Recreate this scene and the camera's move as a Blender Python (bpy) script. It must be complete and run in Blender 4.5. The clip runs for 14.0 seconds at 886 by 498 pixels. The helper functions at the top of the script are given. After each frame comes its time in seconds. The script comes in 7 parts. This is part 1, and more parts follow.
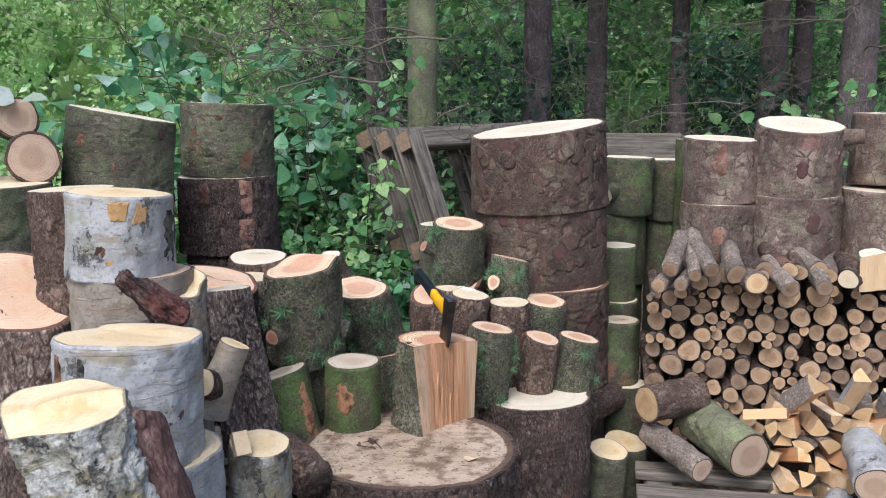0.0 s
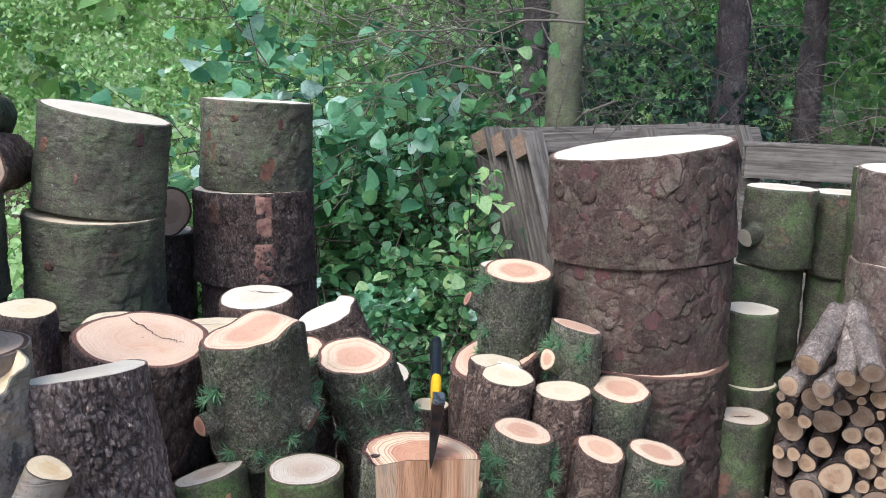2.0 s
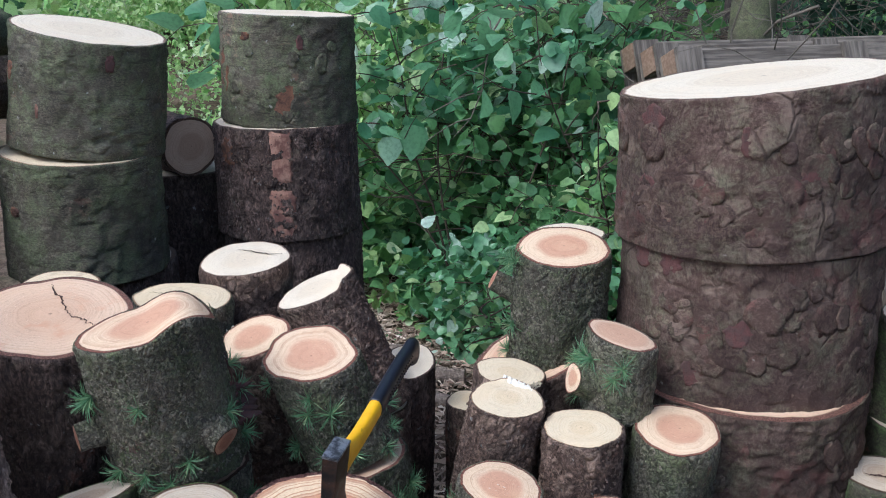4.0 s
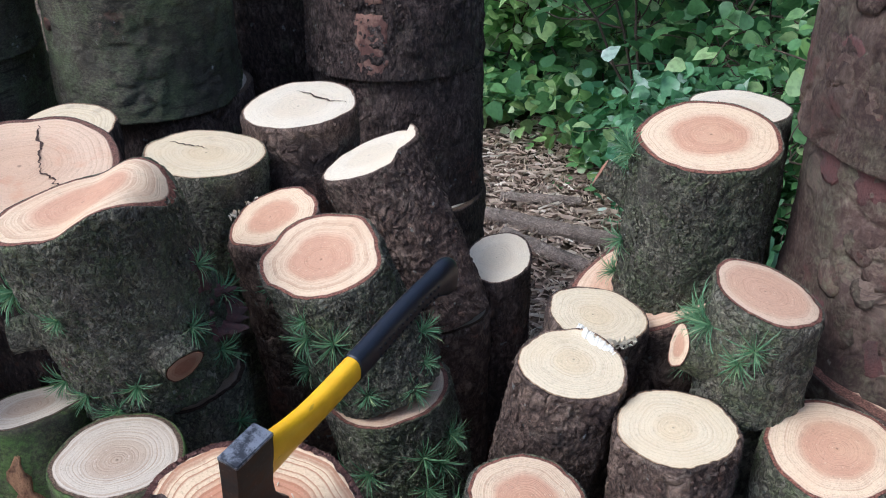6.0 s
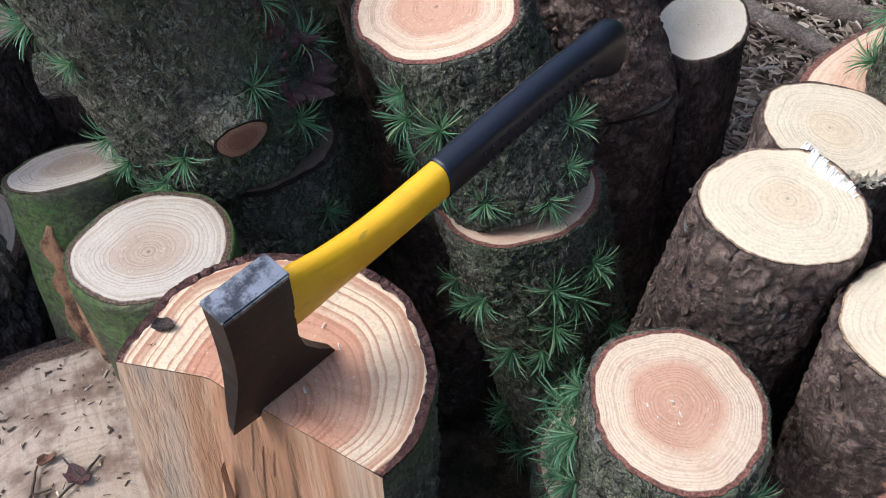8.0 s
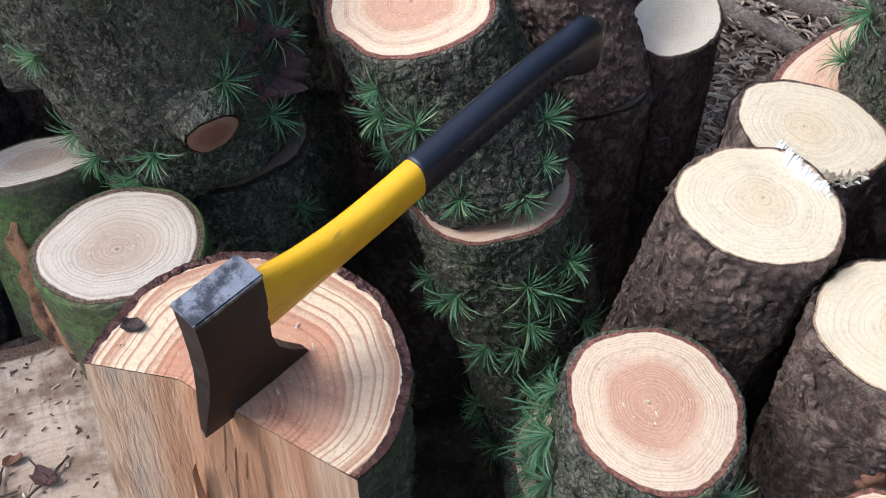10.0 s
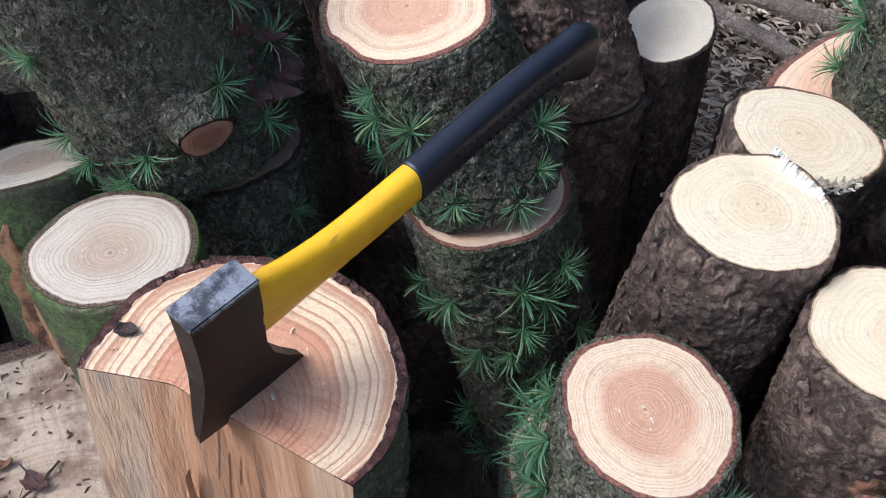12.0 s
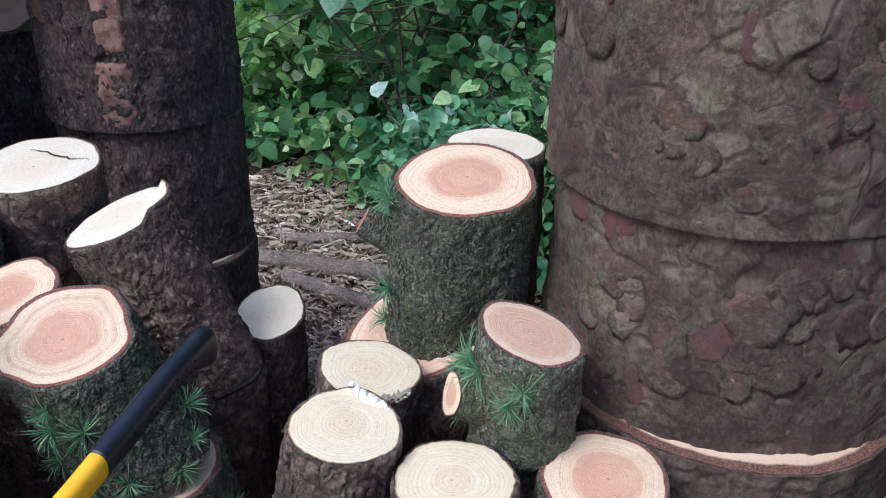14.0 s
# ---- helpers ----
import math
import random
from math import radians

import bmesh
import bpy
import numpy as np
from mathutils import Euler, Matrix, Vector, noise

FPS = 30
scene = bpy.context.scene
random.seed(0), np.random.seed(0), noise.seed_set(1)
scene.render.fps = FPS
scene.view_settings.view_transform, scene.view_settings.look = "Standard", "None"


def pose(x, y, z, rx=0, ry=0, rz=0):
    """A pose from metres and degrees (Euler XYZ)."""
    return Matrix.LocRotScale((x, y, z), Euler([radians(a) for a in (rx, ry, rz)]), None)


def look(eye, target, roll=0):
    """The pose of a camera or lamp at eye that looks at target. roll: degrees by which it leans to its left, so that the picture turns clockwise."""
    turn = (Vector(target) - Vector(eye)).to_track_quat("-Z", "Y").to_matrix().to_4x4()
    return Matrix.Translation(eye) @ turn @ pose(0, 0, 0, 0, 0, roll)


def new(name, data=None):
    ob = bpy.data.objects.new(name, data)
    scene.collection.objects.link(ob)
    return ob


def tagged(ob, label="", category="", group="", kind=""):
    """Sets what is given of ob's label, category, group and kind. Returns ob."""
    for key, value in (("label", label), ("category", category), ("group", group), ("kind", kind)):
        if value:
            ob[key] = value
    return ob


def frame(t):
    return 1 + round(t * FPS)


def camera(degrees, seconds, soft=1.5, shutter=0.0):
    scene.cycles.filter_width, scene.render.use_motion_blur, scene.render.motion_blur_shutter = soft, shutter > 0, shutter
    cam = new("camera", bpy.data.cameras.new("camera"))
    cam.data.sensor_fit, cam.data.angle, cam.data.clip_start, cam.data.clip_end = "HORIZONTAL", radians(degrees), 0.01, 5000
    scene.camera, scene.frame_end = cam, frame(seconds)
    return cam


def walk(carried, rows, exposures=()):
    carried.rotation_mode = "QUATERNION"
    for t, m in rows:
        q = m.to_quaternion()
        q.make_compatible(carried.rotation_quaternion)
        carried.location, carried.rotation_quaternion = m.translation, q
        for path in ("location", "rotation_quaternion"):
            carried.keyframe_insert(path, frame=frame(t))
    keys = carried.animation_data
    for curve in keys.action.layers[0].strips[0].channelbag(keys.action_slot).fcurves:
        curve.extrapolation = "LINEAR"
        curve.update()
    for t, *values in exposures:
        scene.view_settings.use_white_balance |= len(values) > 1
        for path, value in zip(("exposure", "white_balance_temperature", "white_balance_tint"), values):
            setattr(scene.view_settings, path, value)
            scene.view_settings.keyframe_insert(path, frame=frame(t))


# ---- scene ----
cam = camera(52.9, 14.0, soft=1.0)
PATH = [
    (0, (0.271, -0.000, 1.450), (0.106, 1.965, 1.120), 0.0),
    (0.5, (0.357, 0.229, 1.491), (0.059, 2.173, 1.130), -0.9),
    (1, (0.479, 0.453, 1.504), (-0.066, 2.344, 1.148), 0.2),
    (1.5, (0.588, 0.641, 1.511), (-0.074, 2.484, 1.108), 1.1),
    (2, (0.630, 0.886, 1.517), (-0.004, 2.746, 1.141), 1.4),
    (2.5, (0.671, 1.097, 1.505), (-0.146, 2.867, 1.057), -1.1),
    (3, (0.795, 1.306, 1.526), (-0.179, 2.977, 1.017), 0.2),
    (3.2, (0.832, 1.375, 1.525), (-0.173, 3.021, 0.996), 0.2),
    (5.3, (0.850, 2.069, 1.518), (-0.430, 3.408, 0.764), 0.7),
    (5.5, (0.830, 2.113, 1.502), (-0.483, 3.386, 0.692), 0.4),
    (6, (0.696, 2.235, 1.454), (-0.665, 3.329, 0.479), -0.4),
    (6.5, (0.577, 2.312, 1.399), (-0.787, 3.219, 0.253), -1.4),
    (7, (0.501, 2.396, 1.340), (-0.860, 3.035, 0.021), -2.4),
    (7.5, (0.475, 2.436, 1.283), (-0.824, 2.954, -0.146), -4.0),
    (8, (0.480, 2.456, 1.283), (-0.837, 3.011, -0.116), -3.8),
    (8.5, (0.476, 2.459, 1.286), (-0.815, 3.039, -0.127), -3.0),
    (11, (0.470, 2.456, 1.280), (-0.807, 3.069, -0.131), -1.8),
    (11.5, (0.471, 2.457, 1.280), (-0.805, 3.064, -0.135), -1.7),
    (12, (0.467, 2.454, 1.282), (-0.805, 3.083, -0.127), -1.1),
    (12.5, (0.481, 2.434, 1.301), (-0.804, 3.129, -0.065), -0.6),
    (13, (0.522, 2.388, 1.346), (-0.771, 3.255, 0.091), 0.4),
    (13.5, (0.593, 2.333, 1.405), (-0.628, 3.491, 0.324), 1.6),
    (14, (0.688, 2.302, 1.463), (-0.368, 3.735, 0.551), 1.9),
]
EXPOSURE = [(0.0, 0.58, 5650.0, 10.0), (1.5, 0.74, 5500.0, 10.0), (2.5, 0.82, 5400.0, 10.0), (3.2, 0.58, 5350.0, 10.0), (5.3, 0.45, 5350.0, 10.0), (7.0, 0.62, 5400.0, 10.0), (8.7, 0.66, 5450.0, 10.0), (11.8, 0.68, 5400.0, 10.0), (13.0, 0.66, 5300.0, 10.0), (14.0, 0.55, 5150.0, 10.0)]
walk(cam, [(t, look(eye, target, roll)) for t, eye, target, roll in PATH], EXPOSURE)

# ---- light: overcast sky over a clearing at the edge of a wood ----
world = bpy.data.worlds.new("world")
scene.world = world
world.use_nodes = True
wn = world.node_tree
sky = wn.nodes.new("ShaderNodeTexSky")
sky.sky_type, sky.sun_disc = "NISHITA", False
sky.sun_elevation, sky.sun_rotation = radians(55), radians(200)
sky.air_density, sky.dust_density, sky.ozone_density = 1.0, 4.0, 1.0
wn.nodes["Background"].inputs["Strength"].default_value = 0.165
wn.links.new(sky.outputs[0], wn.nodes["Background"].inputs["Color"])
sun = new("sun", bpy.data.lights.new("sun", "SUN"))
sun.data.energy, sun.data.angle, sun.data.color = 1.1, radians(25), (1.0, 0.97, 0.93)
sun.matrix_world = look((-1.5, -4, 8), (0, 3, 0))


# ---- materials ----
class Nodes:
    """Short hand for building one node material."""

    def __init__(self, name):
        self.m = bpy.data.materials.new(name)
        self.m.use_nodes = True
        self.t = self.m.node_tree
        self.b = self.t.nodes["Principled BSDF"]

    def add(self, kind, **sets):
        n = self.t.nodes.new(kind)
        for k, v in sets.items():
            if k in ("operation", "blend_type", "data_type", "noise_dimensions", "voronoi_dimensions", "feature", "wave_type", "bands_direction", "interpolation_type"):
                pass
            else:
                self.put(n.inputs[k.replace("_", " ")], v)
        return n

    def put(self, socket, v):
        if isinstance(v, bpy.types.NodeSocket):
            self.t.links.new(v, socket)
        elif isinstance(v, (tuple, list)) and len(v) == 3 and socket.type == "RGBA":
            socket.default_value = (*v, 1)
        else:
            socket.default_value = v

    def math(self, op, a, b=0.0, c=0.0):
        n = self.t.nodes.new("ShaderNodeMath")
        n.operation = op
        for s, v in zip(n.inputs, (a, b, c)):
            self.put(s, v)
        return n.outputs[0]

    def noise(self, vec, scale, detail=4.0, rough=0.55, w=None, distort=0.0):
        n = self.t.nodes.new("ShaderNodeTexNoise")
        if w is not None:
            n.noise_dimensions = "4D"
            self.put(n.inputs["W"], w)
        self.put(n.inputs["Vector"], vec)
        self.put(n.inputs["Scale"], scale)
        self.put(n.inputs["Detail"], detail)
        self.put(n.inputs["Roughness"], rough)
        self.put(n.inputs["Distortion"], distort)
        return n.outputs[0]

    def ramp(self, v, lo, hi, a=0.0, b=1.0):
        n = self.t.nodes.new("ShaderNodeMapRange")
        n.interpolation_type = "SMOOTHSTEP"
        for s, x in zip(n.inputs, (v, lo, hi, a, b)):
            self.put(s, x)
        return n.outputs[0]

    def mix(self, f, a, b, kind="MIX"):
        n = self.t.nodes.new("ShaderNodeMix")
        n.data_type, n.blend_type = "RGBA", kind
        self.put(n.inputs[0], f)
        self.put(n.inputs[6], a)
        self.put(n.inputs[7], b)
        return n.outputs[2]

    def coords(self, stretch=(1, 1, 1)):
        c = self.t.nodes.new("ShaderNodeTexCoord")
        m = self.t.nodes.new("ShaderNodeMapping")
        m.inputs["Scale"].default_value = stretch
        self.t.links.new(c.outputs["Object"], m.inputs["Vector"])
        return m.outputs[0]

    def chance(self, k=50.0):
        o = self.t.nodes.new("ShaderNodeObjectInfo")
        return self.math("MULTIPLY", o.outputs["Random"], k)

    def island(self):
        return self.t.nodes.new("ShaderNodeNewGeometry").outputs["Random Per Island"]

    def voronoi(self, vec, scale, feature="F1", rand=1.0):
        n = self.t.nodes.new("ShaderNodeTexVoronoi")
        n.feature = feature
        self.put(n.inputs["Vector"], vec)
        self.put(n.inputs["Scale"], scale)
        self.put(n.inputs["Randomness"], rand)
        return n

    def done(self, color, rough=0.8, height=None, strength=0.5, dist=0.01, spec=0.3, metal=0.0):
        self.put(self.b.inputs["Base Color"], color)
        self.put(self.b.inputs["Roughness"], rough)
        self.put(self.b.inputs["Metallic"], metal)
        self.put(self.b.inputs["Specular IOR Level"], spec)
        if height is not None:
            n = self.t.nodes.new("ShaderNodeBump")
            self.put(n.inputs["Height"], height)
            self.put(n.inputs["Strength"], strength)
            self.put(n.inputs["Distance"], dist)
            self.t.links.new(n.outputs[0], self.b.inputs["Normal"])
        return self.m


def bark_material(name, dark, light, moss=(0.05, 0.09, 0.025), mossy=0.3, fleck=(0.42, 0.42, 0.38), flecky=0.3, red=(0.18, 0.07, 0.05), reddish=0.1, stretch=0.5, plate=60.0, show=0.6, warp=0.02, bump=0.8, lumpy=True, pitted=1.0, tile=0.18, across=0.0, crack=0.65):
    """Bark: warped scales whose edges show only in places, mottled tone, moss, lichen flecks and reddish bare spots."""
    k = Nodes(name)
    w = k.chance()
    u = k.coords()
    v = k.coords((1, 1, stretch))
    nz = k.t.nodes.new("ShaderNodeTexNoise")
    nz.noise_dimensions = "4D"
    k.put(nz.inputs["Vector"], u)
    k.put(nz.inputs["W"], w)
    nz.inputs["Scale"].default_value, nz.inputs["Detail"].default_value = plate * 0.45, 3.0
    wv = k.t.nodes.new("ShaderNodeVectorMath")
    wv.operation = "MULTIPLY_ADD"
    k.put(wv.inputs[0], nz.outputs["Color"])
    wv.inputs[1].default_value = (warp, warp, warp)
    k.put(wv.inputs[2], v)
    sh = k.t.nodes.new("ShaderNodeVectorMath")
    sh.operation = "ADD"
    k.put(sh.inputs[0], wv.outputs[0])
    k.put(sh.inputs[1], w)
    vd = sh.outputs[0]
    big = k.noise(u, 6, 3, 0.6, w)
    mid = k.noise(vd, 38, 6, 0.7, None, 0.3)
    fine = k.noise(vd, 170, 5, 0.7)
    grit = k.noise(u, 620, 4, 0.8)
    edge = k.voronoi(vd, plate, "DISTANCE_TO_EDGE").outputs[0]
    cell = k.voronoi(vd, plate, "F1").outputs["Color"]
    one = k.t.nodes.new("ShaderNodeSeparateColor")
    k.put(one.inputs[0], cell)
    scale_tone = one.outputs[0]
    seen = k.ramp(k.noise(u, 13, 3, 0.6, k.math("ADD", w, 1.7)), 0.62 - 0.35 * show, 0.78 - 0.35 * show)
    near = k.voronoi(vd, plate, "F1").outputs["Distance"]
    gap = k.math("MULTIPLY", k.ramp(k.math("ADD", near, k.math("MULTIPLY", k.math("SUBTRACT", fine, 0.5), 0.5)), 0.40, 0.68) if lumpy else k.ramp(edge, 0.0, 0.09, 1, 0), seen)
    tone = k.math("ADD", k.math("ADD", k.math("MULTIPLY", mid, 0.45), k.math("MULTIPLY", fine, 0.33)), k.math("MULTIPLY", k.math("MULTIPLY", scale_tone, seen), tile))
    tone = k.math("ADD", tone, k.math("MULTIPLY", k.math("SUBTRACT", grit, 0.5), 0.4 * pitted))
    c = k.mix(k.ramp(tone, 0.34, 0.64), dark, light)
    c = k.mix(k.ramp(k.noise(u, 19, 5, 0.7, k.math("ADD", w, 15.0)), 0.42, 0.66, 0.0, 0.55), c, k.mix(k.ramp(fine, 0.4, 0.6), tuple(x * 0.6 for x in dark), tuple(0.55 * a + 0.25 * b for a, b in zip(light, red))))
    c = k.mix(k.ramp(k.math("ADD", big, k.math("MULTIPLY", k.math("SUBTRACT", mid, 0.5), 0.5)), 0.74 - 0.4 * reddish, 0.82 - 0.4 * reddish, 0, 0.75), c, red)
    grow = k.math("ADD", k.noise(u, 12, 6, 0.75, k.math("ADD", w, 7.0)), k.math("MULTIPLY", k.math("SUBTRACT", fine, 0.5), 0.35))
    green = k.ramp(grow, 0.64 - 0.42 * mossy, 0.92 - 0.42 * mossy)
    c = k.mix(k.math("MULTIPLY", green, 0.8), c, k.mix(k.ramp(k.math("ADD", k.math("MULTIPLY", fine, 0.6), k.math("MULTIPLY", grit, 0.4)), 0.36, 0.64), tuple(x * 0.72 for x in moss), tuple(x * 1.25 for x in moss)))
    c = k.mix(1.0, c, k.ramp(k.noise(u, 4.5, 3, 0.6, k.math("ADD", w, 31.0)), 0.34, 0.66, 0.68, 1.28), "MULTIPLY")
    spots = k.ramp(k.math("ADD", k.noise(u, 60, 3, 0.5, k.math("ADD", w, 3.0)), k.math("MULTIPLY", k.math("SUBTRACT", big, 0.5), 0.3)), 0.72 - 0.12 * flecky, 0.77 - 0.12 * flecky)
    c = k.mix(k.math("MULTIPLY", spots, 0.65), c, fleck)
    c = k.mix(k.math("MULTIPLY", gap, crack), c, tuple(x * 0.40 for x in dark))
    if across:
        # short cracks that run round the trunk
        cv = k.t.nodes.new("ShaderNodeVectorMath")
        cv.operation = "MULTIPLY_ADD"
        k.put(cv.inputs[0], wv.outputs[0])
        cv.inputs[1].default_value = (1, 1, 9.0 / stretch)
        k.put(cv.inputs[2], w)
        c = k.mix(k.math("MULTIPLY", k.ramp(k.noise(cv.outputs[0], 11, 4, 0.6), 0.59, 0.65), across), c, tuple(x * 0.45 for x in dark))
    speck = k.ramp(k.noise(u, 240, 3, 0.6, k.math("ADD", w, 19.0)), 0.66, 0.72)
    c = k.mix(k.math("MULTIPLY", speck, min(1.0, 1.2 * pitted)), c, fleck)
    pit = k.ramp(k.math("ADD", k.math("MULTIPLY", fine, 0.55), k.math("MULTIPLY", grit, 0.45)), 0.40, 0.60, 1 - 0.70 * pitted, 1 + 0.75 * pitted)
    c = k.mix(1.0, c, pit, "MULTIPLY")
    h = k.math("ADD", k.math("MULTIPLY", mid, 0.8), k.math("ADD", k.math("MULTIPLY", fine, 0.9), k.math("MULTIPLY", grit, 0.45)))
    h = k.math("SUBTRACT", k.math("ADD", h, k.math("MULTIPLY", k.math("MULTIPLY", scale_tone, seen), 0.35)), k.math("MULTIPLY", gap, 0.9))
    return k.done(c, k.ramp(mid, 0.2, 0.8, 0.95, 0.72), h, bump, 0.010, 0.3)


def cut_material(name, heart, sap, core=0.6, rings=24.0, contrast=0.35, rim=(0.20, 0.08, 0.05), dirt=(0.30, 0.22, 0.15), dirty=0.15, soft=0.10, vary=0.0, bast=0.92, sawn=0.0, crisp=0.0):
    """A sawn end: growth rings that follow the outline, heartwood, sapwood and the thin dark bast."""
    k = Nodes(name)
    w = k.chance()
    uv = k.t.nodes.new("ShaderNodeUVMap").outputs[0]
    o = k.coords()
    wob = k.noise(uv, 1.1, 2, 0.5, w)
    ln = k.t.nodes.new("ShaderNodeVectorMath")
    ln.operation = "LENGTH"
    k.put(ln.inputs[0], uv)
    r = k.math("ADD", ln.outputs["Value"], k.math("MULTIPLY", k.math("MULTIPLY", k.math("SUBTRACT", wob, 0.5), 0.22), k.ramp(ln.outputs["Value"], 0.0, 0.5)))
    # ring spacing tightens and widens through the years
    cr = k.t.nodes.new("ShaderNodeCombineXYZ")
    k.put(cr.inputs[0], k.math("MULTIPLY", r, 5.0))
    rr = k.math("ADD", r, k.math("MULTIPLY", k.math("SUBTRACT", k.noise(cr.outputs[0], 1.6, 2, 0.6, w), 0.5), 0.26))
    rn = k.math("MULTIPLY", rr, rings)
    saw = k.math("FRACT", rn)
    late = k.math("MULTIPLY", k.ramp(saw, 0.30, 0.82), k.ramp(saw, 0.90, 1.0, 1, 0))
    year = k.t.nodes.new("ShaderNodeTexWhiteNoise")
    year.noise_dimensions = "1D"
    k.put(year.inputs["W"], k.math("ADD", k.math("FLOOR", rn), w))
    fade = k.math("MULTIPLY", k.ramp(k.noise(uv, 3.0, 2, 0.5, k.math("ADD", w, 4.0)), 0.3, 0.7, 0.5, 1.0), k.ramp(year.outputs[0], 0.0, 1.0, 0.35, 1.0))
    if crisp:
        fade = k.math("MAXIMUM", fade, crisp)
    fine = k.noise(o, 420, 4, 0.7, w)
    patch = k.noise(o, 22, 4, 0.6, k.math("ADD", w, 9.0))
    hz = k.ramp(k.math("ADD", r, k.math("MULTIPLY", k.math("SUBTRACT", patch, 0.5), 0.12)), core - soft, core + soft, 1, 0)
    c = k.mix(hz, sap, heart)
    c = k.mix(k.math("MULTIPLY", k.math("MULTIPLY", late, fade), contrast), c, k.mix(0.55, heart, (heart[0] * 0.58, heart[1] * 0.42, heart[2] * 0.32)))
    c = k.mix(k.ramp(fine, 0.46, 0.70, 0, 0.32), c, tuple(x * 0.42 for x in heart))
    mott = k.noise(o, 85, 5, 0.75, k.math("ADD", w, 12.0))
    c = k.mix(k.ramp(mott, 0.50, 0.70, 0, 0.40), c, k.mix(0.5, heart, tuple(x * 0.6 for x in heart)))
    c = k.mix(k.ramp(mott, 0.42, 0.30, 0, 0.25), c, tuple(min(0.9, x * 1.15) for x in sap))
    c = k.mix(k.ramp(k.noise(o, 300, 3, 0.7, k.math("ADD", w, 17.0)), 0.60, 0.70, 0, 0.45), c, tuple(min(0.88, x * 1.25 + 0.03) for x in sap))
    c = k.mix(k.ramp(k.noise(o, 9, 3, 0.6, k.math("ADD", w, 23.0)), 0.48, 0.66, 0, 0.4), c, k.mix(0.5, sap, (heart[0], heart[1] * 0.9, heart[2] * 0.75)))
    # torn fibres: short dark dashes along the rings
    dash = k.math("MULTIPLY", k.ramp(k.noise(o, 130, 2, 0.5, k.math("ADD", w, 6.0)), 0.60, 0.68), late)
    c = k.mix(k.math("MULTIPLY", dash, 0.22), c, tuple(x * 0.3 for x in heart))
    c = k.mix(k.ramp(patch, 0.62 - 0.2 * dirty, 0.85 - 0.2 * dirty, 0, min(1.0, 0.3 + dirty)), c, dirt)
    pith = k.ramp(ln.outputs["Value"], 0.012, 0.03, 0.7, 0)
    c = k.mix(pith, c, tuple(x * 0.4 for x in heart))
    # drying cracks run out from the pith
    sep = k.t.nodes.new("ShaderNodeSeparateXYZ")
    k.put(sep.inputs[0], uv)
    ang = k.math("ARCTAN2", sep.outputs[1], sep.outputs[0])
    cw = k.t.nodes.new("ShaderNodeCombineXYZ")
    k.put(cw.inputs[0], k.math("MULTIPLY", ang, 3.0))
    k.put(cw.inputs[1], k.math("MULTIPLY", r, 0.8))
    ray = k.noise(cw.outputs[0], 7.0, 2, 0.6, k.math("ADD", w, 2.0))
    c = k.mix(k.ramp(ray, 0.74, 0.77, 0, 0.3), c, tuple(x * 0.35 for x in heart))
    c = k.mix(k.ramp(k.math("ADD", ln.outputs["Value"], k.math("MULTIPLY", k.math("SUBTRACT", patch, 0.5), 0.05)), bast, bast + 0.022), c, k.mix(k.ramp(fine, 0.4, 0.65), tuple(x * 0.5 for x in rim), tuple(x * 1.5 for x in rim)))
    if sawn:
        # ridges left by a coarse saw, worn and full of dirt
        wave = k.noise(k.coords((0.12, 1, 1)), 75, 3, 0.6, None, 0.4)
        c = k.mix(k.ramp(wave, 0.52, 0.66, 0, 0.28 * sawn), c, tuple(x * 0.7 for x in dirt))
        c = k.mix(k.ramp(k.noise(o, 60, 5, 0.75), 0.58, 0.66, 0, 0.6 * sawn), c, dirt)
        patch = k.math("ADD", patch, k.math("MULTIPLY", wave, -2.2 * sawn))
    if vary:
        # some ends are old and grey, some fresh
        age = k.math("FRACT", k.math("MULTIPLY", w, 0.377))
        c = k.mix(1.0, c, k.mix(age, (1 - vary, 1 - vary, 1 - 0.9 * vary), (1.08, 1.05, 1.0)), "MULTIPLY")
    h = k.math("ADD", k.math("MULTIPLY", late, -0.25), k.math("ADD", k.math("MULTIPLY", fine, 0.7), patch))
    return k.done(c, 0.78, h, 0.35, 0.003, 0.2)


def split_material(name, a, b, streak=(0.45, 0.22, 0.10)):
    """Cleft wood: long fibres along the local z axis, in zones of grey, cream and red-brown."""
    k = Nodes(name)
    w = k.chance()
    v = k.coords((1, 1, 0.05))
    n1 = k.noise(v, 15, 4, 0.55, w, 0.3)
    n2 = k.noise(v, 7, 3, 0.5, w)
    n3 = k.noise(v, 260, 3, 0.6, w)
    n4 = k.noise(k.coords((1, 1, 0.16)), 13, 4, 0.6, k.math("ADD", w, 3.0))
    c = k.mix(k.ramp(n2, 0.40, 0.60), a, b)
    c = k.mix(k.ramp(n4, 0.48, 0.60, 0, 0.6), c, tuple(0.45 * x + 0.07 for x in a))
    c = k.mix(k.ramp(n1, 0.54, 0.68, 0, 0.75), c, streak)
    c = k.mix(k.ramp(n3, 0.45, 0.75, 0, 0.10), c, tuple(x * 0.5 for x in b))
    return k.done(c, 0.7, k.math("ADD", k.math("MULTIPLY", n1, 1.5), k.math("MULTIPLY", n3, 0.5)), 0.8, 0.007, 0.25)


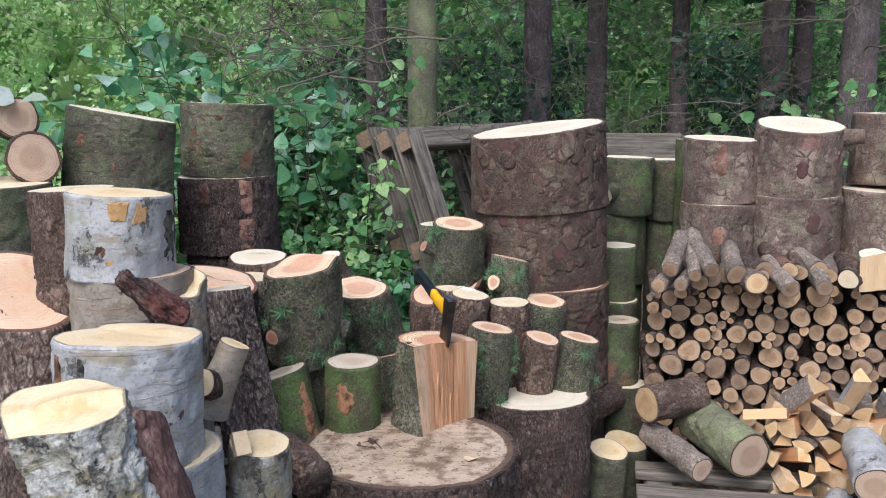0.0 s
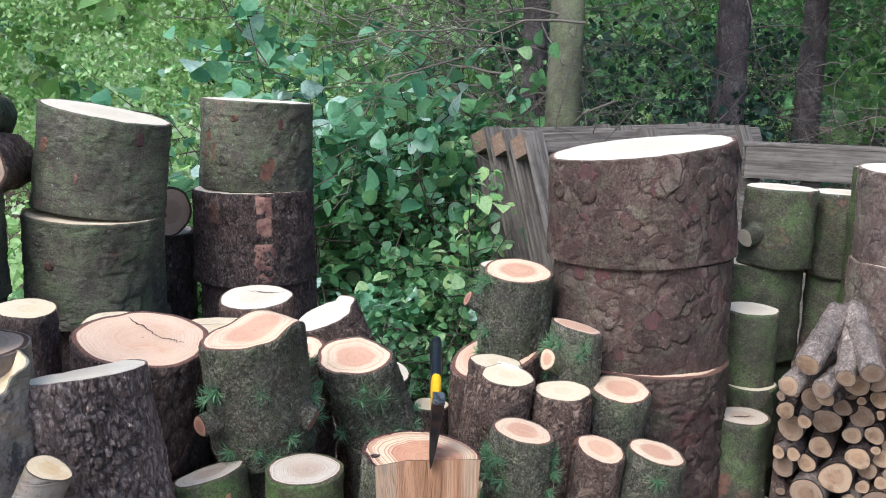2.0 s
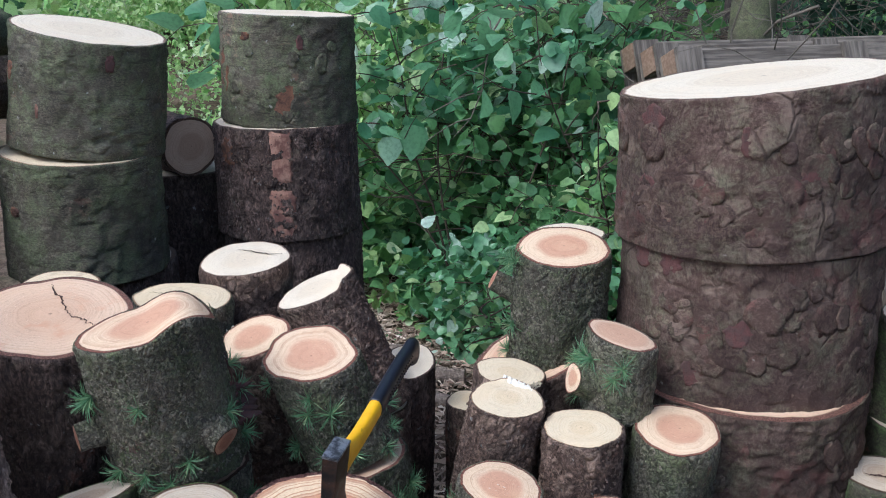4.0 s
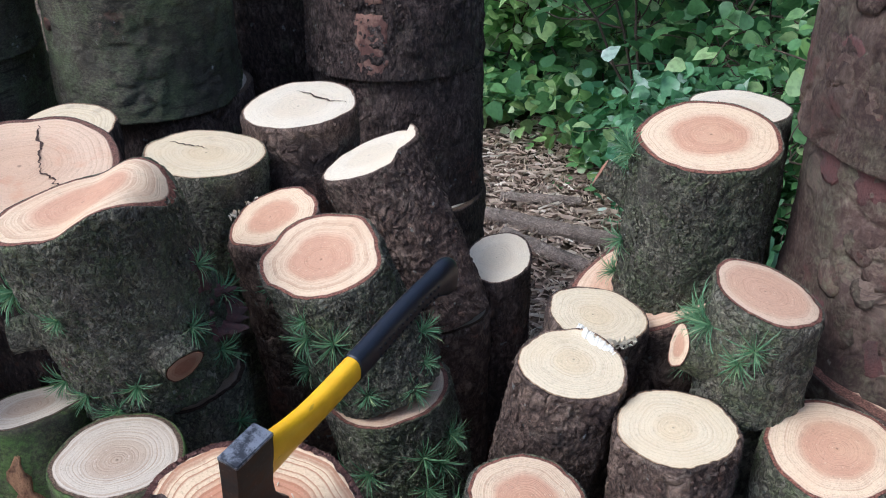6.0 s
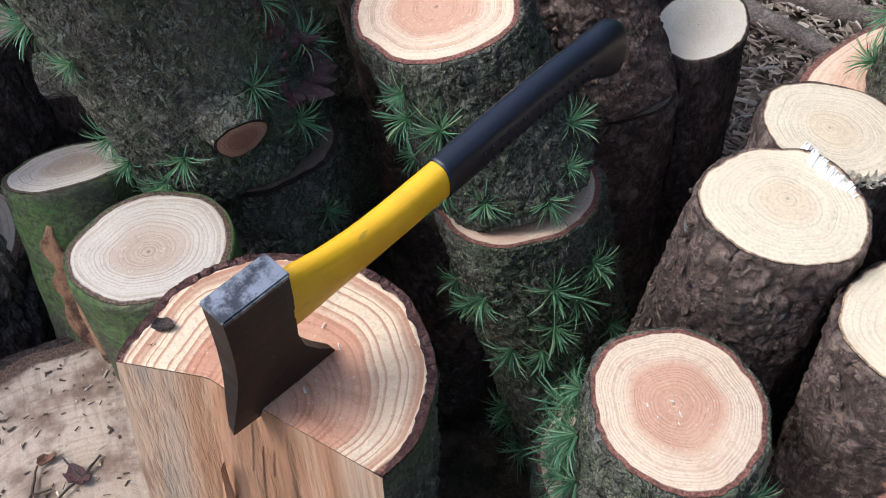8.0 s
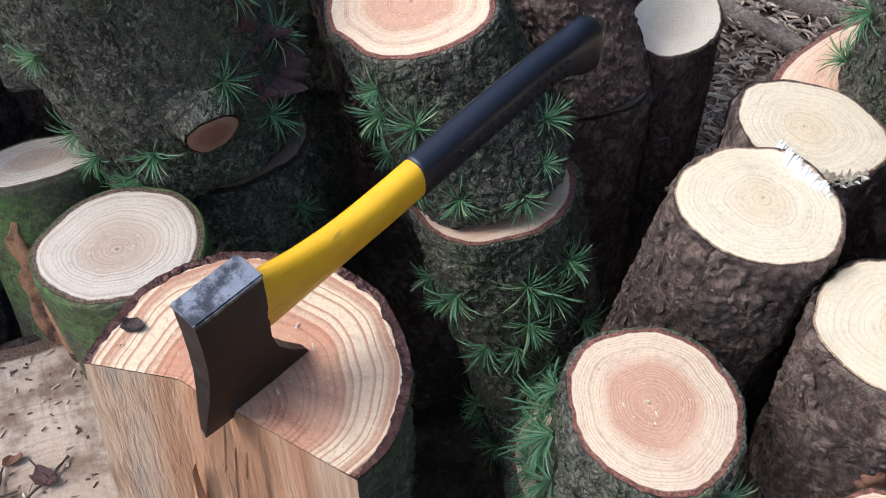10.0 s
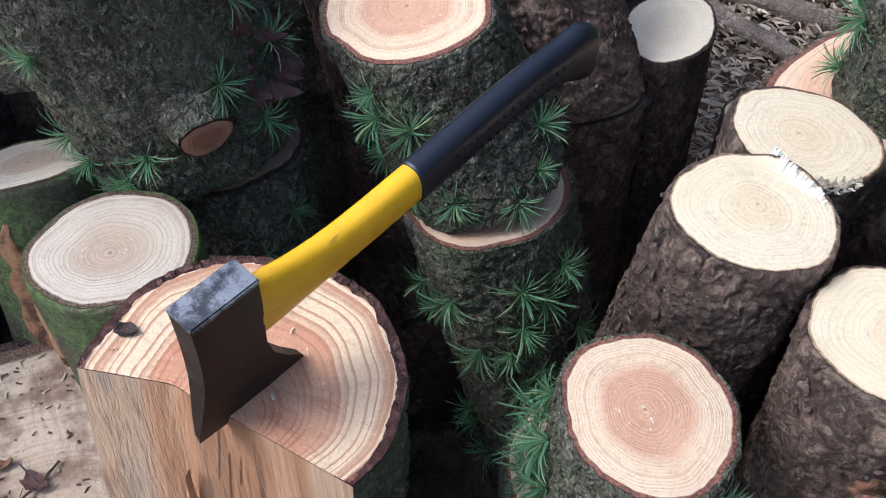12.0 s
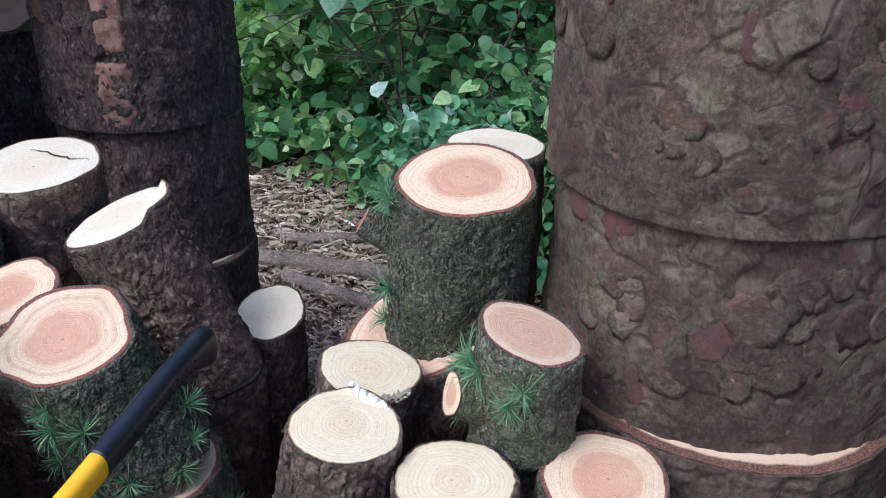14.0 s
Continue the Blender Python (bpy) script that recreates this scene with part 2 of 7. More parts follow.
def cleft_material(name, heart, sap, grey, pith, reach):
    """The cleft side of a log: orange heartwood near the pith, pale sapwood towards the bark, a few weathered grey bands, long fibres."""
    k = Nodes(name)
    v = k.coords((1, 1, 0.04))
    sep = k.t.nodes.new("ShaderNodeSeparateXYZ")
    k.put(sep.inputs[0], k.coords())
    dx, dy = k.math("SUBTRACT", sep.outputs[0], pith[0]), k.math("SUBTRACT", sep.outputs[1], pith[1])
    d = k.math("SQRT", k.math("ADD", k.math("MULTIPLY", dx, dx), k.math("MULTIPLY", dy, dy)))
    n1 = k.noise(v, 34, 4, 0.55, None, 0.25)
    n2 = k.noise(v, 150, 3, 0.6)
    n3 = k.noise(k.coords((1, 1, 0.12)), 9, 4, 0.6)
    d = k.math("ADD", d, k.math("MULTIPLY", k.math("SUBTRACT", n1, 0.5), 0.030))
    c = k.mix(k.ramp(d, reach * 0.80, reach * 1.05), heart, sap)
    c = k.mix(k.ramp(n1, 0.50, 0.66, 0, 0.55), c, tuple(x * 0.62 for x in heart))
    c = k.mix(k.ramp(n3, 0.46, 0.62, 0, 0.45), c, tuple(0.6 * a + 0.4 * b for a, b in zip(heart, sap)))
    c = k.mix(k.math("MULTIPLY", k.ramp(n1, 0.36, 0.52, 1, 0), k.ramp(d, reach * 0.9, reach * 1.2, 0, 0.75)), c, grey)
    c = k.mix(k.ramp(n2, 0.54, 0.70, 0, 0.28), c, tuple(x * 0.5 for x in heart))
    n4 = k.noise(k.coords((1, 1, 0.025)), 70, 4, 0.7, None, 0.15)
    c = k.mix(k.ramp(n4, 0.50, 0.64, 0, 0.42), c, tuple(x * 0.42 for x in heart))
    c = k.mix(k.ramp(n4, 0.46, 0.36, 0, 0.40), c, tuple(min(0.85, x * 1.15) for x in sap))
    return k.done(c, 0.68, k.math("ADD", k.math("MULTIPLY", n4, 1.0), k.math("MULTIPLY", n2, 0.5)), 0.8, 0.005, 0.25)


def birch_material(name, white=(0.44, 0.43, 0.41), grey=(0.25, 0.25, 0.25), tan=(0.34, 0.27, 0.20), dark=(0.035, 0.032, 0.03), rugged=0.0):
    """Birch bark: chalky white paper with grey and ochre stains, dark dashes that run round the trunk, torn strips and black cracked scars."""
    k = Nodes(name)
    w = k.chance()
    u = k.coords()
    dashes = k.coords((1, 1, 9))
    big = k.noise(u, 7, 4, 0.6, w)
    mid = k.noise(u, 26, 5, 0.65, w)
    fine = k.noise(u, 150, 4, 0.65, w)
    grit = k.noise(u, 480, 3, 0.7, w)
    c = k.mix(k.ramp(k.math("ADD", k.math("MULTIPLY", big, 0.6), k.math("MULTIPLY", mid, 0.4)), 0.43, 0.58), white, grey)
    c = k.mix(k.ramp(k.noise(k.coords((1, 1, 3.5)), 10, 5, 0.65, k.math("ADD", w, 5.0)), 0.52, 0.62, 0, 0.85), c, tan)
    c = k.mix(k.ramp(k.noise(u, 8, 3, 0.6, k.math("ADD", w, 21.0)), 0.55, 0.68, 0, 0.6), c, (0.25, 0.25, 0.13))
    # thin torn edges of the paper, running round
    strip = k.noise(k.coords((1, 1, 14)), 4.5, 4, 0.6, k.math("ADD", w, 8.0))
    torn = k.math("MULTIPLY", k.ramp(strip, 0.555, 0.57), k.ramp(strip, 0.575, 0.60, 1, 0))
    c = k.mix(k.math("MULTIPLY", torn, 0.28), c, tuple(x * 0.5 for x in tan))
    lent = k.ramp(k.math("ADD", k.noise(dashes, 17, 3, 0.55, w), k.math("MULTIPLY", k.math("SUBTRACT", big, 0.5), 0.2)), 0.65, 0.69)
    c = k.mix(k.math("MULTIPLY", lent, 0.45), c, tuple(x * 2.2 for x in dark))
    rag = k.math("ADD", k.noise(k.coords((1, 1, 0.7)), 8, 7, 0.72, k.math("ADD", w, 11.0)), k.math("MULTIPLY", k.math("SUBTRACT", fine, 0.5), 0.22))
    scar = k.ramp(rag, 0.580 - 0.025 * rugged, 0.615 - 0.02 * rugged)
    around = k.ramp(rag, 0.51 - 0.02 * rugged, 0.61 - 0.02 * rugged, 0, 0.5)
    c = k.mix(around, c, tuple(x * 0.75 for x in grey))
    c = k.mix(k.math("MULTIPLY", scar, 0.92), c, k.mix(k.ramp(fine, 0.42, 0.62), dark, tuple(x * 3.4 for x in dark)))
    c = k.mix(k.ramp(k.math("ADD", k.math("MULTIPLY", fine, 0.6), k.math("MULTIPLY", k.noise(u, 55, 4, 0.7, w), 0.4)), 0.48, 0.66, 0, 0.6), c, tuple(x * 0.6 for x in grey))
    c = k.mix(k.ramp(grit, 0.60, 0.70, 0, 0.35), c, tuple(x * 0.5 for x in grey))
    h = k.math("ADD", k.math("MULTIPLY", scar, -0.9), k.math("ADD", k.math("MULTIPLY", mid, 0.35 + 1.4 * rugged), k.math("MULTIPLY", fine, 0.5 + 0.5 * rugged)))
    h = k.math("SUBTRACT", k.math("ADD", h, k.math("MULTIPLY", k.ramp(strip, 0.56, 0.60), 0.25)), k.math("MULTIPLY", lent, 0.35))
    return k.done(c, 0.62, h, 0.55 + 0.3 * rugged, 0.009, 0.3)


def leaf_material(name, a, b, c3, gloss=0.45):
    k = Nodes(name)
    r = k.island()
    c = k.mix(k.ramp(r, 0.0, 0.6), a, b)
    c = k.mix(k.ramp(r, 0.78, 0.95), c, c3)
    v = k.noise(k.coords(), 60, 2)
    c = k.mix(k.ramp(v, 0.4, 0.7, 0, 0.35), c, tuple(x * 0.5 for x in a))
    m = k.done(c, gloss, None, spec=0.45)
    tr = k.t.nodes.new("ShaderNodeBsdfTranslucent")
    k.put(tr.inputs[0], c)
    mx = k.t.nodes.new("ShaderNodeMixShader")
    mx.inputs[0].default_value = 0.38
    out = k.t.nodes["Material Output"]
    k.t.links.new(k.b.outputs[0], mx.inputs[1])
    k.t.links.new(tr.outputs[0], mx.inputs[2])
    k.t.links.new(mx.outputs[0], out.inputs[0])
    return m


def plank_material(name, a, b, along=(0.06, 1, 1)):
    k = Nodes(name)
    w = k.chance()
    v = k.coords(along)
    n1 = k.noise(v, 70, 5, 0.65, w)
    n2 = k.noise(k.coords(), 9, 3, 0.6, w)
    c = k.mix(k.ramp(n1, 0.35, 0.68), a, b)
    c = k.mix(k.ramp(n2, 0.5, 0.75, 0, 0.6), c, tuple(x * 0.5 for x in a))
    return k.done(c, 0.85, n1, 0.6, 0.006, 0.2)


def ground_material():
    k = Nodes("forest_floor")
    u = k.coords()
    big = k.noise(u, 1.3, 4, 0.6)
    mid = k.noise(u, 18, 5, 0.7)
    fine = k.noise(u, 120, 4, 0.7)
    c = k.mix(k.ramp(mid, 0.35, 0.65), (0.08, 0.056, 0.042), (0.24, 0.175, 0.125))
    c = k.mix(k.ramp(fine, 0.55, 0.7, 0, 0.8), c, (0.34, 0.25, 0.17))
    c = k.mix(k.ramp(big, 0.5, 0.65, 0, 0.6), c, (0.03, 0.05, 0.018))
    return k.done(c, 0.95, k.math("ADD", mid, fine), 0.9, 0.02, 0.1)


def plain(name, color, rough=0.6, metal=0.0, scale=40.0, vary=0.3, bump=0.2, spec=0.4):
    k = Nodes(name)
    n = k.noise(k.coords(), scale, 5, 0.65, k.chance())
    c = k.mix(k.ramp(n, 0.35, 0.7), color, tuple(x * (1 - vary) for x in color))
    return k.done(c, k.ramp(n, 0.3, 0.7, rough, min(1.0, rough * 1.3)), n, bump, 0.003, spec, metal)


BARK = {
    "larch": bark_material("larch_bark", (0.13, 0.112, 0.084), (0.40, 0.36, 0.265), mossy=0.60, moss=(0.175, 0.215, 0.095), flecky=0.28, fleck=(0.40, 0.42, 0.36), reddish=0.24, red=(0.26, 0.105, 0.08), plate=125, show=0.8, stretch=0.55, warp=0.06, bump=1.0, pitted=0.30, tile=0.30, crack=0.6),
    "moss": bark_material("mossy_bark", (0.066, 0.058, 0.036), (0.22, 0.20, 0.115), moss=(0.095, 0.170, 0.038), mossy=0.62, flecky=0.15, reddish=0.2, red=(0.32, 0.16, 0.085), plate=45, show=0.12, stretch=1.2, bump=0.5, pitted=0.07),
    "green": bark_material("green_bark", (0.060, 0.054, 0.038), (0.20, 0.185, 0.12), moss=(0.105, 0.155, 0.052), mossy=0.52, flecky=0.15, reddish=0.34, red=(0.20, 0.09, 0.06), plate=40, show=0.15, stretch=1.2, bump=0.45, pitted=0.06),
    "olive": bark_material("olive_bark", (0.085, 0.072, 0.052), (0.25, 0.23, 0.16), moss=(0.145, 0.175, 0.082), mossy=0.58, flecky=0.25, reddish=0.32, red=(0.23, 0.135, 0.095), stretch=1.9, plate=40, show=0.25, bump=0.6, pitted=0.10, across=0.6),
    # Bark of the tall stack, darkened to carry the shade on its side.
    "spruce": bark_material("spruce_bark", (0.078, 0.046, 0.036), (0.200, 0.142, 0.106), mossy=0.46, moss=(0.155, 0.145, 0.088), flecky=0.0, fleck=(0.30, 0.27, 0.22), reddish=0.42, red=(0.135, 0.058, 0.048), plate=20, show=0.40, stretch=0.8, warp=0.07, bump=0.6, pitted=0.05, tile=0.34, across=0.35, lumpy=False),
    # Lighter copy for the right-hand rounds, with their stronger light in the colour.
    "litspruce": bark_material("lit_spruce_bark", (0.135, 0.090, 0.072), (0.32, 0.245, 0.190), mossy=0.42, moss=(0.235, 0.22, 0.145), flecky=0.0, fleck=(0.36, 0.32, 0.27), reddish=0.40, red=(0.22, 0.105, 0.085), plate=22, show=0.40, stretch=0.8, warp=0.07, bump=0.55, pitted=0.05, tile=0.34, across=0.4, lumpy=False),
    "dark": bark_material("dark_bark", (0.080, 0.054, 0.044), (0.24, 0.172, 0.138), mossy=0.26, moss=(0.11, 0.12, 0.066), flecky=0.3, reddish=0.32, red=(0.22, 0.095, 0.065), plate=60, show=0.5, bump=1.0, pitted=0.55, across=0.4),
    "brown": bark_material("brown_bark", (0.115, 0.074, 0.056), (0.35, 0.245, 0.18), mossy=0.24, moss=(0.19, 0.20, 0.14), flecky=0.45, fleck=(0.40, 0.42, 0.37), reddish=0.36, red=(0.25, 0.12, 0.08), plate=60, show=0.5, stretch=0.8, warp=0.05, bump=0.9, pitted=0.42, tile=0.28),
    "furrow": bark_material("furrowed_bark", (0.24, 0.165, 0.13), (0.56, 0.43, 0.35), mossy=0.18, moss=(0.15, 0.16, 0.095), flecky=0.4, reddish=0.18, red=(0.20, 0.09, 0.07), stretch=0.45, plate=80, show=0.9, bump=1.0, pitted=0.6),
    "pole": bark_material("pole_bark", (0.21, 0.165, 0.13), (0.50, 0.41, 0.33), mossy=0.2, moss=(0.2, 0.2, 0.13), flecky=0.4, fleck=(0.5, 0.47, 0.42), reddish=0.26, red=(0.27, 0.14, 0.09), stretch=0.7, plate=70, show=0.3, bump=0.7, pitted=0.35, across=0.4),
    "lichen": bark_material("lichen_trunk_bark", (0.145, 0.135, 0.088), (0.31, 0.30, 0.19), mossy=0.6, moss=(0.22, 0.25, 0.115), flecky=0.2, reddish=0.1, stretch=1.5, plate=40, show=0.2, bump=0.6, pitted=0.12, across=0.3),
    "trunk": bark_material("trunk_bark", (0.095, 0.075, 0.070), (0.24, 0.20, 0.182), mossy=0.22, moss=(0.16, 0.17, 0.12), flecky=0.3, reddish=0.25, red=(0.17, 0.085, 0.085), stretch=0.4, plate=22, show=0.5, bump=0.8, pitted=0.15, lumpy=False),
    "rust": bark_material("rusty_bark", (0.12, 0.075, 0.068), (0.36, 0.25, 0.22), mossy=0.15, flecky=0.4, reddish=0.4, red=(0.24, 0.08, 0.06), stretch=0.6, plate=55, show=0.6, bump=1.0, pitted=0.4),
    "slab": bark_material("torn_bark_slab", (0.13, 0.07, 0.06), (0.40, 0.25, 0.21), mossy=0.1, flecky=0.2, reddish=0.2, red=(0.26, 0.12, 0.10), plate=60, show=0.4, stretch=0.35, bump=1.0, pitted=0.2),
    "bast": bark_material("sawn_bark_edge", (0.13, 0.055, 0.042), (0.36, 0.185, 0.14), mossy=0.1, flecky=0.1, reddish=0.2, red=(0.30, 0.12, 0.09), plate=120, show=0.5, bump=1.0, pitted=0.4),
    "birch": birch_material("birch_bark", (0.47, 0.46, 0.44), (0.33, 0.325, 0.31), (0.34, 0.28, 0.20)),
    "greybirch": birch_material("grey_birch_bark", (0.335, 0.285, 0.225), (0.225, 0.18, 0.14), (0.29, 0.215, 0.145)),
    "roughbirch": birch_material("rough_birch_bark", (0.50, 0.485, 0.44), (0.25, 0.23, 0.17), (0.31, 0.26, 0.14), rugged=1.0),
}
CUT = {
    "hero": cut_material("cleft_log_cut", (0.58, 0.285, 0.165), (0.77, 0.60, 0.385), 0.64, 16, 1.0, (0.19, 0.085, 0.055), soft=0.05, bast=0.985, crisp=0.85),
    "red": cut_material("larch_cut", (0.60, 0.345, 0.215), (0.76, 0.585, 0.385), 0.56, 22, 0.62, (0.21, 0.09, 0.06), soft=0.09, bast=0.925),
    "allred": cut_material("fir_cut", (0.62, 0.385, 0.25), (0.71, 0.53, 0.36), 0.78, 19, 0.65, (0.19, 0.085, 0.06)),
    "pink": cut_material("pink_cut", (0.62, 0.415, 0.27), (0.71, 0.515, 0.35), 0.55, 17, 0.5, (0.17, 0.085, 0.06), (0.60, 0.32, 0.19), 0.5, 0.25),
    "pale": cut_material("spruce_cut", (0.69, 0.55, 0.345), (0.73, 0.61, 0.41), 0.35, 13, 0.55, (0.34, 0.21, 0.12), dirty=0.2, bast=0.965),
    "white": cut_material("fresh_cut", (0.70, 0.595, 0.43), (0.745, 0.65, 0.49), 0.5, 16, 0.32, (0.24, 0.15, 0.10), dirty=0.05, bast=0.965),
    "grey": cut_material("weathered_cut", (0.50, 0.385, 0.275), (0.62, 0.54, 0.42), 0.45, 16, 0.9, (0.13, 0.085, 0.055), dirty=0.15),
    "block": cut_material("block_cut", (0.46, 0.345, 0.24), (0.55, 0.43, 0.31), 0.5, 30, 0.5, (0.14, 0.09, 0.06), (0.20, 0.13, 0.085), 0.95, sawn=1.0),
    "birch": cut_material("birch_cut", (0.70, 0.525, 0.29), (0.755, 0.60, 0.37), 0.5, 9, 0.22, (0.50, 0.36, 0.22), (0.60, 0.37, 0.16), 0.55, bast=0.975),
    "wedge": cut_material("split_wood_end", (0.60, 0.40, 0.20), (0.68, 0.49, 0.28), 0.5, 5, 0.3, (0.30, 0.17, 0.09), (0.45, 0.25, 0.11), 0.6, vary=0.4),
    "stick": cut_material("stick_cut", (0.47, 0.30, 0.175), (0.56, 0.40, 0.25), 0.5, 5, 0.4, (0.17, 0.11, 0.075), (0.24, 0.15, 0.09), 0.6, vary=0.5, bast=0.96),
    "knot": cut_material("knot_cut", (0.38, 0.18, 0.115), (0.50, 0.29, 0.19), 0.6, 7, 0.5, (0.12, 0.05, 0.035), dirty=0.3),
    "brownend": cut_material("brown_end_cut", (0.42, 0.29, 0.20), (0.52, 0.38, 0.27), 0.5, 12, 0.45, (0.10, 0.06, 0.04), dirty=0.3),
}
CLEFT = cleft_material("cleft_side", (0.46, 0.235, 0.118), (0.58, 0.385, 0.235), (0.36, 0.285, 0.205), (0.045, -0.02), 0.075)
SPLIT = split_material("split_wood", (0.60, 0.37, 0.205), (0.48, 0.26, 0.135), (0.27, 0.12, 0.065))
SPLIT_PALE = split_material("pale_split_wood", (0.78, 0.60, 0.38), (0.72, 0.50, 0.28), (0.5, 0.3, 0.14))
# The third, palest tone paints a whitish sheen onto some leaves.
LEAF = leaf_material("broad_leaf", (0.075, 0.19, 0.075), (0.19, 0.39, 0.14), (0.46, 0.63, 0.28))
# Sunlight and bright haze are put into this leaf colour.
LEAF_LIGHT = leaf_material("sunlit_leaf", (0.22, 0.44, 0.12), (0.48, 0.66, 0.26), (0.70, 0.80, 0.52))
# Leaves deep in the wood, lightened to offset the little light there.
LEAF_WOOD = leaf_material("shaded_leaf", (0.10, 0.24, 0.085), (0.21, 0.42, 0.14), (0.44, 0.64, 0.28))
# The shade under the conifers is painted into these dark greens.
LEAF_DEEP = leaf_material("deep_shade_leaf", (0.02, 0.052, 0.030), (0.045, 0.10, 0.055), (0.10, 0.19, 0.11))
LEAF_DARK = leaf_material("conifer_needles", (0.02, 0.05, 0.022), (0.035, 0.085, 0.035), (0.07, 0.13, 0.06), 0.6)
NEEDLE = leaf_material("green_needles", (0.13, 0.28, 0.13), (0.22, 0.40, 0.20), (0.42, 0.52, 0.25))
TWIG = plain("twig_bark", (0.09, 0.065, 0.045), 0.85, scale=90)
DEADWOOD = plain("dead_twig", (0.17, 0.145, 0.11), 0.9, scale=120)
PALLET = plank_material("weathered_plank", (0.098, 0.083, 0.066), (0.245, 0.21, 0.168))
PALLET_END = plank_material("plank_end", (0.22, 0.14, 0.09), (0.32, 0.22, 0.15))
FLOOR = ground_material()


# ---- building helpers ----
def unit(v):
    return Vector(v).normalized()


def link_mesh(name, verts, faces, material, parent=None, label="", uvs=None, smooth=True):
    """One mesh object from arrays; material may be a list with face indices in uvs' place."""
    me = bpy.data.meshes.new(name)
    me.from_pydata([tuple(v) for v in verts], [], [tuple(f) for f in faces])
    me.materials.append(material)
    if uvs is not None:
        layer = me.uv_layers.new(name="UVMap")
        idx = np.zeros(len(me.loops), dtype=np.int32)
        me.loops.foreach_get("vertex_index", idx)
        layer.data.foreach_set("uv", np.asarray(uvs, dtype=np.float32)[idx].ravel())
    if smooth:
        me.polygons.foreach_set("use_smooth", [True] * len(me.polygons))
    ob = new(name, me)
    if parent is not None:
        ob.parent = parent
    if label:
        tagged(ob, label)
    return ob


def part(name, bm, material, parent, label="", smooth=False):
    me = bpy.data.meshes.new(name)
    bm.to_mesh(me)
    bm.free()
    me.materials.append(material)
    if smooth:
        me.polygons.foreach_set("use_smooth", [True] * len(me.polygons))
    ob = new(name, me)
    ob.parent = parent
    if label:
        tagged(ob, label)
    return ob


def upright(base, axis, spin=0.0):
    """A pose with its origin at base, z along axis and x as near to the world's x as that allows."""
    z = unit(axis)
    x = Vector((1, 0, 0)) if abs(z.x) < 0.9 else Vector((0, 1, 0))
    x = (x - z * x.dot(z)).normalized()
    q = Matrix((x, z.cross(x), z)).transposed().to_4x4()
    return Matrix.Translation(base) @ q @ pose(0, 0, 0, 0, 0, spin)


def needle_mesh(seed, count=52, length=0.038):
    """A brush of soft needles that spring from one short shoot and bend outward."""
    rng = random.Random(seed)
    vs, fs = [], []
    for _ in range(count):
        a, e = rng.uniform(0, 6.283), rng.choice((rng.uniform(0.1, 0.9), rng.uniform(0.5, 1.4)))
        d = Vector((math.cos(a) * math.cos(e), math.sin(a) * math.cos(e), math.sin(e)))
        s = d.cross(Vector((rng.gauss(0, 1), rng.gauss(0, 1), rng.gauss(0, 1)))).normalized() * rng.uniform(0.0005, 0.00075)
        L = length * rng.uniform(0.65, 1.2)
        root = d * 0.002 + Vector((0, 0, rng.uniform(0, 0.004)))
        m1 = root + d * L * 0.45 + Vector((0, 0, 0.002))
        m2 = root + d * L * 0.8 - Vector((0, 0, L * 0.05))
        tip = root + d * L - Vector((0, 0, L * 0.16))
        i = len(vs)
        vs += [root - s, root + s, m1 + s, m1 - s, m2 + s * 0.8, m2 - s * 0.8, tip]
        fs += [(i, i + 1, i + 2, i + 3), (i + 3, i + 2, i + 4, i + 5), (i + 5, i + 4, i + 6)]
    me = bpy.data.meshes.new("needle_tuft")
    me.from_pydata([tuple(v) for v in vs], [], fs)
    me.materials.append(NEEDLE)
    return me


TUFTS = [needle_mesh(s) for s in range(5)]


def stub(parent, where, way, r, length, bark, face, seed, label="sawn-off branch stub"):
    """A short cut branch, in its parent's space, with its own sawn end."""
    rng = random.Random(seed)
    S = 20
    z = unit(way)
    x = z.orthogonal().normalized()
    y = z.cross(x)
    vs, fs = [], []
    for j, (f, s) in enumerate(((-0.5, 1.35), (0.1, 1.12), (0.6, 1.0), (1.0, 0.97))):
        for i in range(S):
            a = 6.283 * i / S
            rr = r * s * (1 + 0.06 * math.sin(3 * a + seed) + rng.uniform(-0.03, 0.03))
            vs.append(Vector(where) + z * length * f + (x * math.cos(a) + y * math.sin(a)) * rr)
    for j in range(3):
        for i in range(S):
            fs.append((j * S + i, j * S + (i + 1) % S, (j + 1) * S + (i + 1) % S, (j + 1) * S + i))
    b = link_mesh("branch_stub", vs, fs, BARK[bark], parent, label)
    top = vs[3 * S:]
    c = sum(top, Vector()) / S
    fv = [c + z * 0.001] + [c + (v - c) * 0.97 + z * 0.0008 for v in top]
    uv = [(0, 0)] + [(math.cos(6.283 * i / S), math.sin(6.283 * i / S)) for i in range(S)]
    link_mesh("cut_face", fv, [(0, i + 1, (i + 1) % S + 1) for i in range(S)], CUT[face], b, "", uv)
    return b


SHAPE = {}


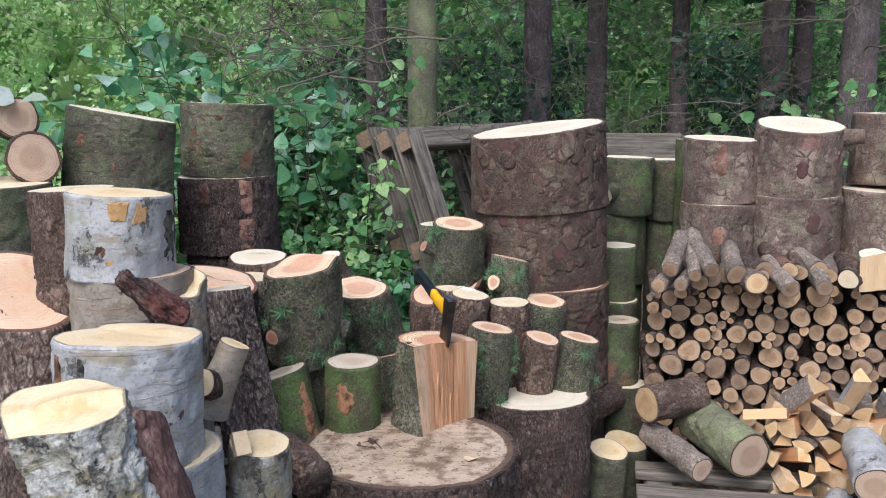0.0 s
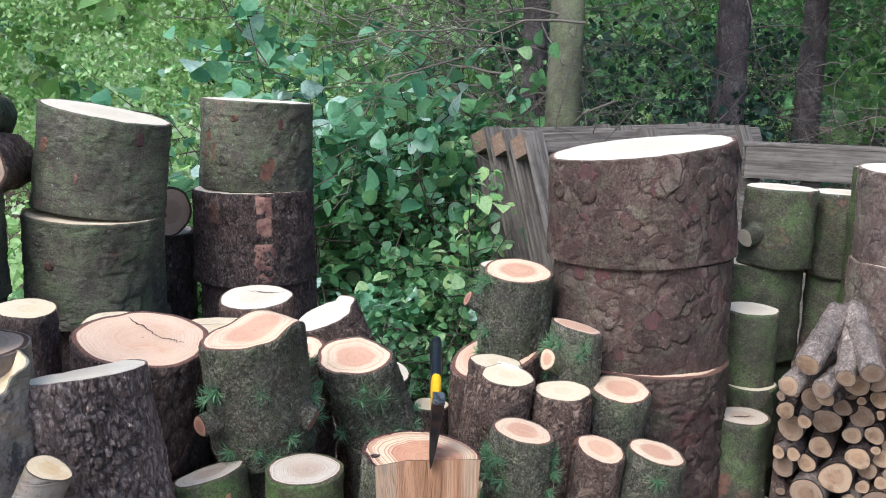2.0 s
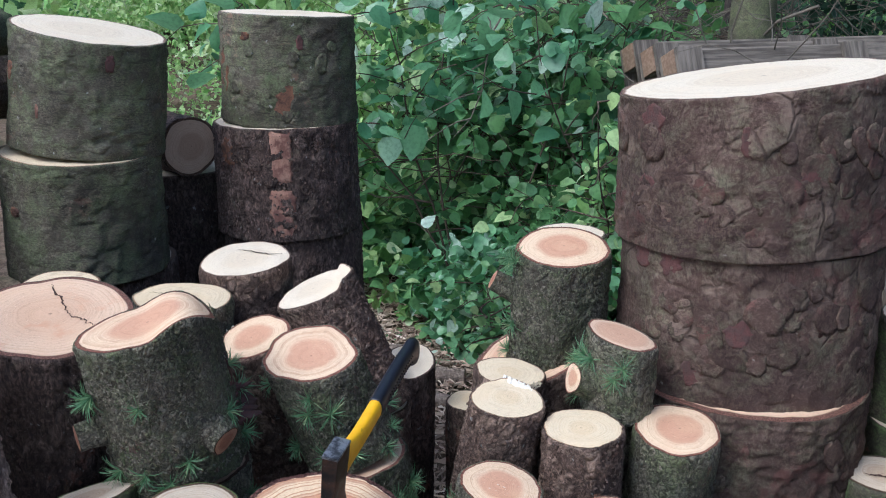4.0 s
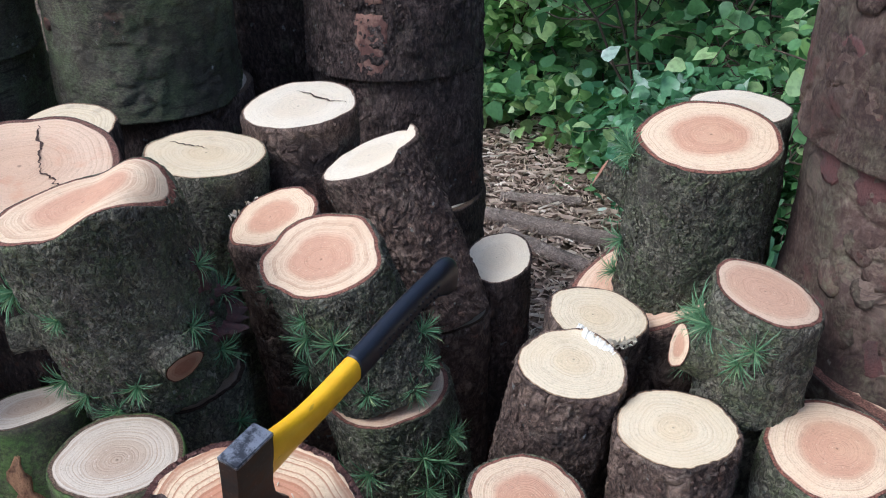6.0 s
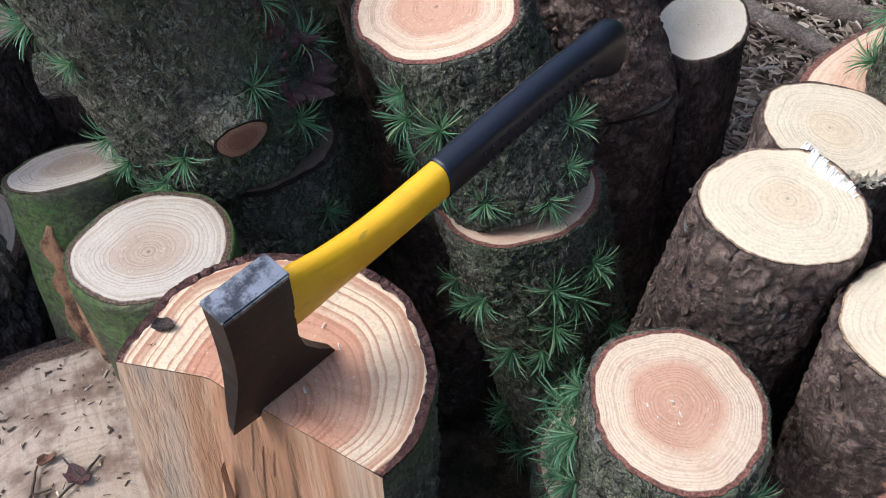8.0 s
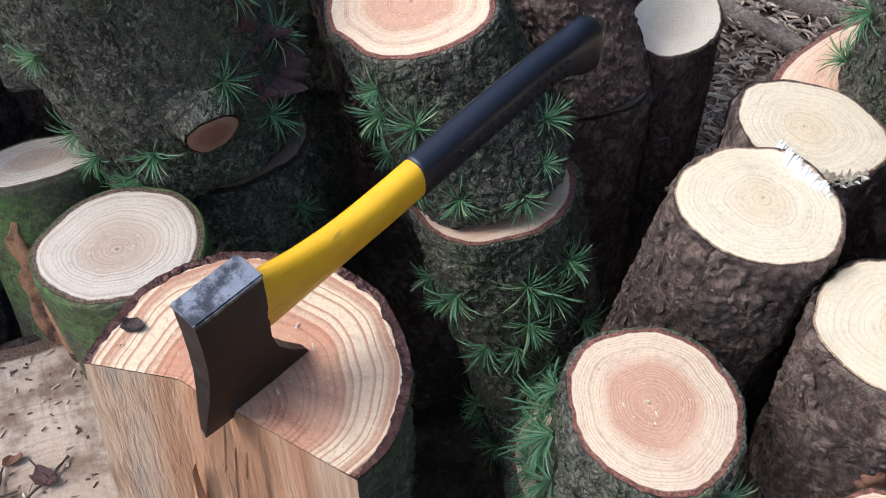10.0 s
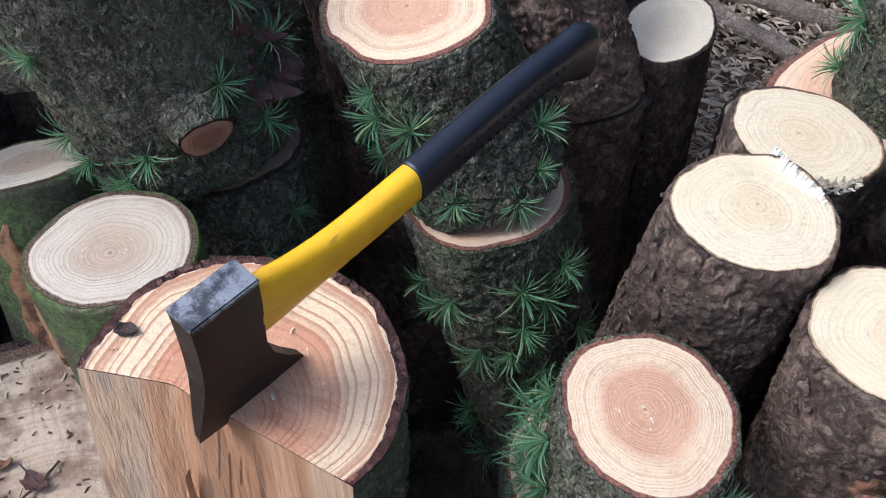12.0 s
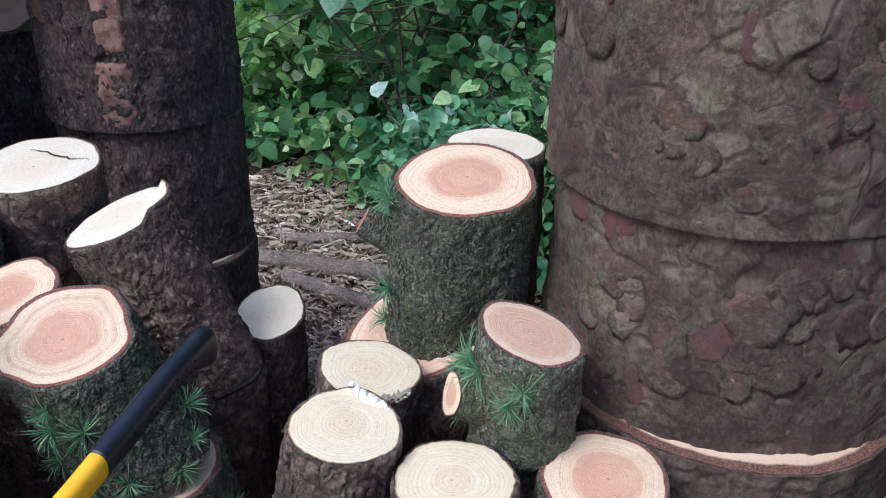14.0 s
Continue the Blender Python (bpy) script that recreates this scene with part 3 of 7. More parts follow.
def torn_stump(parent, where, way, r, length, seed):
    """What is left of a limb that was torn off: a ragged cup of splinters, open in the middle."""
    rng = random.Random(seed)
    z = unit(way)
    x = z.orthogonal().normalized()
    y = z.cross(x)
    S = 44
    vs, fs = [], []
    tall = [length * (0.35 + 0.65 * abs(noise.noise(Vector((math.cos(6.283 * i / S) * 2.2, math.sin(6.283 * i / S) * 2.2, seed)))) * 2 + rng.uniform(-0.18, 0.18)) for i in range(S)]
    for share, wide in ((-0.6, 1.35), (0.1, 1.1), (0.55, 0.98), (1.0, 0.86), (0.9, 0.74), (0.3, 0.55), (-0.2, 0.25)):
        for i in range(S):
            a = 6.283185 * i / S
            q = r * wide * (1 + 0.10 * noise.noise(Vector((math.cos(a) * 5, math.sin(a) * 5, share * 3 + seed))))
            h = tall[i] * share if share > 0.2 else length * share
            vs.append(Vector(where) + z * h + (x * math.cos(a) + y * math.sin(a)) * q)
    for j in range(6):
        fs += [(j * S + i, j * S + (i + 1) % S, (j + 1) * S + (i + 1) % S, (j + 1) * S + i) for i in range(S)]
    return link_mesh("torn_stump", vs, fs, SCAR, parent, "torn stump of a broken limb, dark red inside", smooth=False)


def bark_flakes(thing, outline, length, nl, bark, count, split, seed, flare):
    """Small loose flakes that roughen a log's side, too many to tell apart."""
    rng = random.Random(seed + 900)
    vs, fs = [], []
    for _ in range(count):
        a = rng.uniform(0, 6.283)
        q = outline(a)
        if split and math.cos(a - split[0]) > 0.01 and split[1] / math.cos(a - split[0]) < q * 1.02:
            continue
        n = Vector((math.cos(a), math.sin(a), 0))
        zt = length - (nl.x * n.x + nl.y * n.y) * q / max(0.3, nl.z)
        z = rng.uniform(0.01, zt - 0.006)
        if noise.noise(Vector((n.x * 2.2, n.y * 2.2, z * 16 + seed))) < rng.uniform(-0.5, 0.1):
            continue
        p = n * (q * (1.001 + flare * (1 - z / zt) ** 3)) + Vector((0, 0, z))
        t = rng.gauss(1.57, 0.6)
        u = Vector((-n.y, n.x, 0)) * math.cos(t) + Vector((0, 0, 1)) * math.sin(t)
        v = n.cross(u)
        L, W, h = rng.uniform(0.0025, 0.009), rng.uniform(0.0018, 0.0055), rng.uniform(0.0008, 0.0032)
        k = [rng.uniform(0.6, 1.2) for _ in range(4)]
        o = len(vs)
        vs += [p - u * L * k[0] + n * h * 0.6, p - u * L * 0.3 + v * W * k[1] + n * h * 0.3, p + u * L * k[2] - n * 0.002, p - u * L * 0.2 - v * W * k[3] + n * h * 0.3, p + n * h, p - u * L * k[0] * 0.8 - n * 0.002]
        fs += [(o, o + 4, o + 1), (o + 1, o + 4, o + 2), (o + 2, o + 4, o + 3), (o + 3, o + 4, o), (o, o + 1, o + 5), (o + 3, o, o + 5)]
    ob = link_mesh("loose_bark", vs, fs, BARK[bark], thing, smooth=False)
    tagged(ob, kind="stuff")


def log(label, top, r, length, axis=(0, 0, 1), normal=None, bark="larch", face="red", seed=1, lump=0.045, oval=1.0, turn=0.0, rough=0.005, lip=None, split=None,
        split_mat=None, stubs=(), tufts=0, tuft_zone=(0.0, 6.283), fine=1.0, flare=0.03, name="log_round", group="", under=0.0, bt=0.003, warp=0.0, taper=0.0, flaky=0.5, tuft_at=(), plates=None, saddle=None):
    """A sawn log standing with the middle of its upper cut at top. normal: of the upper cut, where it was sawn askew.
    lip: (angle, width, height) of a torn hinge on the upper rim. split: (angle, distance) of a plane that cleft it along its length.
    under: radius of the plain round on which it stands, where that reaches the ground. plates: size and height of the bark's scales.
    saddle: (angle, rise, drop) of a top that climbs to a ridge and folds down again at the rim."""
    rng = random.Random(seed)
    ax = unit(axis)
    base = Vector(top) - ax * length
    m = upright(base, ax)
    inv = m.to_3x3().transposed()
    nl = inv @ unit(normal if normal is not None else axis)
    thing = new(name)
    thing.matrix_world = m
    tagged(thing, label, "log", group)
    S = int(64 * fine)
    K = max(8, int(min(length, 0.32) / 0.010 * fine))
    ang = [6.283185 * i / S for i in range(S)]
    ph = [rng.uniform(0, 6.283) for _ in range(6)]
    off = Vector((rng.uniform(0, 90), rng.uniform(0, 90), rng.uniform(0, 90)))

    def outline(a):
        q = 1 + lump * (0.55 * math.sin(2 * a + ph[0]) + 0.4 * math.sin(3 * a + ph[1]) + 0.3 * math.sin(5 * a + ph[2]) + 0.15 * math.sin(9 * a + ph[3]))
        ca, sa = math.cos(a - turn), math.sin(a - turn)
        return r * q / math.sqrt((ca * ca) + (sa * sa) / (oval * oval))

    if split:
        sa, sd = split
        # samples packed so that the corners of the cleft face stay crisp
        half = math.acos(max(-1, min(1, sd / r)))
        edge = [sa - half, sa + half]
        ang = sorted(a % 6.283185 for a in ang + [e + d for e in edge for d in (-0.004, 0.004)])
        S = len(ang)
    rad = []
    for a in ang:
        q = outline(a)
        if split:
            cc = math.cos(a - split[0])
            if cc > 0.01 and split[1] / cc < q:
                q = split[1] / cc
                rad.append((q, True))
                continue
        rad.append((q, False))

    def top_height(x, y):
        h = -(nl.x * x + nl.y * y) / max(0.3, nl.z)
        if lip:
            la, lw, lh = lip
            d = x * math.cos(la) + y * math.sin(la)
            t = max(0.0, min(1.0, (d - r * (1 - lw)) / (r * 0.22)))
            h += lh * t * t * (3 - 2 * t)
        if saddle:
            way, rise, drop = saddle
            t = (x * math.cos(way) + y * math.sin(way)) / r
            up, down = max(0.0, min(1.0, (t + 0.1) / 0.6)), max(0.0, min(1.0, (t - 0.55) / 0.45))
            h += rise * up * up * (3 - 2 * up) - drop * down * down
        h += 0.0016 * noise.noise(Vector((x * 25, y * 25, seed))) + warp * noise.noise(Vector((x * 9, y * 9, seed + 5.0)))
        return h

    def plate_height(p):
        """Plates of old bark: rounded pieces with a lifted lower edge, crowded on one flank and missing on the other."""
        size, high = plates
        w = p + Vector((noise.noise(p * 24 + off), noise.noise(p * 24 - off), noise.noise(p * 22))) * size * (0.75 if size < 0.02 else 0.30)
        dist, near = noise.voronoi(Vector((w.x, w.y, w.z * 0.85)) / size + off)
        chance = 0.5 + 0.5 * noise.cell(near[0] * 5.3)
        seen = max(0.0, min(1.0, 0.62 + 1.5 * noise.noise(p * 4.5 + off) + 0.35 * p.x / r))
        body = min(1.0, max(0.0, (dist[1] - dist[0] - 0.03) / 0.12))
        drop = (near[0].z - off.z) * size / 0.85 - w.z
        return high * seen * (body * (0.35 + 0.9 * chance) + 0.30 * body * max(-1.0, min(1.0, drop / size * 1.6)) - 0.35)

    vs = []
    for j in range(K + 1):
        # a long log shows its upper end only, so its rows crowd there
        f = j / K if length < 0.34 else 1 - (1 - j / K) ** 1.7
        for i, a in enumerate(ang):
            q, fl = rad[i]
            x0, y0 = q * math.cos(a), q * math.sin(a)
            zt = length + top_height(x0, y0)
            z = zt * f
            p = Vector((x0, y0, z))
            if fl:
                g = 0.0012 * noise.noise(Vector((x0 * 60, y0 * 60, z * 3 + seed))) + 0.010 * noise.noise(Vector((x0 * 22, y0 * 22, z * 4 + seed)))
                s = 1 + g / q
            else:
                n1 = noise.noise(p * 9 + off)
                n2 = noise.noise(Vector((x0 * 42, y0 * 42, z * 22)) + off)
                n3 = abs(noise.noise(Vector((x0 * 90, y0 * 90, z * 45)) + off))
                n4 = noise.noise(Vector((x0 * 170, y0 * 170, z * 110)) + off)
                cal = 1 - 0.75 * max(0.0, (z - zt + 0.012) / 0.012)
                s = 1 + (0.010 * n1) * cal + cal * (rough * (n2 - 0.7 * n3 + 0.5 * n4)) / q + flare * (1 - f) ** 3
                if plates:
                    s += plate_height(p) * cal / q
                if j == K:
                    s -= 0.002 / q
            s -= taper * (1 - f)
            vs.append((x0 * s, y0 * s, z))
    bf, sf = [], []
    for j in range(K):
        for i in range(S):
            k = (i + 1) % S
            quad = (j * S + i, j * S + k, (j + 1) * S + k, (j + 1) * S + i)
            (sf if rad[i][1] and rad[k][1] else bf).append(quad)
    # the bark's own thickness shows as a narrow ring on the upper cut
    t0 = len(vs)
    for i, a in enumerate(ang):
        q, fl = rad[i]
        v = (q * math.cos(a), q * math.sin(a), vs[K * S + i][2])
        d = q + (0.0 if fl else 0.001)
        s = (d - (0.0 if fl else 0.001 + bt * (1 + 0.7 * noise.noise(Vector((math.cos(a) * 7, math.sin(a) * 7, seed)))))) / d
        vs.append((v[0] * s, v[1] * s, v[2] - 0.001))
    for i in range(S):
        k = (i + 1) % S
        bf.append((K * S + i, K * S + k, t0 + k, t0 + i))
    bf.append(tuple(range(S - 1, -1, -1)))
    link_mesh("bark", vs, bf, BARK[bark], thing)
    if sf:
        used = sorted({i for f in sf for i in f})
        at = {o: n for n, o in enumerate(used)}
        link_mesh("split_face", [vs[o] for o in used], [tuple(at[i] for i in f) for f in sf], split_mat or SPLIT, thing, "freshly cleft flat side with long fibres")
    # the sawn end
    M = 7
    cx, cy = rng.uniform(-0.1, 0.1) * r, rng.uniform(-0.1, 0.1) * r
    if split:
        cx = cy = 0.0
    fv, fu = [(cx, cy, length + top_height(cx, cy) + 0.0006)], [(0.0, 0.0)]
    for k in range(1, M + 1):
        g = k / M
        for i in range(S):
            ex, ey, ez = vs[t0 + i]
            if k < M:
                # inner rows follow the even outline, the outermost the uneven bast
                ex, ey = (rad[i][0] - (0.0 if rad[i][1] else bt)) * math.cos(ang[i]), (rad[i][0] - (0.0 if rad[i][1] else bt)) * math.sin(ang[i])
            x, y = cx + (ex - cx) * g, cy + (ey - cy) * g
            fv.append((x, y, length + top_height(x, y) + 0.0006 if k < M else ez + 0.0008))
            u = g * (rad[i][0] / outline(ang[i])) if rad[i][1] else g
            fu.append((u * math.cos(ang[i]), u * math.sin(ang[i])))
    ff = [(0, 1 + i, 1 + (i + 1) % S) for i in range(S)]
    for k in range(M - 1):
        o = 1 + k * S
        ff += [(o + i, o + S + i, o + S + (i + 1) % S, o + (i + 1) % S) for i in range(S)]
    link_mesh("cut_face", fv, ff, CUT[face], thing, "", fu)
    for i, (a, f, sr, sl, up) in enumerate(stubs):
        q = outline(a) * 0.97
        stub(thing, (q * math.cos(a), q * math.sin(a), length * f), (math.cos(a), math.sin(a), up), sr, sl, bark, "knot" if face in ("red", "allred") and seed != 25 else ("red" if seed == 25 else face), seed + i)
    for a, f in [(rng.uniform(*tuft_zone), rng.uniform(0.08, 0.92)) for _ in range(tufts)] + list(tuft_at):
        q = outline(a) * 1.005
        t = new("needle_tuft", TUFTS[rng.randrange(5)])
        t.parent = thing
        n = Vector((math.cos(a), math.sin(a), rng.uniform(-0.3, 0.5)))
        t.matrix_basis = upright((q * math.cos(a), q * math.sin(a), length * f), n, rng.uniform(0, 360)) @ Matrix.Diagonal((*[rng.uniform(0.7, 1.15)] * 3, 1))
    if fine >= 1.2 and bark in ("larch", "dark", "brown"):
        bark_flakes(thing, outline, length, nl, bark, int((flaky if fine >= 2 else 0.4 * flaky) * (1.0 if bark == "larch" else 0.45) * min(fine, 2.6) * 6500 * min(0.5, length) * r / 0.1), split, seed, flare)
    if under:
        foot = Vector((base.x, base.y, base.z + 0.012))
        log("bark-covered log round at the foot of the heap", foot, under, foot.z, bark=bark, face="grey", seed=seed + 500, fine=0.5, group=group)
    SHAPE[thing] = (outline, length, seed)
    return thing


def patch(thing, a0, a1, f0, f1, material, seed, label, lift=0.0035, name="bare_patch", square=False, blob=False):
    """A bare or peeled place on a log's side, with a ragged edge."""
    outline, length, _ = SHAPE[thing]
    rng = random.Random(seed)
    W, H = 12, 18
    vs, fs = [], []
    for j in range(H + 1):
        g = 2 * j / H - 1
        f = f0 + (f1 - f0) * j / H
        half = (a1 - a0) / 2 * (max(0.0, 1 - abs(g) ** 2.5) ** 0.6) * (0.72 + 0.55 * noise.noise(Vector((j * 0.45, seed * 7.3, 0)))) + 0.004
        mid = (a0 + a1) / 2 + (a1 - a0) * 0.22 * noise.noise(Vector((j * 0.3, seed * 3.7, 5)))
        if blob:
            half = (a1 - a0) / 2 * math.sqrt(max(0.0, 1 - g * g)) * (0.9 + 0.4 * noise.noise(Vector((j * 0.35, seed * 7.3, 0)))) + 0.003
            mid = (a0 + a1) / 2
        if square:
            half = (a1 - a0) / 2 * (0.88 + 0.5 * noise.noise(Vector((j * 0.5, seed * 7.3, 0))))
            mid = (a0 + a1) / 2
        for i in range(W + 1):
            a = mid + half * (2 * i / W - 1)
            edge = min(i, W - i, j, H - j)
            q = outline(a) * 1.006 + (lift * (0.6 + 0.4 * rng.random()) if edge > 1 else (lift * 0.3 if edge == 1 else -0.006))
            vs.append((q * math.cos(a), q * math.sin(a), length * f + rng.uniform(-0.002, 0.002)))
    for j in range(H):
        fs += [(j * (W + 1) + i, j * (W + 1) + i + 1, (j + 1) * (W + 1) + i + 1, (j + 1) * (W + 1) + i) for i in range(W)]
    return link_mesh(name, vs, fs, material, thing, label)


def window(thing, corners, material, seed, label, lift=0.0010):
    """A four-cornered place where the outer bark has come away: (angle, share of the height) of each corner, in turn."""
    outline, length, _ = SHAPE[thing]
    N = 10
    (a0, f0), (a1, f1), (a2, f2), (a3, f3) = corners
    vs, fs = [], []
    for j in range(N + 1):
        v = j / N
        for i in range(N + 1):
            u = i / N
            wob = 0.035 * noise.noise(Vector((u * 5, v * 5, seed))) + 0.02 * noise.noise(Vector((u * 14, v * 14, seed)))
            a = (a0 * (1 - u) + a1 * u) * (1 - v) + (a3 * (1 - u) + a2 * u) * v + wob
            f = (f0 * (1 - u) + f1 * u) * (1 - v) + (f3 * (1 - u) + f2 * u) * v + wob
            q = outline(a) * 1.005 + (lift if min(i, j, N - i, N - j) else -0.004)
            vs.append((q * math.cos(a), q * math.sin(a), length * f))
    fs = [(j * (N + 1) + i, j * (N + 1) + i + 1, (j + 1) * (N + 1) + i + 1, (j + 1) * (N + 1) + i) for j in range(N) for i in range(N)]
    return link_mesh("bare_patch", vs, fs, material, thing, label, smooth=False)


def bare_material(name, a, b, c3):
    """Inner bark laid bare in places: torn, streaked and stained."""
    k = Nodes(name)
    w = k.chance()
    u = k.coords()
    n1 = k.noise(k.coords((1, 1, 0.3)), 55, 6, 0.75, w)
    n2 = k.noise(u, 26, 5, 0.7, w)
    f = k.noise(u, 300, 4, 0.7)
    c = k.mix(k.ramp(n1, 0.4, 0.62), a, b)
    c = k.mix(k.ramp(n2, 0.46, 0.60), c, c3)
    c = k.mix(k.ramp(f, 0.5, 0.7, 0, 0.5), c, tuple(x * 0.4 for x in b))
    return k.done(c, 0.85, k.math("ADD", n1, k.math("MULTIPLY", f, 0.5)), 0.7, 0.006, 0.2)


BARE = bare_material("bare_inner_bark", (0.40, 0.215, 0.11), (0.26, 0.13, 0.07), (0.09, 0.05, 0.035))
BARE_DULL = bare_material("dull_inner_bark", (0.22, 0.11, 0.065), (0.16, 0.08, 0.05), (0.07, 0.04, 0.03))
PEEL = bare_material("peeled_birch_wood", (0.58, 0.37, 0.165), (0.48, 0.28, 0.115), (0.34, 0.18, 0.075))
PEEL_STRIP = bare_material("peeled_strip", (0.36, 0.21, 0.15), (0.27, 0.14, 0.10), (0.17, 0.085, 0.065))
SCAR = bare_material("scale_scar", (0.135, 0.062, 0.054), (0.11, 0.056, 0.050), (0.095, 0.060, 0.052))


def scale_mesh(seed, w):
    """A thin flake of bark, rounded and slightly domed, its lower edge standing off."""
    rng = random.Random(seed)
    N = 14
    ring = []
    p = rng.uniform(0, 6)
    for i in range(N):
        a = 6.283 * i / N
        q = 1 + 0.16 * math.sin(2 * a + p) + rng.uniform(-0.10, 0.10)
        ring.append((math.cos(a) * q * 0.5 * w, math.sin(a) * q * 0.6 * w))
    vs = [(0, 0, 0.0012)]
    for f, h in ((0.7, 0.0011), (1.0, 0.0008), (0.98, -0.004)):
        vs += [(x * f, y * f, h + (0.0012 if y < 0 else -0.0012) * f) for x, y in ring]
    fs = [(0, 1 + i, 1 + (i + 1) % N) for i in range(N)]
    for k in range(2):
        o = 1 + k * N
        fs += [(o + i, o + N + i, o + N + (i + 1) % N, o + (i + 1) % N) for i in range(N)]
    return vs, fs


SCALES = {}


def scales(thing, bark, count, a0, a1, seed, size=(0.02, 0.055), f0=0.02, f1=0.97):
    """Loose bark flakes on a round's side, each a piece of its own."""
    outline, length, _ = SHAPE[thing]
    rng = random.Random(seed)
    for _ in range(count):
        w = round(rng.uniform(*size) / 0.008) * 0.008
        kind = (bark, w, rng.randrange(3))
        if kind not in SCALES:
            vs, fs = scale_mesh(kind[2] + 40, w)
            me = bpy.data.meshes.new("bark_scale")
            me.from_pydata(vs, [], fs)
            me.materials.append(BARK[bark])
            me.polygons.foreach_set("use_smooth", [True] * len(fs))
            SCALES[kind] = me
        a, f = rng.uniform(a0, a1), rng.uniform(f0, f1)
        q = outline(a) * 1.003 + 0.0005
        n = Vector((math.cos(a), math.sin(a), rng.uniform(-0.08, 0.03))).normalized()
        x = Vector((-math.sin(a), math.cos(a), 0))
        m = Matrix((x, n.cross(x), n)).transposed().to_4x4()
        ob = new("bark_scale", SCALES[kind])
        ob.parent = thing
        ob.matrix_basis = Matrix.Translation((q * math.cos(a), q * math.sin(a), length * f)) @ m @ pose(0, 0, 0, 0, 0, rng.uniform(-35, 35))


def splinters(thing, angle, count, seed, spread=0.5, size=0.008):
    """White torn fibres of the hinge on a sawn rim."""
    outline, length, _ = SHAPE[thing]
    rng = random.Random(seed)
    vs, fs = [], []
    for _ in range(count):
        a = angle + rng.uniform(-spread, spread)
        q = outline(a) * rng.uniform(0.86, 1.0)
        p = Vector((q * math.cos(a), q * math.sin(a), length + rng.uniform(-0.003, 0.002)))
        d = Vector((math.cos(a) * rng.uniform(-0.4, 1), math.sin(a) * rng.uniform(-0.4, 1), rng.uniform(0.2, 1.2))).normalized() * size * rng.uniform(0.3, 1.2)
        t = Vector((-math.sin(a), math.cos(a), 0)) * rng.uniform(0.0006, 0.003)
        o = len(vs)
        vs += [p - t, p + t, p + d + t * 0.3, p + d * 0.9 - t * 0.3, p + Vector((0, 0, -0.004))]
        fs += [(o, o + 1, o + 2, o + 3), (o + 1, o + 4, o + 2), (o + 4, o, o + 3)]
    ob = link_mesh("splinter_edge", vs, fs, plain("white_fibre", (0.80, 0.72, 0.56), 0.8, scale=200, vary=0.25), thing, "white torn splinters on the rim", smooth=False)
    return tagged(ob, kind="stuff")


def torn_hinge(thing, p0, p1, height, seed):
    """A ragged wall of white fibres that tore off the felled trunk, along a chord of the sawn top."""
    rng = random.Random(seed)
    p0, p1 = Vector(p0), Vector(p1)
    along = (p1 - p0).normalized()
    out = Vector((-along.y, along.x, 0)).normalized()
    N = 56
    vs, fs = [], []
    lean = 0.0
    for i in range(N):
        f = i / (N - 1)
        lean = 0.7 * lean + rng.uniform(-0.002, 0.002)
        tall = height * (0.35 + 0.65 * math.sin(math.pi * min(1.0, 0.15 + 0.9 * f)) ** 0.6) * rng.choice((0.8, 0.9, 0.95, 1.0, 1.25))
        mid = p0.lerp(p1, f) + out * (0.003 * noise.noise(Vector((f * 5, seed, 0))))
        half = (p1 - p0).length / N * rng.uniform(1.0, 1.9)
        foot = Vector((0, 0, -0.004))
        tip = mid + out * (0.006 + lean) + Vector((0, 0, tall)) + along * rng.uniform(-0.002, 0.002)
        o = len(vs)
        vs += [mid - along * half + foot - out * 0.0035, mid + along * half + foot - out * 0.0035, mid + along * half + foot + out * 0.004, mid - along * half + foot + out * 0.004,
               tip - along * half * 0.7, tip + along * half * 0.5, tip + along * half * 0.4 + out * 0.0015, tip - along * half * 0.5 + out * 0.0015]
        fs += [(o, o + 1, o + 5, o + 4), (o + 1, o + 2, o + 6, o + 5), (o + 2, o + 3, o + 7, o + 6), (o + 3, o, o + 4, o + 7), (o + 4, o + 5, o + 6, o + 7)]
    inv = thing.matrix_world.inverted()
    return link_mesh("torn_hinge", [inv @ v for v in vs], fs, plain("hinge_fibre", (0.82, 0.77, 0.66), 0.75, scale=200, vary=0.2), thing, "ragged white fibres torn along the edge", smooth=False)


CRACK = plain("dark_crack", (0.09, 0.05, 0.035), 0.95, scale=120, vary=0.5)


def crack(thing, p0, p1, width, seed, label="dark drying crack across the sawn top"):
    """A jagged crack on the upper cut between two places given in the round's own plan."""
    _, length, _ = SHAPE[thing]
    tops = [c for c in thing.children if c.name.startswith("cut_face")][0].data.vertices
    rng = random.Random(seed)
    a, b = Vector(p0), Vector(p1)
    d = (b - a).normalized()
    n = Vector((-d.y, d.x))
    vs, fs = [], []
    N = 22
    off = 0.0
    for i in range(N + 1):
        f = i / N
        off = off * 0.8 + rng.gauss(0, 0.0022)
        w = width * (0.25 + math.sin(math.pi * min(0.97, max(0.03, f)))) * rng.uniform(0.5, 1.2) * 0.5
        c = a + (b - a) * f + n * off
        z = min(tops, key=lambda v: (v.co.x - c.x) ** 2 + (v.co.y - c.y) ** 2).co.z + 0.0015
        vs += [(c.x + n.x * w, c.y + n.y * w, z), (c.x - n.x * w, c.y - n.y * w, z)]
    fs = [(2 * i, 2 * i + 1, 2 * i + 3, 2 * i + 2) for i in range(N)]
    return link_mesh("crack", vs, fs, CRACK, thing, label, smooth=False)


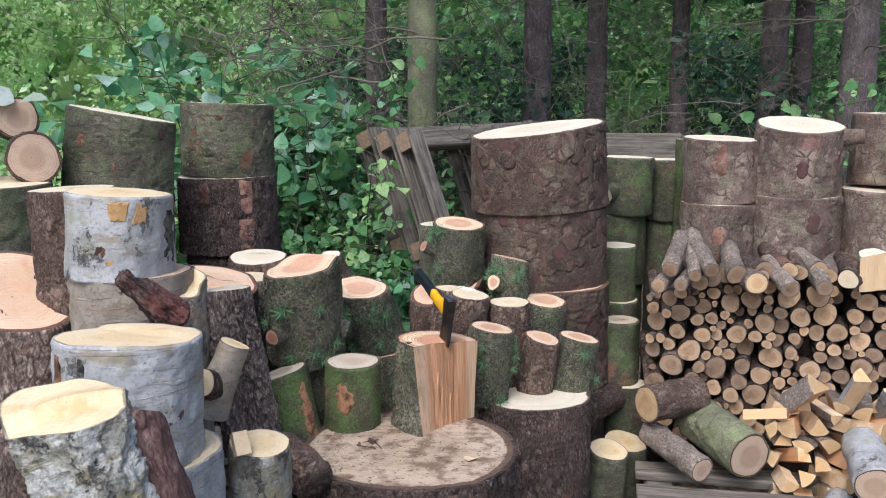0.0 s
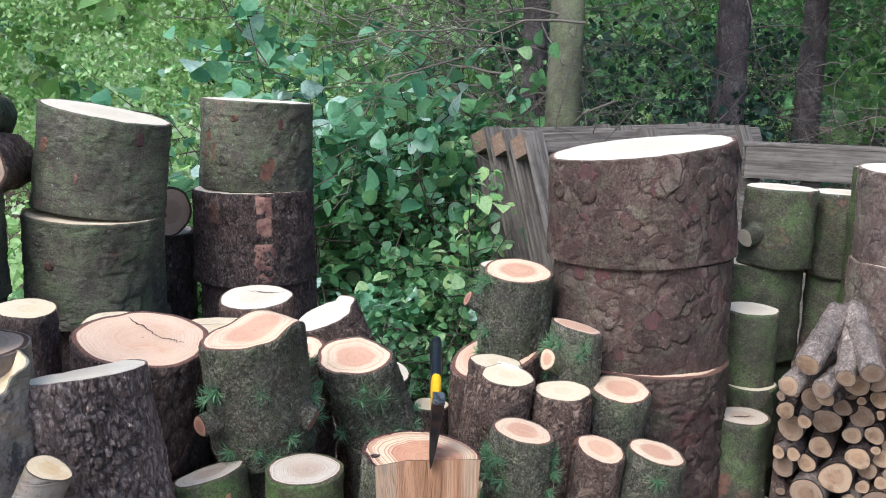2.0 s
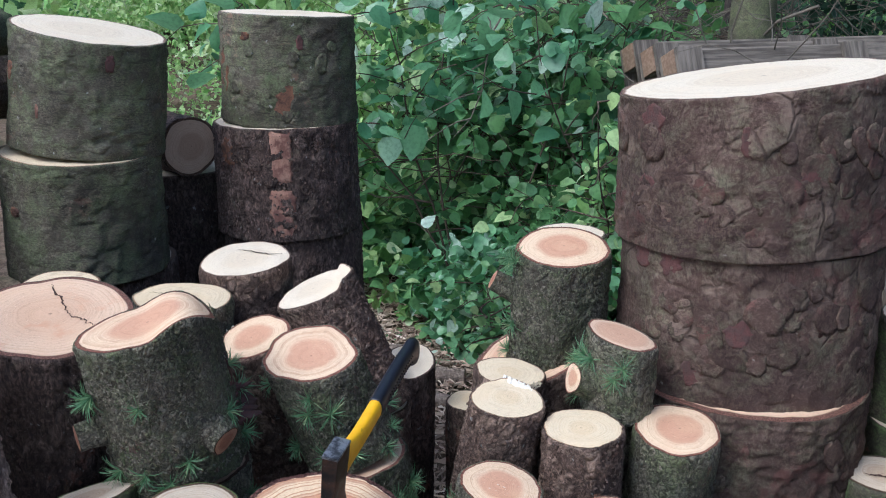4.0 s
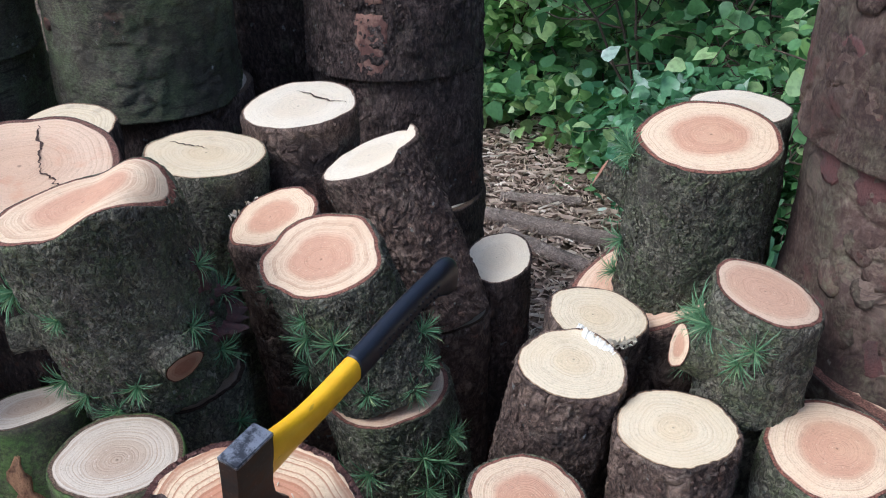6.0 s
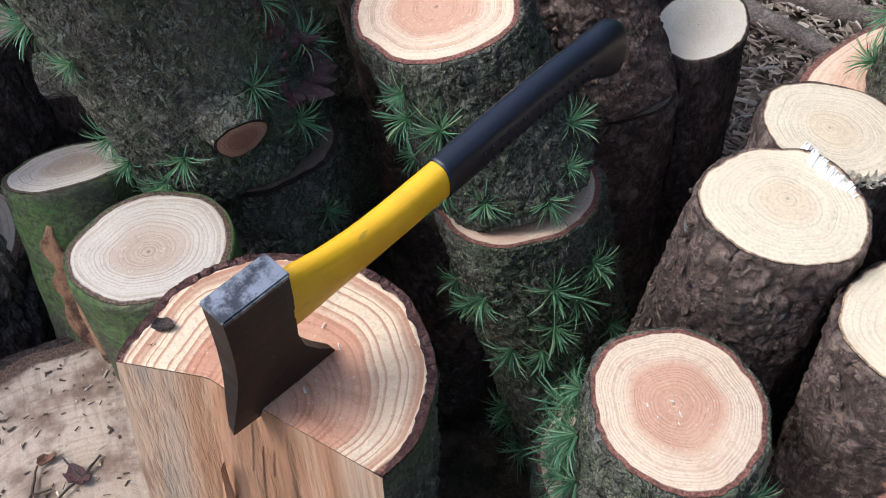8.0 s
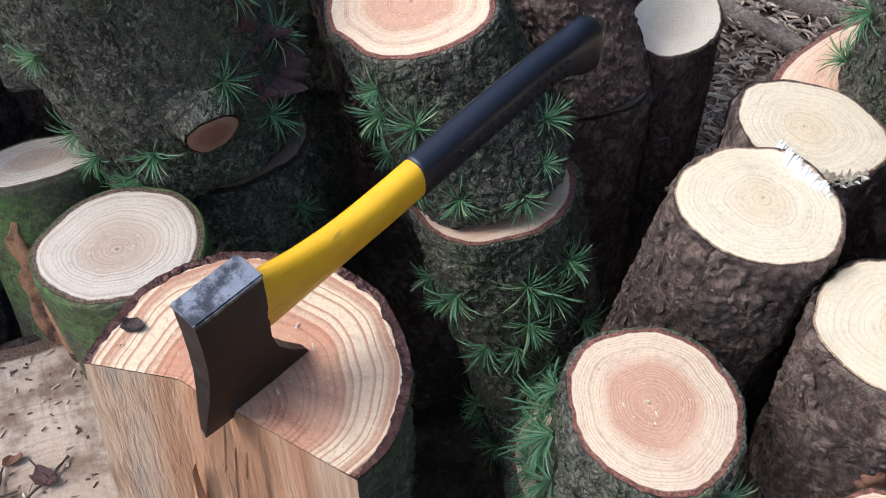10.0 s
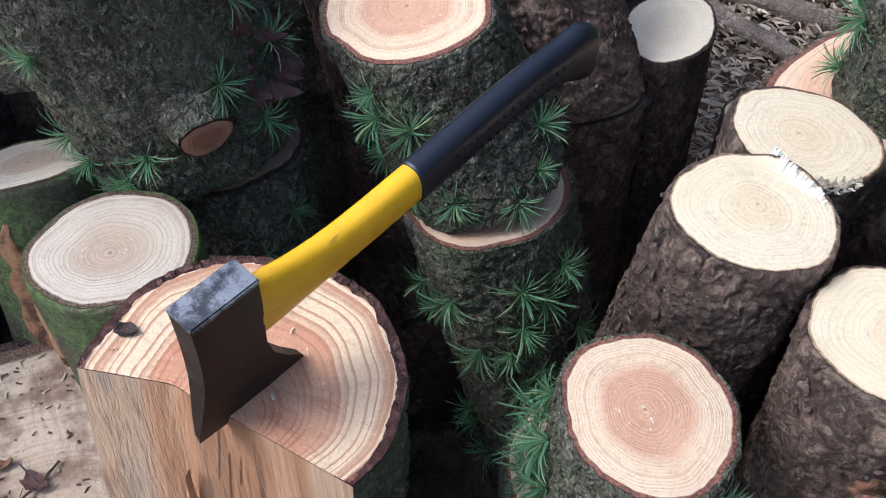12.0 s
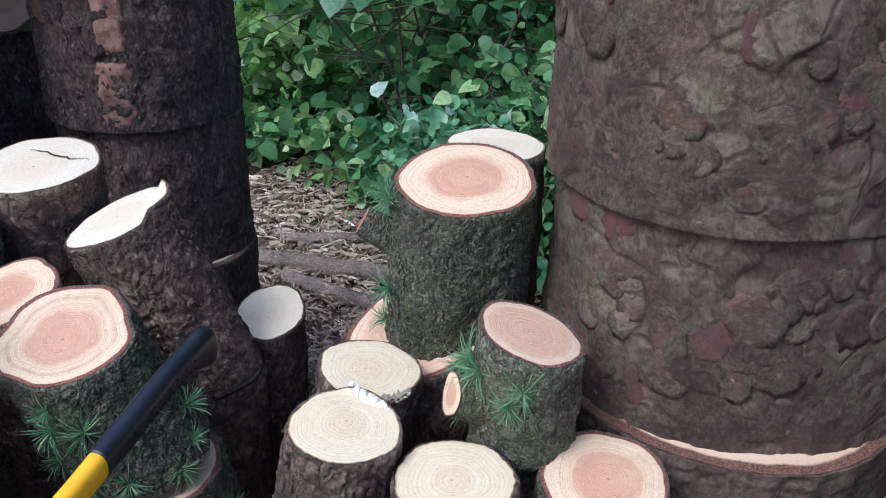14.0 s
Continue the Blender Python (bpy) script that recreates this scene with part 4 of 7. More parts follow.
# ---- ground ----
def ground():
    xs = np.unique(np.concatenate([np.linspace(-60, 60, 41), np.linspace(-6, 6, 81)]))
    ys = np.unique(np.concatenate([np.linspace(-60, 60, 41), np.linspace(-2, 9, 81)]))
    vs = []
    for y in ys:
        for x in xs:
            near = max(0.0, 1 - max(abs(x) / 8, abs(y - 3) / 9))
            # the wood's edge behind the clearing rises a little
            rise = 0.05 * max(0.0, min(y - 4.5, 10.0)) if y > 4.5 else 0.0
            z = 0.05 * noise.noise(Vector((x * 0.9, y * 0.9, 0))) * near + 0.02 * noise.noise(Vector((x * 4, y * 4, 3))) * near
            vs.append((x, y, z - 0.03 + rise))
    W = len(xs)
    fs = [(j * W + i, j * W + i + 1, (j + 1) * W + i + 1, (j + 1) * W + i) for j in range(len(ys) - 1) for i in range(W - 1)]
    ob = link_mesh("ground", vs, fs, FLOOR)
    return tagged(ob, "dark forest floor with soil, bark chips and moss", "ground", kind="structure")


ground()

# ---- the chopping block, the cleft log and the rounds beside it ----
log("wide old chopping block with a worn, stained sawn top", (-0.016, 2.293, 0.52), 0.298, 0.52, bark="dark", face="block", seed=11, fine=2.0, lump=0.03, rough=0.009, bt=0.012, name="chopping_block")
def cleft_log(label, top, base, r, normal, pith, seed):
    """The log that the hatchet stands in: one flank cleft off along two planes that meet in a shallow valley and twist towards the foot.
    pith: where the rings start, from the middle of the top."""
    rng = random.Random(seed)
    thing = new("split_log")
    thing.matrix_world = Matrix.Translation(base)
    tagged(thing, label, "log")
    lean, nl = Vector(top) - Vector(base), unit(normal)
    H = lean.z
    ph = [rng.uniform(0, 6.283) for _ in range(4)]

    def outline(a):
        return r * (1 + 0.014 * math.sin(2 * a + ph[0]) + 0.012 * math.sin(3 * a + ph[1]) + 0.010 * math.sin(5 * a + ph[2]) + 0.006 * math.sin(11 * a + ph[3]))

    def planes(f):
        """Angle and distance of the two cleft planes at a share f of the height."""
        return ((radians(-30 - 6.9 * f), 0.040 - 0.0282 * f), (radians(-42 - 14.7 * f), 0.046 - 0.019 * f))

    def cut(a, f):
        far = 0.0
        for s, d in planes(f):
            c = math.cos(a - s)
            far = max(far, d / c if c > 0.02 else 9.0)
        return far

    def corners(f):
        found = []
        for lo, hi in ((radians(-60), radians(-200)), (radians(-30), radians(120))):
            for _ in range(40):
                mid = (lo + hi) / 2
                lo, hi = (mid, hi) if cut(mid, f) < outline(mid) else (lo, mid)
            found.append(hi)
        return found

    NB, NS, K = 190, 90, 90
    vs = []
    off = Vector((31.0, 7.0, 12.0))
    rows = []
    for j in range(K + 1):
        f = j / K
        left, right = corners(f)
        row = []
        axis = lean * f
        for i in range(NB + NS):
            if i < NB:
                a = right + (left + 6.283185 - right) * i / NB
                q, cleft = outline(a), False
            else:
                g = (i - NB) / NS
                a = left + (right - left) * (g + 0.10 * math.sin(6.283 * g))
                q, cleft = cut(a, f), True
                if g == 0:
                    q = outline(a)
            x, y = q * math.cos(a), q * math.sin(a)
            z = H * f - (nl.x * x + nl.y * y) / nl.z * f
            if cleft:
                # long fibres stand out in steps, some torn loose
                along = x * 0.8 + y * 0.6
                wave = noise.noise(Vector((along * 42, z * 2.4, seed))) + 0.35 * noise.noise(Vector((along * 110, z * 3.5, seed + 3.0)))
                step = 0.55 * wave + 0.45 * math.floor(wave * 3.2 + 0.5) / 3.2
                push = (0.0075 * step - 0.004 * max(0.0, step - 0.35)) * min(1.0, 8 * min(i - NB, NB + NS - i) / NS) * (0.25 + 0.75 * min(1.0, (1 - f) * 7))
                q += push
            else:
                p = Vector((x, y, z))
                cal = 1 - 0.8 * max(0.0, (f - 0.94) / 0.06)
                edge = min(1.0, 12 * min(i, NB - i) / NB)
                scale = noise.voronoi(Vector((x * 60, y * 60, z * 42)) + off)[0]
                q += edge * cal * (0.006 * noise.noise(p * 13 + off) + 0.0045 * min(1.0, (scale[1] - scale[0]) * 2.4) - 0.003 + 0.002 * noise.noise(p * 130 + off)) + 0.004 * (1 - f) ** 3
            row.append((q, a, cleft))
            vs.append((axis.x + q * math.cos(a), axis.y + q * math.sin(a), z))
        rows.append(row)
    S = NB + NS
    bf, sf = [], []
    for j in range(K):
        for i in range(S):
            k = (i + 1) % S
            (bf if i < NB else sf).append((j * S + i, j * S + k, (j + 1) * S + k, (j + 1) * S + i))
    # bark shows as a ragged ring round the sawn top
    t0 = len(vs)
    top_row = rows[K]
    ring = []
    for i, (q, a, cleft) in enumerate(top_row):
        thick = 0.0 if cleft else min(1.0, 10 * min(i, NB - i) / NB + 0.35) * (0.0078 + 0.0028 * noise.noise(Vector((math.cos(a) * 9, math.sin(a) * 9, 2))) + 0.0012 * noise.noise(Vector((math.cos(a) * 40, math.sin(a) * 40, 2))))
        qq = q - thick
        ring.append(qq)
        x, y = qq * math.cos(a), qq * math.sin(a)
        vs.append((lean.x + x, lean.y + y, H - (nl.x * x + nl.y * y) / nl.z + 0.0006))
    bf.append(tuple(range(S - 1, -1, -1)))
    link_mesh("bark", vs[:t0], bf, BARK["larch"], thing)
    rim = [(vs[K * S + i][0], vs[K * S + i][1], vs[K * S + i][2] + 0.0015 + 0.002 * noise.noise(Vector((i * 0.6, 0, 3)))) for i in range(NB + 1)] + [vs[t0 + i] for i in range(NB + 1)]
    link_mesh("bark_rim", rim, [(i, i + 1, NB + 2 + i, NB + 1 + i) for i in range(NB)], BARK["bast"], thing, "sawn reddish-brown edge of the bark")
    used = sorted({i for f in sf for i in f})
    at = {o: n for n, o in enumerate(used)}
    link_mesh("split_face", [vs[o] for o in used], [tuple(at[i] for i in f) for f in sf], CLEFT, thing, "freshly cleft flat side with long torn fibres")
    # the sawn top, its rings round a pith that lies off the middle
    def reach(phi):
        d = Vector((math.cos(phi), math.sin(phi)))
        lo, hi = 0.0, 3 * r
        for _ in range(30):
            mid = (lo + hi) / 2
            p = Vector(pith) + d * mid
            lo, hi = (mid, hi) if p.length < outline(math.atan2(p.y, p.x)) - 0.006 else (lo, mid)
        return hi

    M = 10
    fv, fu, ff = [(lean.x, lean.y, H + 0.0008)], [], []

    def ring_uv(x, y):
        d = Vector((x - pith[0], y - pith[1]))
        phi = math.atan2(d.y, d.x)
        u = d.length / reach(phi)
        return (u * math.cos(phi), u * math.sin(phi))

    fu.append(ring_uv(0, 0))
    for k in range(1, M + 1):
        g = k / M
        for i in range(S):
            a = top_row[i][1]
            x, y = ring[i] * g * math.cos(a), ring[i] * g * math.sin(a)
            tear = 0.0016 * noise.noise(Vector((x * 60, y * 60, seed))) + 0.0008 * noise.noise(Vector((x * 200, y * 200, seed)))
            fv.append((lean.x + x, lean.y + y, H - (nl.x * x + nl.y * y) / nl.z + 0.0010 + tear * (k < M)))
            fu.append(ring_uv(x, y))
    ff = [(0, 1 + i, 1 + (i + 1) % S) for i in range(S)]
    for k in range(M - 1):
        o = 1 + k * S
        ff += [(o + i, o + S + i, o + S + (i + 1) % S, o + (i + 1) % S) for i in range(S)]
    link_mesh("cut_face", fv, ff, CUT["hero"], thing, "", fu)
    # splinters standing off the cleft side
    for n, (g, z0, z1, w, out) in enumerate(((0.16, 0.02, 0.17, 0.007, 0.010), (0.30, 0.0, 0.12, 0.005, 0.007), (0.62, 0.01, 0.10, 0.006, 0.006))):
        sv, sq = [], []
        for m in range(13):
            h = z0 + (z1 - z0) * m / 12
            f = h / H
            left, right = corners(f)
            a = left + (right - left) * g
            q = cut(a, f) + 0.002
            s_out = planes(f)[0 if g < 0.35 else 1][0]
            nv, c = Vector((math.cos(s_out), math.sin(s_out), 0)), Vector((q * math.cos(a) + lean.x * f, q * math.sin(a) + lean.y * f, h))
            side = Vector((-nv.y, nv.x, 0)) * w * math.sin(math.pi * min(0.98, 0.12 + 0.86 * m / 12)) * rng.uniform(0.8, 1.2)
            c = c + nv * out * (m / 12) ** 2
            sv += [c - side, c + nv * w * 0.7, c + side, c - nv * 0.004]
        for m in range(12):
            sq += [(m * 4 + i, m * 4 + (i + 1) % 4, m * 4 + 4 + (i + 1) % 4, m * 4 + 4 + i) for i in range(4)]
        link_mesh("splinter", sv, sq, CLEFT, thing, "long splinter standing off the cleft side", smooth=False)
    SHAPE[thing] = (outline, H, seed)
    return thing


cleft = cleft_log("cleft reddish log with a fresh split face standing on the block", (0.049, 2.494, 0.7605), (0.040, 2.478, 0.514), 0.122, (0.07, 0.025, 1), (0.030, -0.016), 12)
wide_round = log("wide dark-barked round with a pale sawn top", (0.32, 2.84, 0.50), 0.20, 0.50, bark="dark", face="white", seed=13, bt=0.008, fine=1.4, rough=0.007, name="log_round")
leaner = log("green mossy log with an orange bark wound, leaning", (-0.393, 2.391, 0.687), 0.077, 0.23, axis=(-0.20, 0.06, 0.97), under=0.08, normal=(-0.3, 0.02, 0.95), bark="moss", face="grey", seed=14, fine=1.3, rough=0.002)
greenie = log("short green mossy log with a grey ringed top", (-0.195, 2.442, 0.710), 0.080, 0.192, axis=(0.02, -0.02, 1), bark="moss", face="grey", seed=15, fine=1.6, rough=0.002)
SMALL = "small logs on the wide round"
log("small dark mossy log with a reddish ringed top", (0.196, 2.754, 0.737), 0.070, 0.245, axis=(0.1, -0.02, 0.99), normal=(0.15, 0, 0.98), seed=16, fine=4.0, plates=(0.0105, 0.0030), tufts=8, tuft_zone=(2.4, 6.9), tuft_at=((4.2, 0.80), (4.0, 0.62), (3.7, 0.84), (0.3, 0.82), (0.15, 0.62), (6.1, 0.5), (0.5, 0.7)), group=SMALL)
log("small bark-covered log with a reddish cut top", (0.360, 2.848, 0.682), 0.060, 0.19, axis=(0.12, -0.08, 0.98), normal=(0.22, -0.1, 0.97), bark="brown", seed=17, fine=1.2, group=SMALL)
log("small mossy log with a reddish cut top", (0.483, 2.903, 0.672), 0.068, 0.185, axis=(0.12, 0, 0.99), normal=(0.2, 0, 0.98), bark="larch", seed=18, fine=1.2, tufts=5, group=SMALL)

# ---- the heap behind, to the right of the axe ----
HEAP = "logs in the heap"
twin_back = log("brown-barked log with a pale cream top and splintered edge", (0.059, 3.008, 0.806), 0.067, 0.28, axis=(0.10, 0.03, 1), bark="brown", face="pale", seed=21, fine=1.3, group=HEAP, under=0.07)
twin_front = log("brown-barked log with a pale ringed top", (0.118, 2.897, 0.812), 0.066, 0.30, axis=(0.14, 0.10, 1), normal=(0.16, -0.06, 1), bark="brown", face="pale", seed=22, fine=3.8, plates=(0.015, 0.0034), group=HEAP, under=0.065, turn=0.5, oval=0.93, lip=(2.05, 0.20, 0.009))
cream = log("brown-barked log with a cream top", (0.248, 2.934, 0.780), 0.070, 0.28, axis=(0.02, -0.03, 1), bark="brown", face="pale", seed=23, fine=3.0, plates=(0.015, 0.0034), group=HEAP)
log("mossy log with a wide red heart and pale rim", (0.371, 3.063, 0.759), 0.079, 0.30, axis=(0.09, -0.1, 1), bark="larch", face="red", seed=24, fine=1.3, group=HEAP, under=0.085)
log("small mossy log cut askew with a side branch stub", (0.250, 3.075, 0.905), 0.066, 0.15, axis=(0.02, 0.02, 1), normal=(0.20, 0.12, 0.97), bark="larch", face="allred", seed=25, fine=1.4, group=HEAP, tufts=2, tuft_at=((5.2, 0.75), (5.0, 0.6), (3.6, 0.62), (3.8, 0.75), (3.5, 0.5)), stubs=[(4.06, 0.45, 0.029, 0.030, 0.25)], under=0.045)
log("stout mossy log with red heartwood", (0.059, 3.202, 1.008), 0.097, 0.25, axis=(0.04, -0.02, 1), normal=(0.09, -0.12, 0.99), bark="larch", face="red", seed=26, fine=3.0, plates=(0.0105, 0.0030), group=HEAP, tufts=8, tuft_zone=(2.6, 4.2), stubs=[(3.7, 0.6, 0.022, 0.05, 0.5)])
log("bark-covered log under another, its pale cut edge showing", (0.018, 3.185, 0.778), 0.138, 0.778, normal=(-0.26, -0.24, 0.93), bark="brown", face="allred", seed=27, group=HEAP, bt=0.006)
log("mossy log with a pale sawn top", (-0.030, 3.405, 0.977), 0.078, 0.30, bark="larch", face="white", seed=28, group=HEAP, under=0.08)
log("dark log with a pale slanted top", (-0.30, 3.16, 0.68), 0.062, 0.68, axis=(0.02, 0, 1), normal=(0.1, -0.25, 0.96), bark="dark", face="white", tufts=2, tuft_zone=(3.6, 5.6), seed=29, fine=1.2, group=HEAP, stubs=[(5.0, 0.72, 0.016, 0.02, 0.1)])
log("dark log with a pale top among the undergrowth", (-0.21, 3.275, 0.56), 0.056, 0.56, bark="dark", face="pale", seed=30, group=HEAP)

# ---- the tall stack of three thick rounds ----
TALL = "rounds in the tall stack"
tall_top = log("thick spruce round with flaking bark and bright sawn top", (0.341, 3.418, 1.344), 0.254, 0.295, axis=(-0.05, -0.02, 1), normal=(-0.12, -0.06, 0.99), bark="spruce", face="white", seed=31, fine=3.5, plates=(0.062, 0.0054), lump=0.02, rough=0.003, bt=0.006, group=TALL)
tall_mid = log("thick spruce round in the middle of the stack", (0.362, 3.42, 1.052), 0.246, 0.292, axis=(0, 0, 1), bark="spruce", face="white", seed=32, fine=3.5, plates=(0.066, 0.0040), lump=0.02, rough=0.003, bt=0.006, group=TALL)
tall_low = log("thick dark spruce round at the foot of the stack", (0.375, 3.395, 0.765), 0.252, 0.38, bark="spruce", face="pink", seed=33, fine=3.0, plates=(0.062, 0.0055), lump=0.02, rough=0.007, group=TALL)
log("thick spruce round on the ground under the stack", (0.375, 3.40, 0.388), 0.25, 0.388, bark="spruce", face="grey", seed=34, group=TALL)

# ---- the column of green logs to its right ----
COL = "green logs in the column"
log("slim green mossy log with a sawn top", (0.671, 3.597, 0.873), 0.078, 0.225, axis=(0, -0.02, 1), bark="green", face="white", seed=41, fine=1.2, rough=0.002, group=COL)
log("green log with a pale rim showing", (0.68, 3.585, 0.652), 0.085, 0.26, bark="green", face="white", seed=42, group=COL, under=0.09)
cracked = log("green mossy log with a cracked grey top", (0.670, 3.387, 0.615), 0.077, 0.25, bark="green", face="grey", seed=43, fine=1.2, rough=0.002, group=COL)
log("green log with a pale rim at the foot of the column", (0.69, 3.37, 0.371), 0.09, 0.371, bark="green", face="white", seed=44, group=COL)
log("short olive log standing on the ground with a yellow cut top", (0.596, 2.949, 0.264), 0.066, 0.27, axis=(0.04, 0, 1), normal=(0.12, -0.2, 0.97), bark="olive", face="birch", seed=45, group=COL)
log("short olive log beside its twin with a yellow cut top", (0.671, 3.102, 0.235), 0.078, 0.24, normal=(0.15, -0.12, 0.98), bark="olive", face="birch", seed=46, group=COL)
BACK = "mossy logs behind the tall stack"
log("mossy forked log with a pale top", (0.73, 3.80, 1.215), 0.105, 0.24, axis=(0.02, 0, 1), bark="green", face="white", seed=47, group=BACK, stubs=[(4.0, 0.42, 0.03, 0.04, -0.3)])
log("mossy brown log with a pale top", (0.915, 3.90, 1.20), 0.095, 0.26, bark="green", face="white", seed=48, group=BACK, under=0.085)
log("green mossy round on end behind the stack", (0.70, 3.82, 0.975), 0.115, 0.30, bark="green", face="white", seed=49, group=BACK, under=0.11)
log("grey log on end behind the stack", (0.99, 4.02, 0.96), 0.06, 0.99, bark="dark", face="grey", seed=50, group=BACK)

# ---- right-hand rounds behind the woodpile ----
RIGHT = "rounds behind the woodpile"
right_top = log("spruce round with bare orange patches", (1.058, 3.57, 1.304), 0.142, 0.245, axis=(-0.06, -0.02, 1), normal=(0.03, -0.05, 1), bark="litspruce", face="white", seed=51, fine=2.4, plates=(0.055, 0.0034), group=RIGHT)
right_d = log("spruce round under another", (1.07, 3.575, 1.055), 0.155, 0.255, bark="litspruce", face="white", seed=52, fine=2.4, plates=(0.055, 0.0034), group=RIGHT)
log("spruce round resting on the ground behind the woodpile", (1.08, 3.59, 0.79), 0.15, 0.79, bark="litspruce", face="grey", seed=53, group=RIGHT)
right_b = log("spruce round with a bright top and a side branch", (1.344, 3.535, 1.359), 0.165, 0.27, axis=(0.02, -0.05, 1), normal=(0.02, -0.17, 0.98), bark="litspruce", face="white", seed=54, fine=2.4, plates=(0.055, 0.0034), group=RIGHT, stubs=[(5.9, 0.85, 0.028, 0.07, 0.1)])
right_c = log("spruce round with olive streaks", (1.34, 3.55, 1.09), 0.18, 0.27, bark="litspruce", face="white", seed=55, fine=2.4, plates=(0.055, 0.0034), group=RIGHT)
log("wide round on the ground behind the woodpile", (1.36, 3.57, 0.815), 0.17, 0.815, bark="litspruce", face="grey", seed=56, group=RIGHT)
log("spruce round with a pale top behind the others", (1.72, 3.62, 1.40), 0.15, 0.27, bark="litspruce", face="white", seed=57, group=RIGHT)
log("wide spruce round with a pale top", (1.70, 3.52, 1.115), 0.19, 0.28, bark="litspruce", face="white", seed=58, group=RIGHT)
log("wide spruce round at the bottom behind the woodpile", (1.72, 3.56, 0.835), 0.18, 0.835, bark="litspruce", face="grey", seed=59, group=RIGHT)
log("round of orange-brown bark on top of a wide one", (1.72, 3.36, 1.33), 0.10, 0.21, bark="brown", face="allred", seed=60, group=RIGHT)
log("thin upright slab with a pale edge", (0.955, 3.80, 1.29), 0.03, 1.30, bark="moss", face="white", seed=61, group=RIGHT)

# ---- left: mossy stacks ----
LEFT = "mossy rounds in the stacks"
mossy_top = log("olive mossy round, leaning, with a bright sawn top", (-1.061, 2.936, 1.404), 0.175, 0.275, axis=(0.08, 0.08, 0.99), normal=(0.17, 0.06, 0.97), bark="olive", face="white", seed=71, fine=2.6, plates=(0.055, 0.0032), lump=0.02, rough=0.004, group=LEFT)
mossy_low = log("olive mossy round under a leaning one", (-1.075, 2.885, 1.128), 0.182, 0.29, axis=(0.02, 0, 1), normal=(0.05, 0.0, 1), bark="olive", face="pale", seed=72, fine=2.6, plates=(0.055, 0.0032), lump=0.02, rough=0.004, group=LEFT)
log("dark mossy round at the foot of the stack", (-1.08, 2.93, 0.842), 0.17, 0.842, bark="dark", face="grey", seed=73, group=LEFT)
log("wide olive round under lying logs", (-1.315, 2.56, 1.205), 0.175, 0.27, normal=(0.02, -0.02, 1), bark="olive", face="pale", seed=74, fine=2.0, plates=(0.055, 0.003), group=LEFT)
log("wide dark round low in the mossy stack", (-1.33, 2.58, 0.938), 0.175, 0.938, bark="olive", face="grey", seed=75, group=LEFT)
PAIR = "rounds in the slim stack"
slimtop = log("mossy spruce round on top of the slim stack", (-0.837, 3.357, 1.436), 0.172, 0.268, axis=(0.02, 0, 1), normal=(0.03, 0.02, 1), bark="olive", face="white", seed=76, fine=2.6, plates=(0.055, 0.0032), lump=0.02, group=PAIR)
peeled = log("dark red-brown round with bark peeled in an orange strip", (-0.845, 3.345, 1.165), 0.186, 0.285, axis=(-0.01, 0, 1), bark="dark", face="white", seed=77, fine=2.6, plates=(0.055, 0.0032), lump=0.02, group=PAIR)
log("dark round low in the slim stack", (-0.835, 3.35, 0.882), 0.180, 0.30, bark="dark", face="grey", seed=78, fine=1.2, group=PAIR)
log("dark round at the foot of the slim stack", (-0.825, 3.35, 0.584), 0.185, 0.584, bark="dark", face="grey", seed=79, group=PAIR)

# ---- the heap to the left of the axe ----
log("slim dark log with a pale cut top", (-0.956, 2.497, 0.961), 0.071, 0.30, axis=(0.02, 0, 1), normal=(0.1, -0.04, 0.99), bark="dark", face="pale", seed=81, group=HEAP, under=0.075)
pink_log = log("thick log with a cracked salmon-pink top", (-0.633, 2.503, 0.924), 0.145, 0.32, axis=(0.08, -0.05, 1), normal=(0.16, -0.12, 0.98), bark="dark", face="pink", seed=82, fine=1.4, lump=0.07, group=HEAP, under=0.14)
log("log with a pale top behind the pink one", (-0.80, 2.62, 0.905), 0.09, 0.30, normal=(0.1, -0.1, 1), bark="dark", face="pale", seed=83, group=HEAP, under=0.085)
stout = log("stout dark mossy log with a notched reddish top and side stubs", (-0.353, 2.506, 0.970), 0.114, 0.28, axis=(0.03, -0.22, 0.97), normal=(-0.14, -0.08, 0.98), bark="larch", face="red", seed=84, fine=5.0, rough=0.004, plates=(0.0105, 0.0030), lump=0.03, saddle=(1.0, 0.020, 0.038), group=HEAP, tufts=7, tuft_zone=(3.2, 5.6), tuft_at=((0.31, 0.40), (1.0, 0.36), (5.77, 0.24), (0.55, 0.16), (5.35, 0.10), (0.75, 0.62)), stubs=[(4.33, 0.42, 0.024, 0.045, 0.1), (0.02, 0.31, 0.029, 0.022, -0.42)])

log("mossy log under the stout one", (-0.352, 2.585, 0.672), 0.096, 0.672, bark="larch", face="brownend", seed=93, fine=3.2, rough=0.004, plates=(0.0105, 0.0030), group=HEAP, tufts=12, tuft_zone=(4.6, 6.9))
log("half-hidden mossy log with a reddish cut face", (0.112, 2.742, 0.560), 0.050, 0.560, normal=(0.45, -0.25, 0.85), bark="larch", face="red", seed=94, fine=1.4, group=HEAP, tufts=8)
pale_disc = log("log with a pale smooth top", (-0.600, 2.778, 0.884), 0.102, 0.30, axis=(0.03, 0.04, 1), bark="larch", face="pale", seed=85, fine=1.3, group=HEAP, tufts=6, under=0.1)
cream_disc = log("log with a cream sawn top", (-0.624, 2.976, 0.915), 0.101, 0.26, normal=(0.03, -0.10, 1), bark="brown", face="white", seed=86, fine=1.3, group=HEAP, under=0.1)
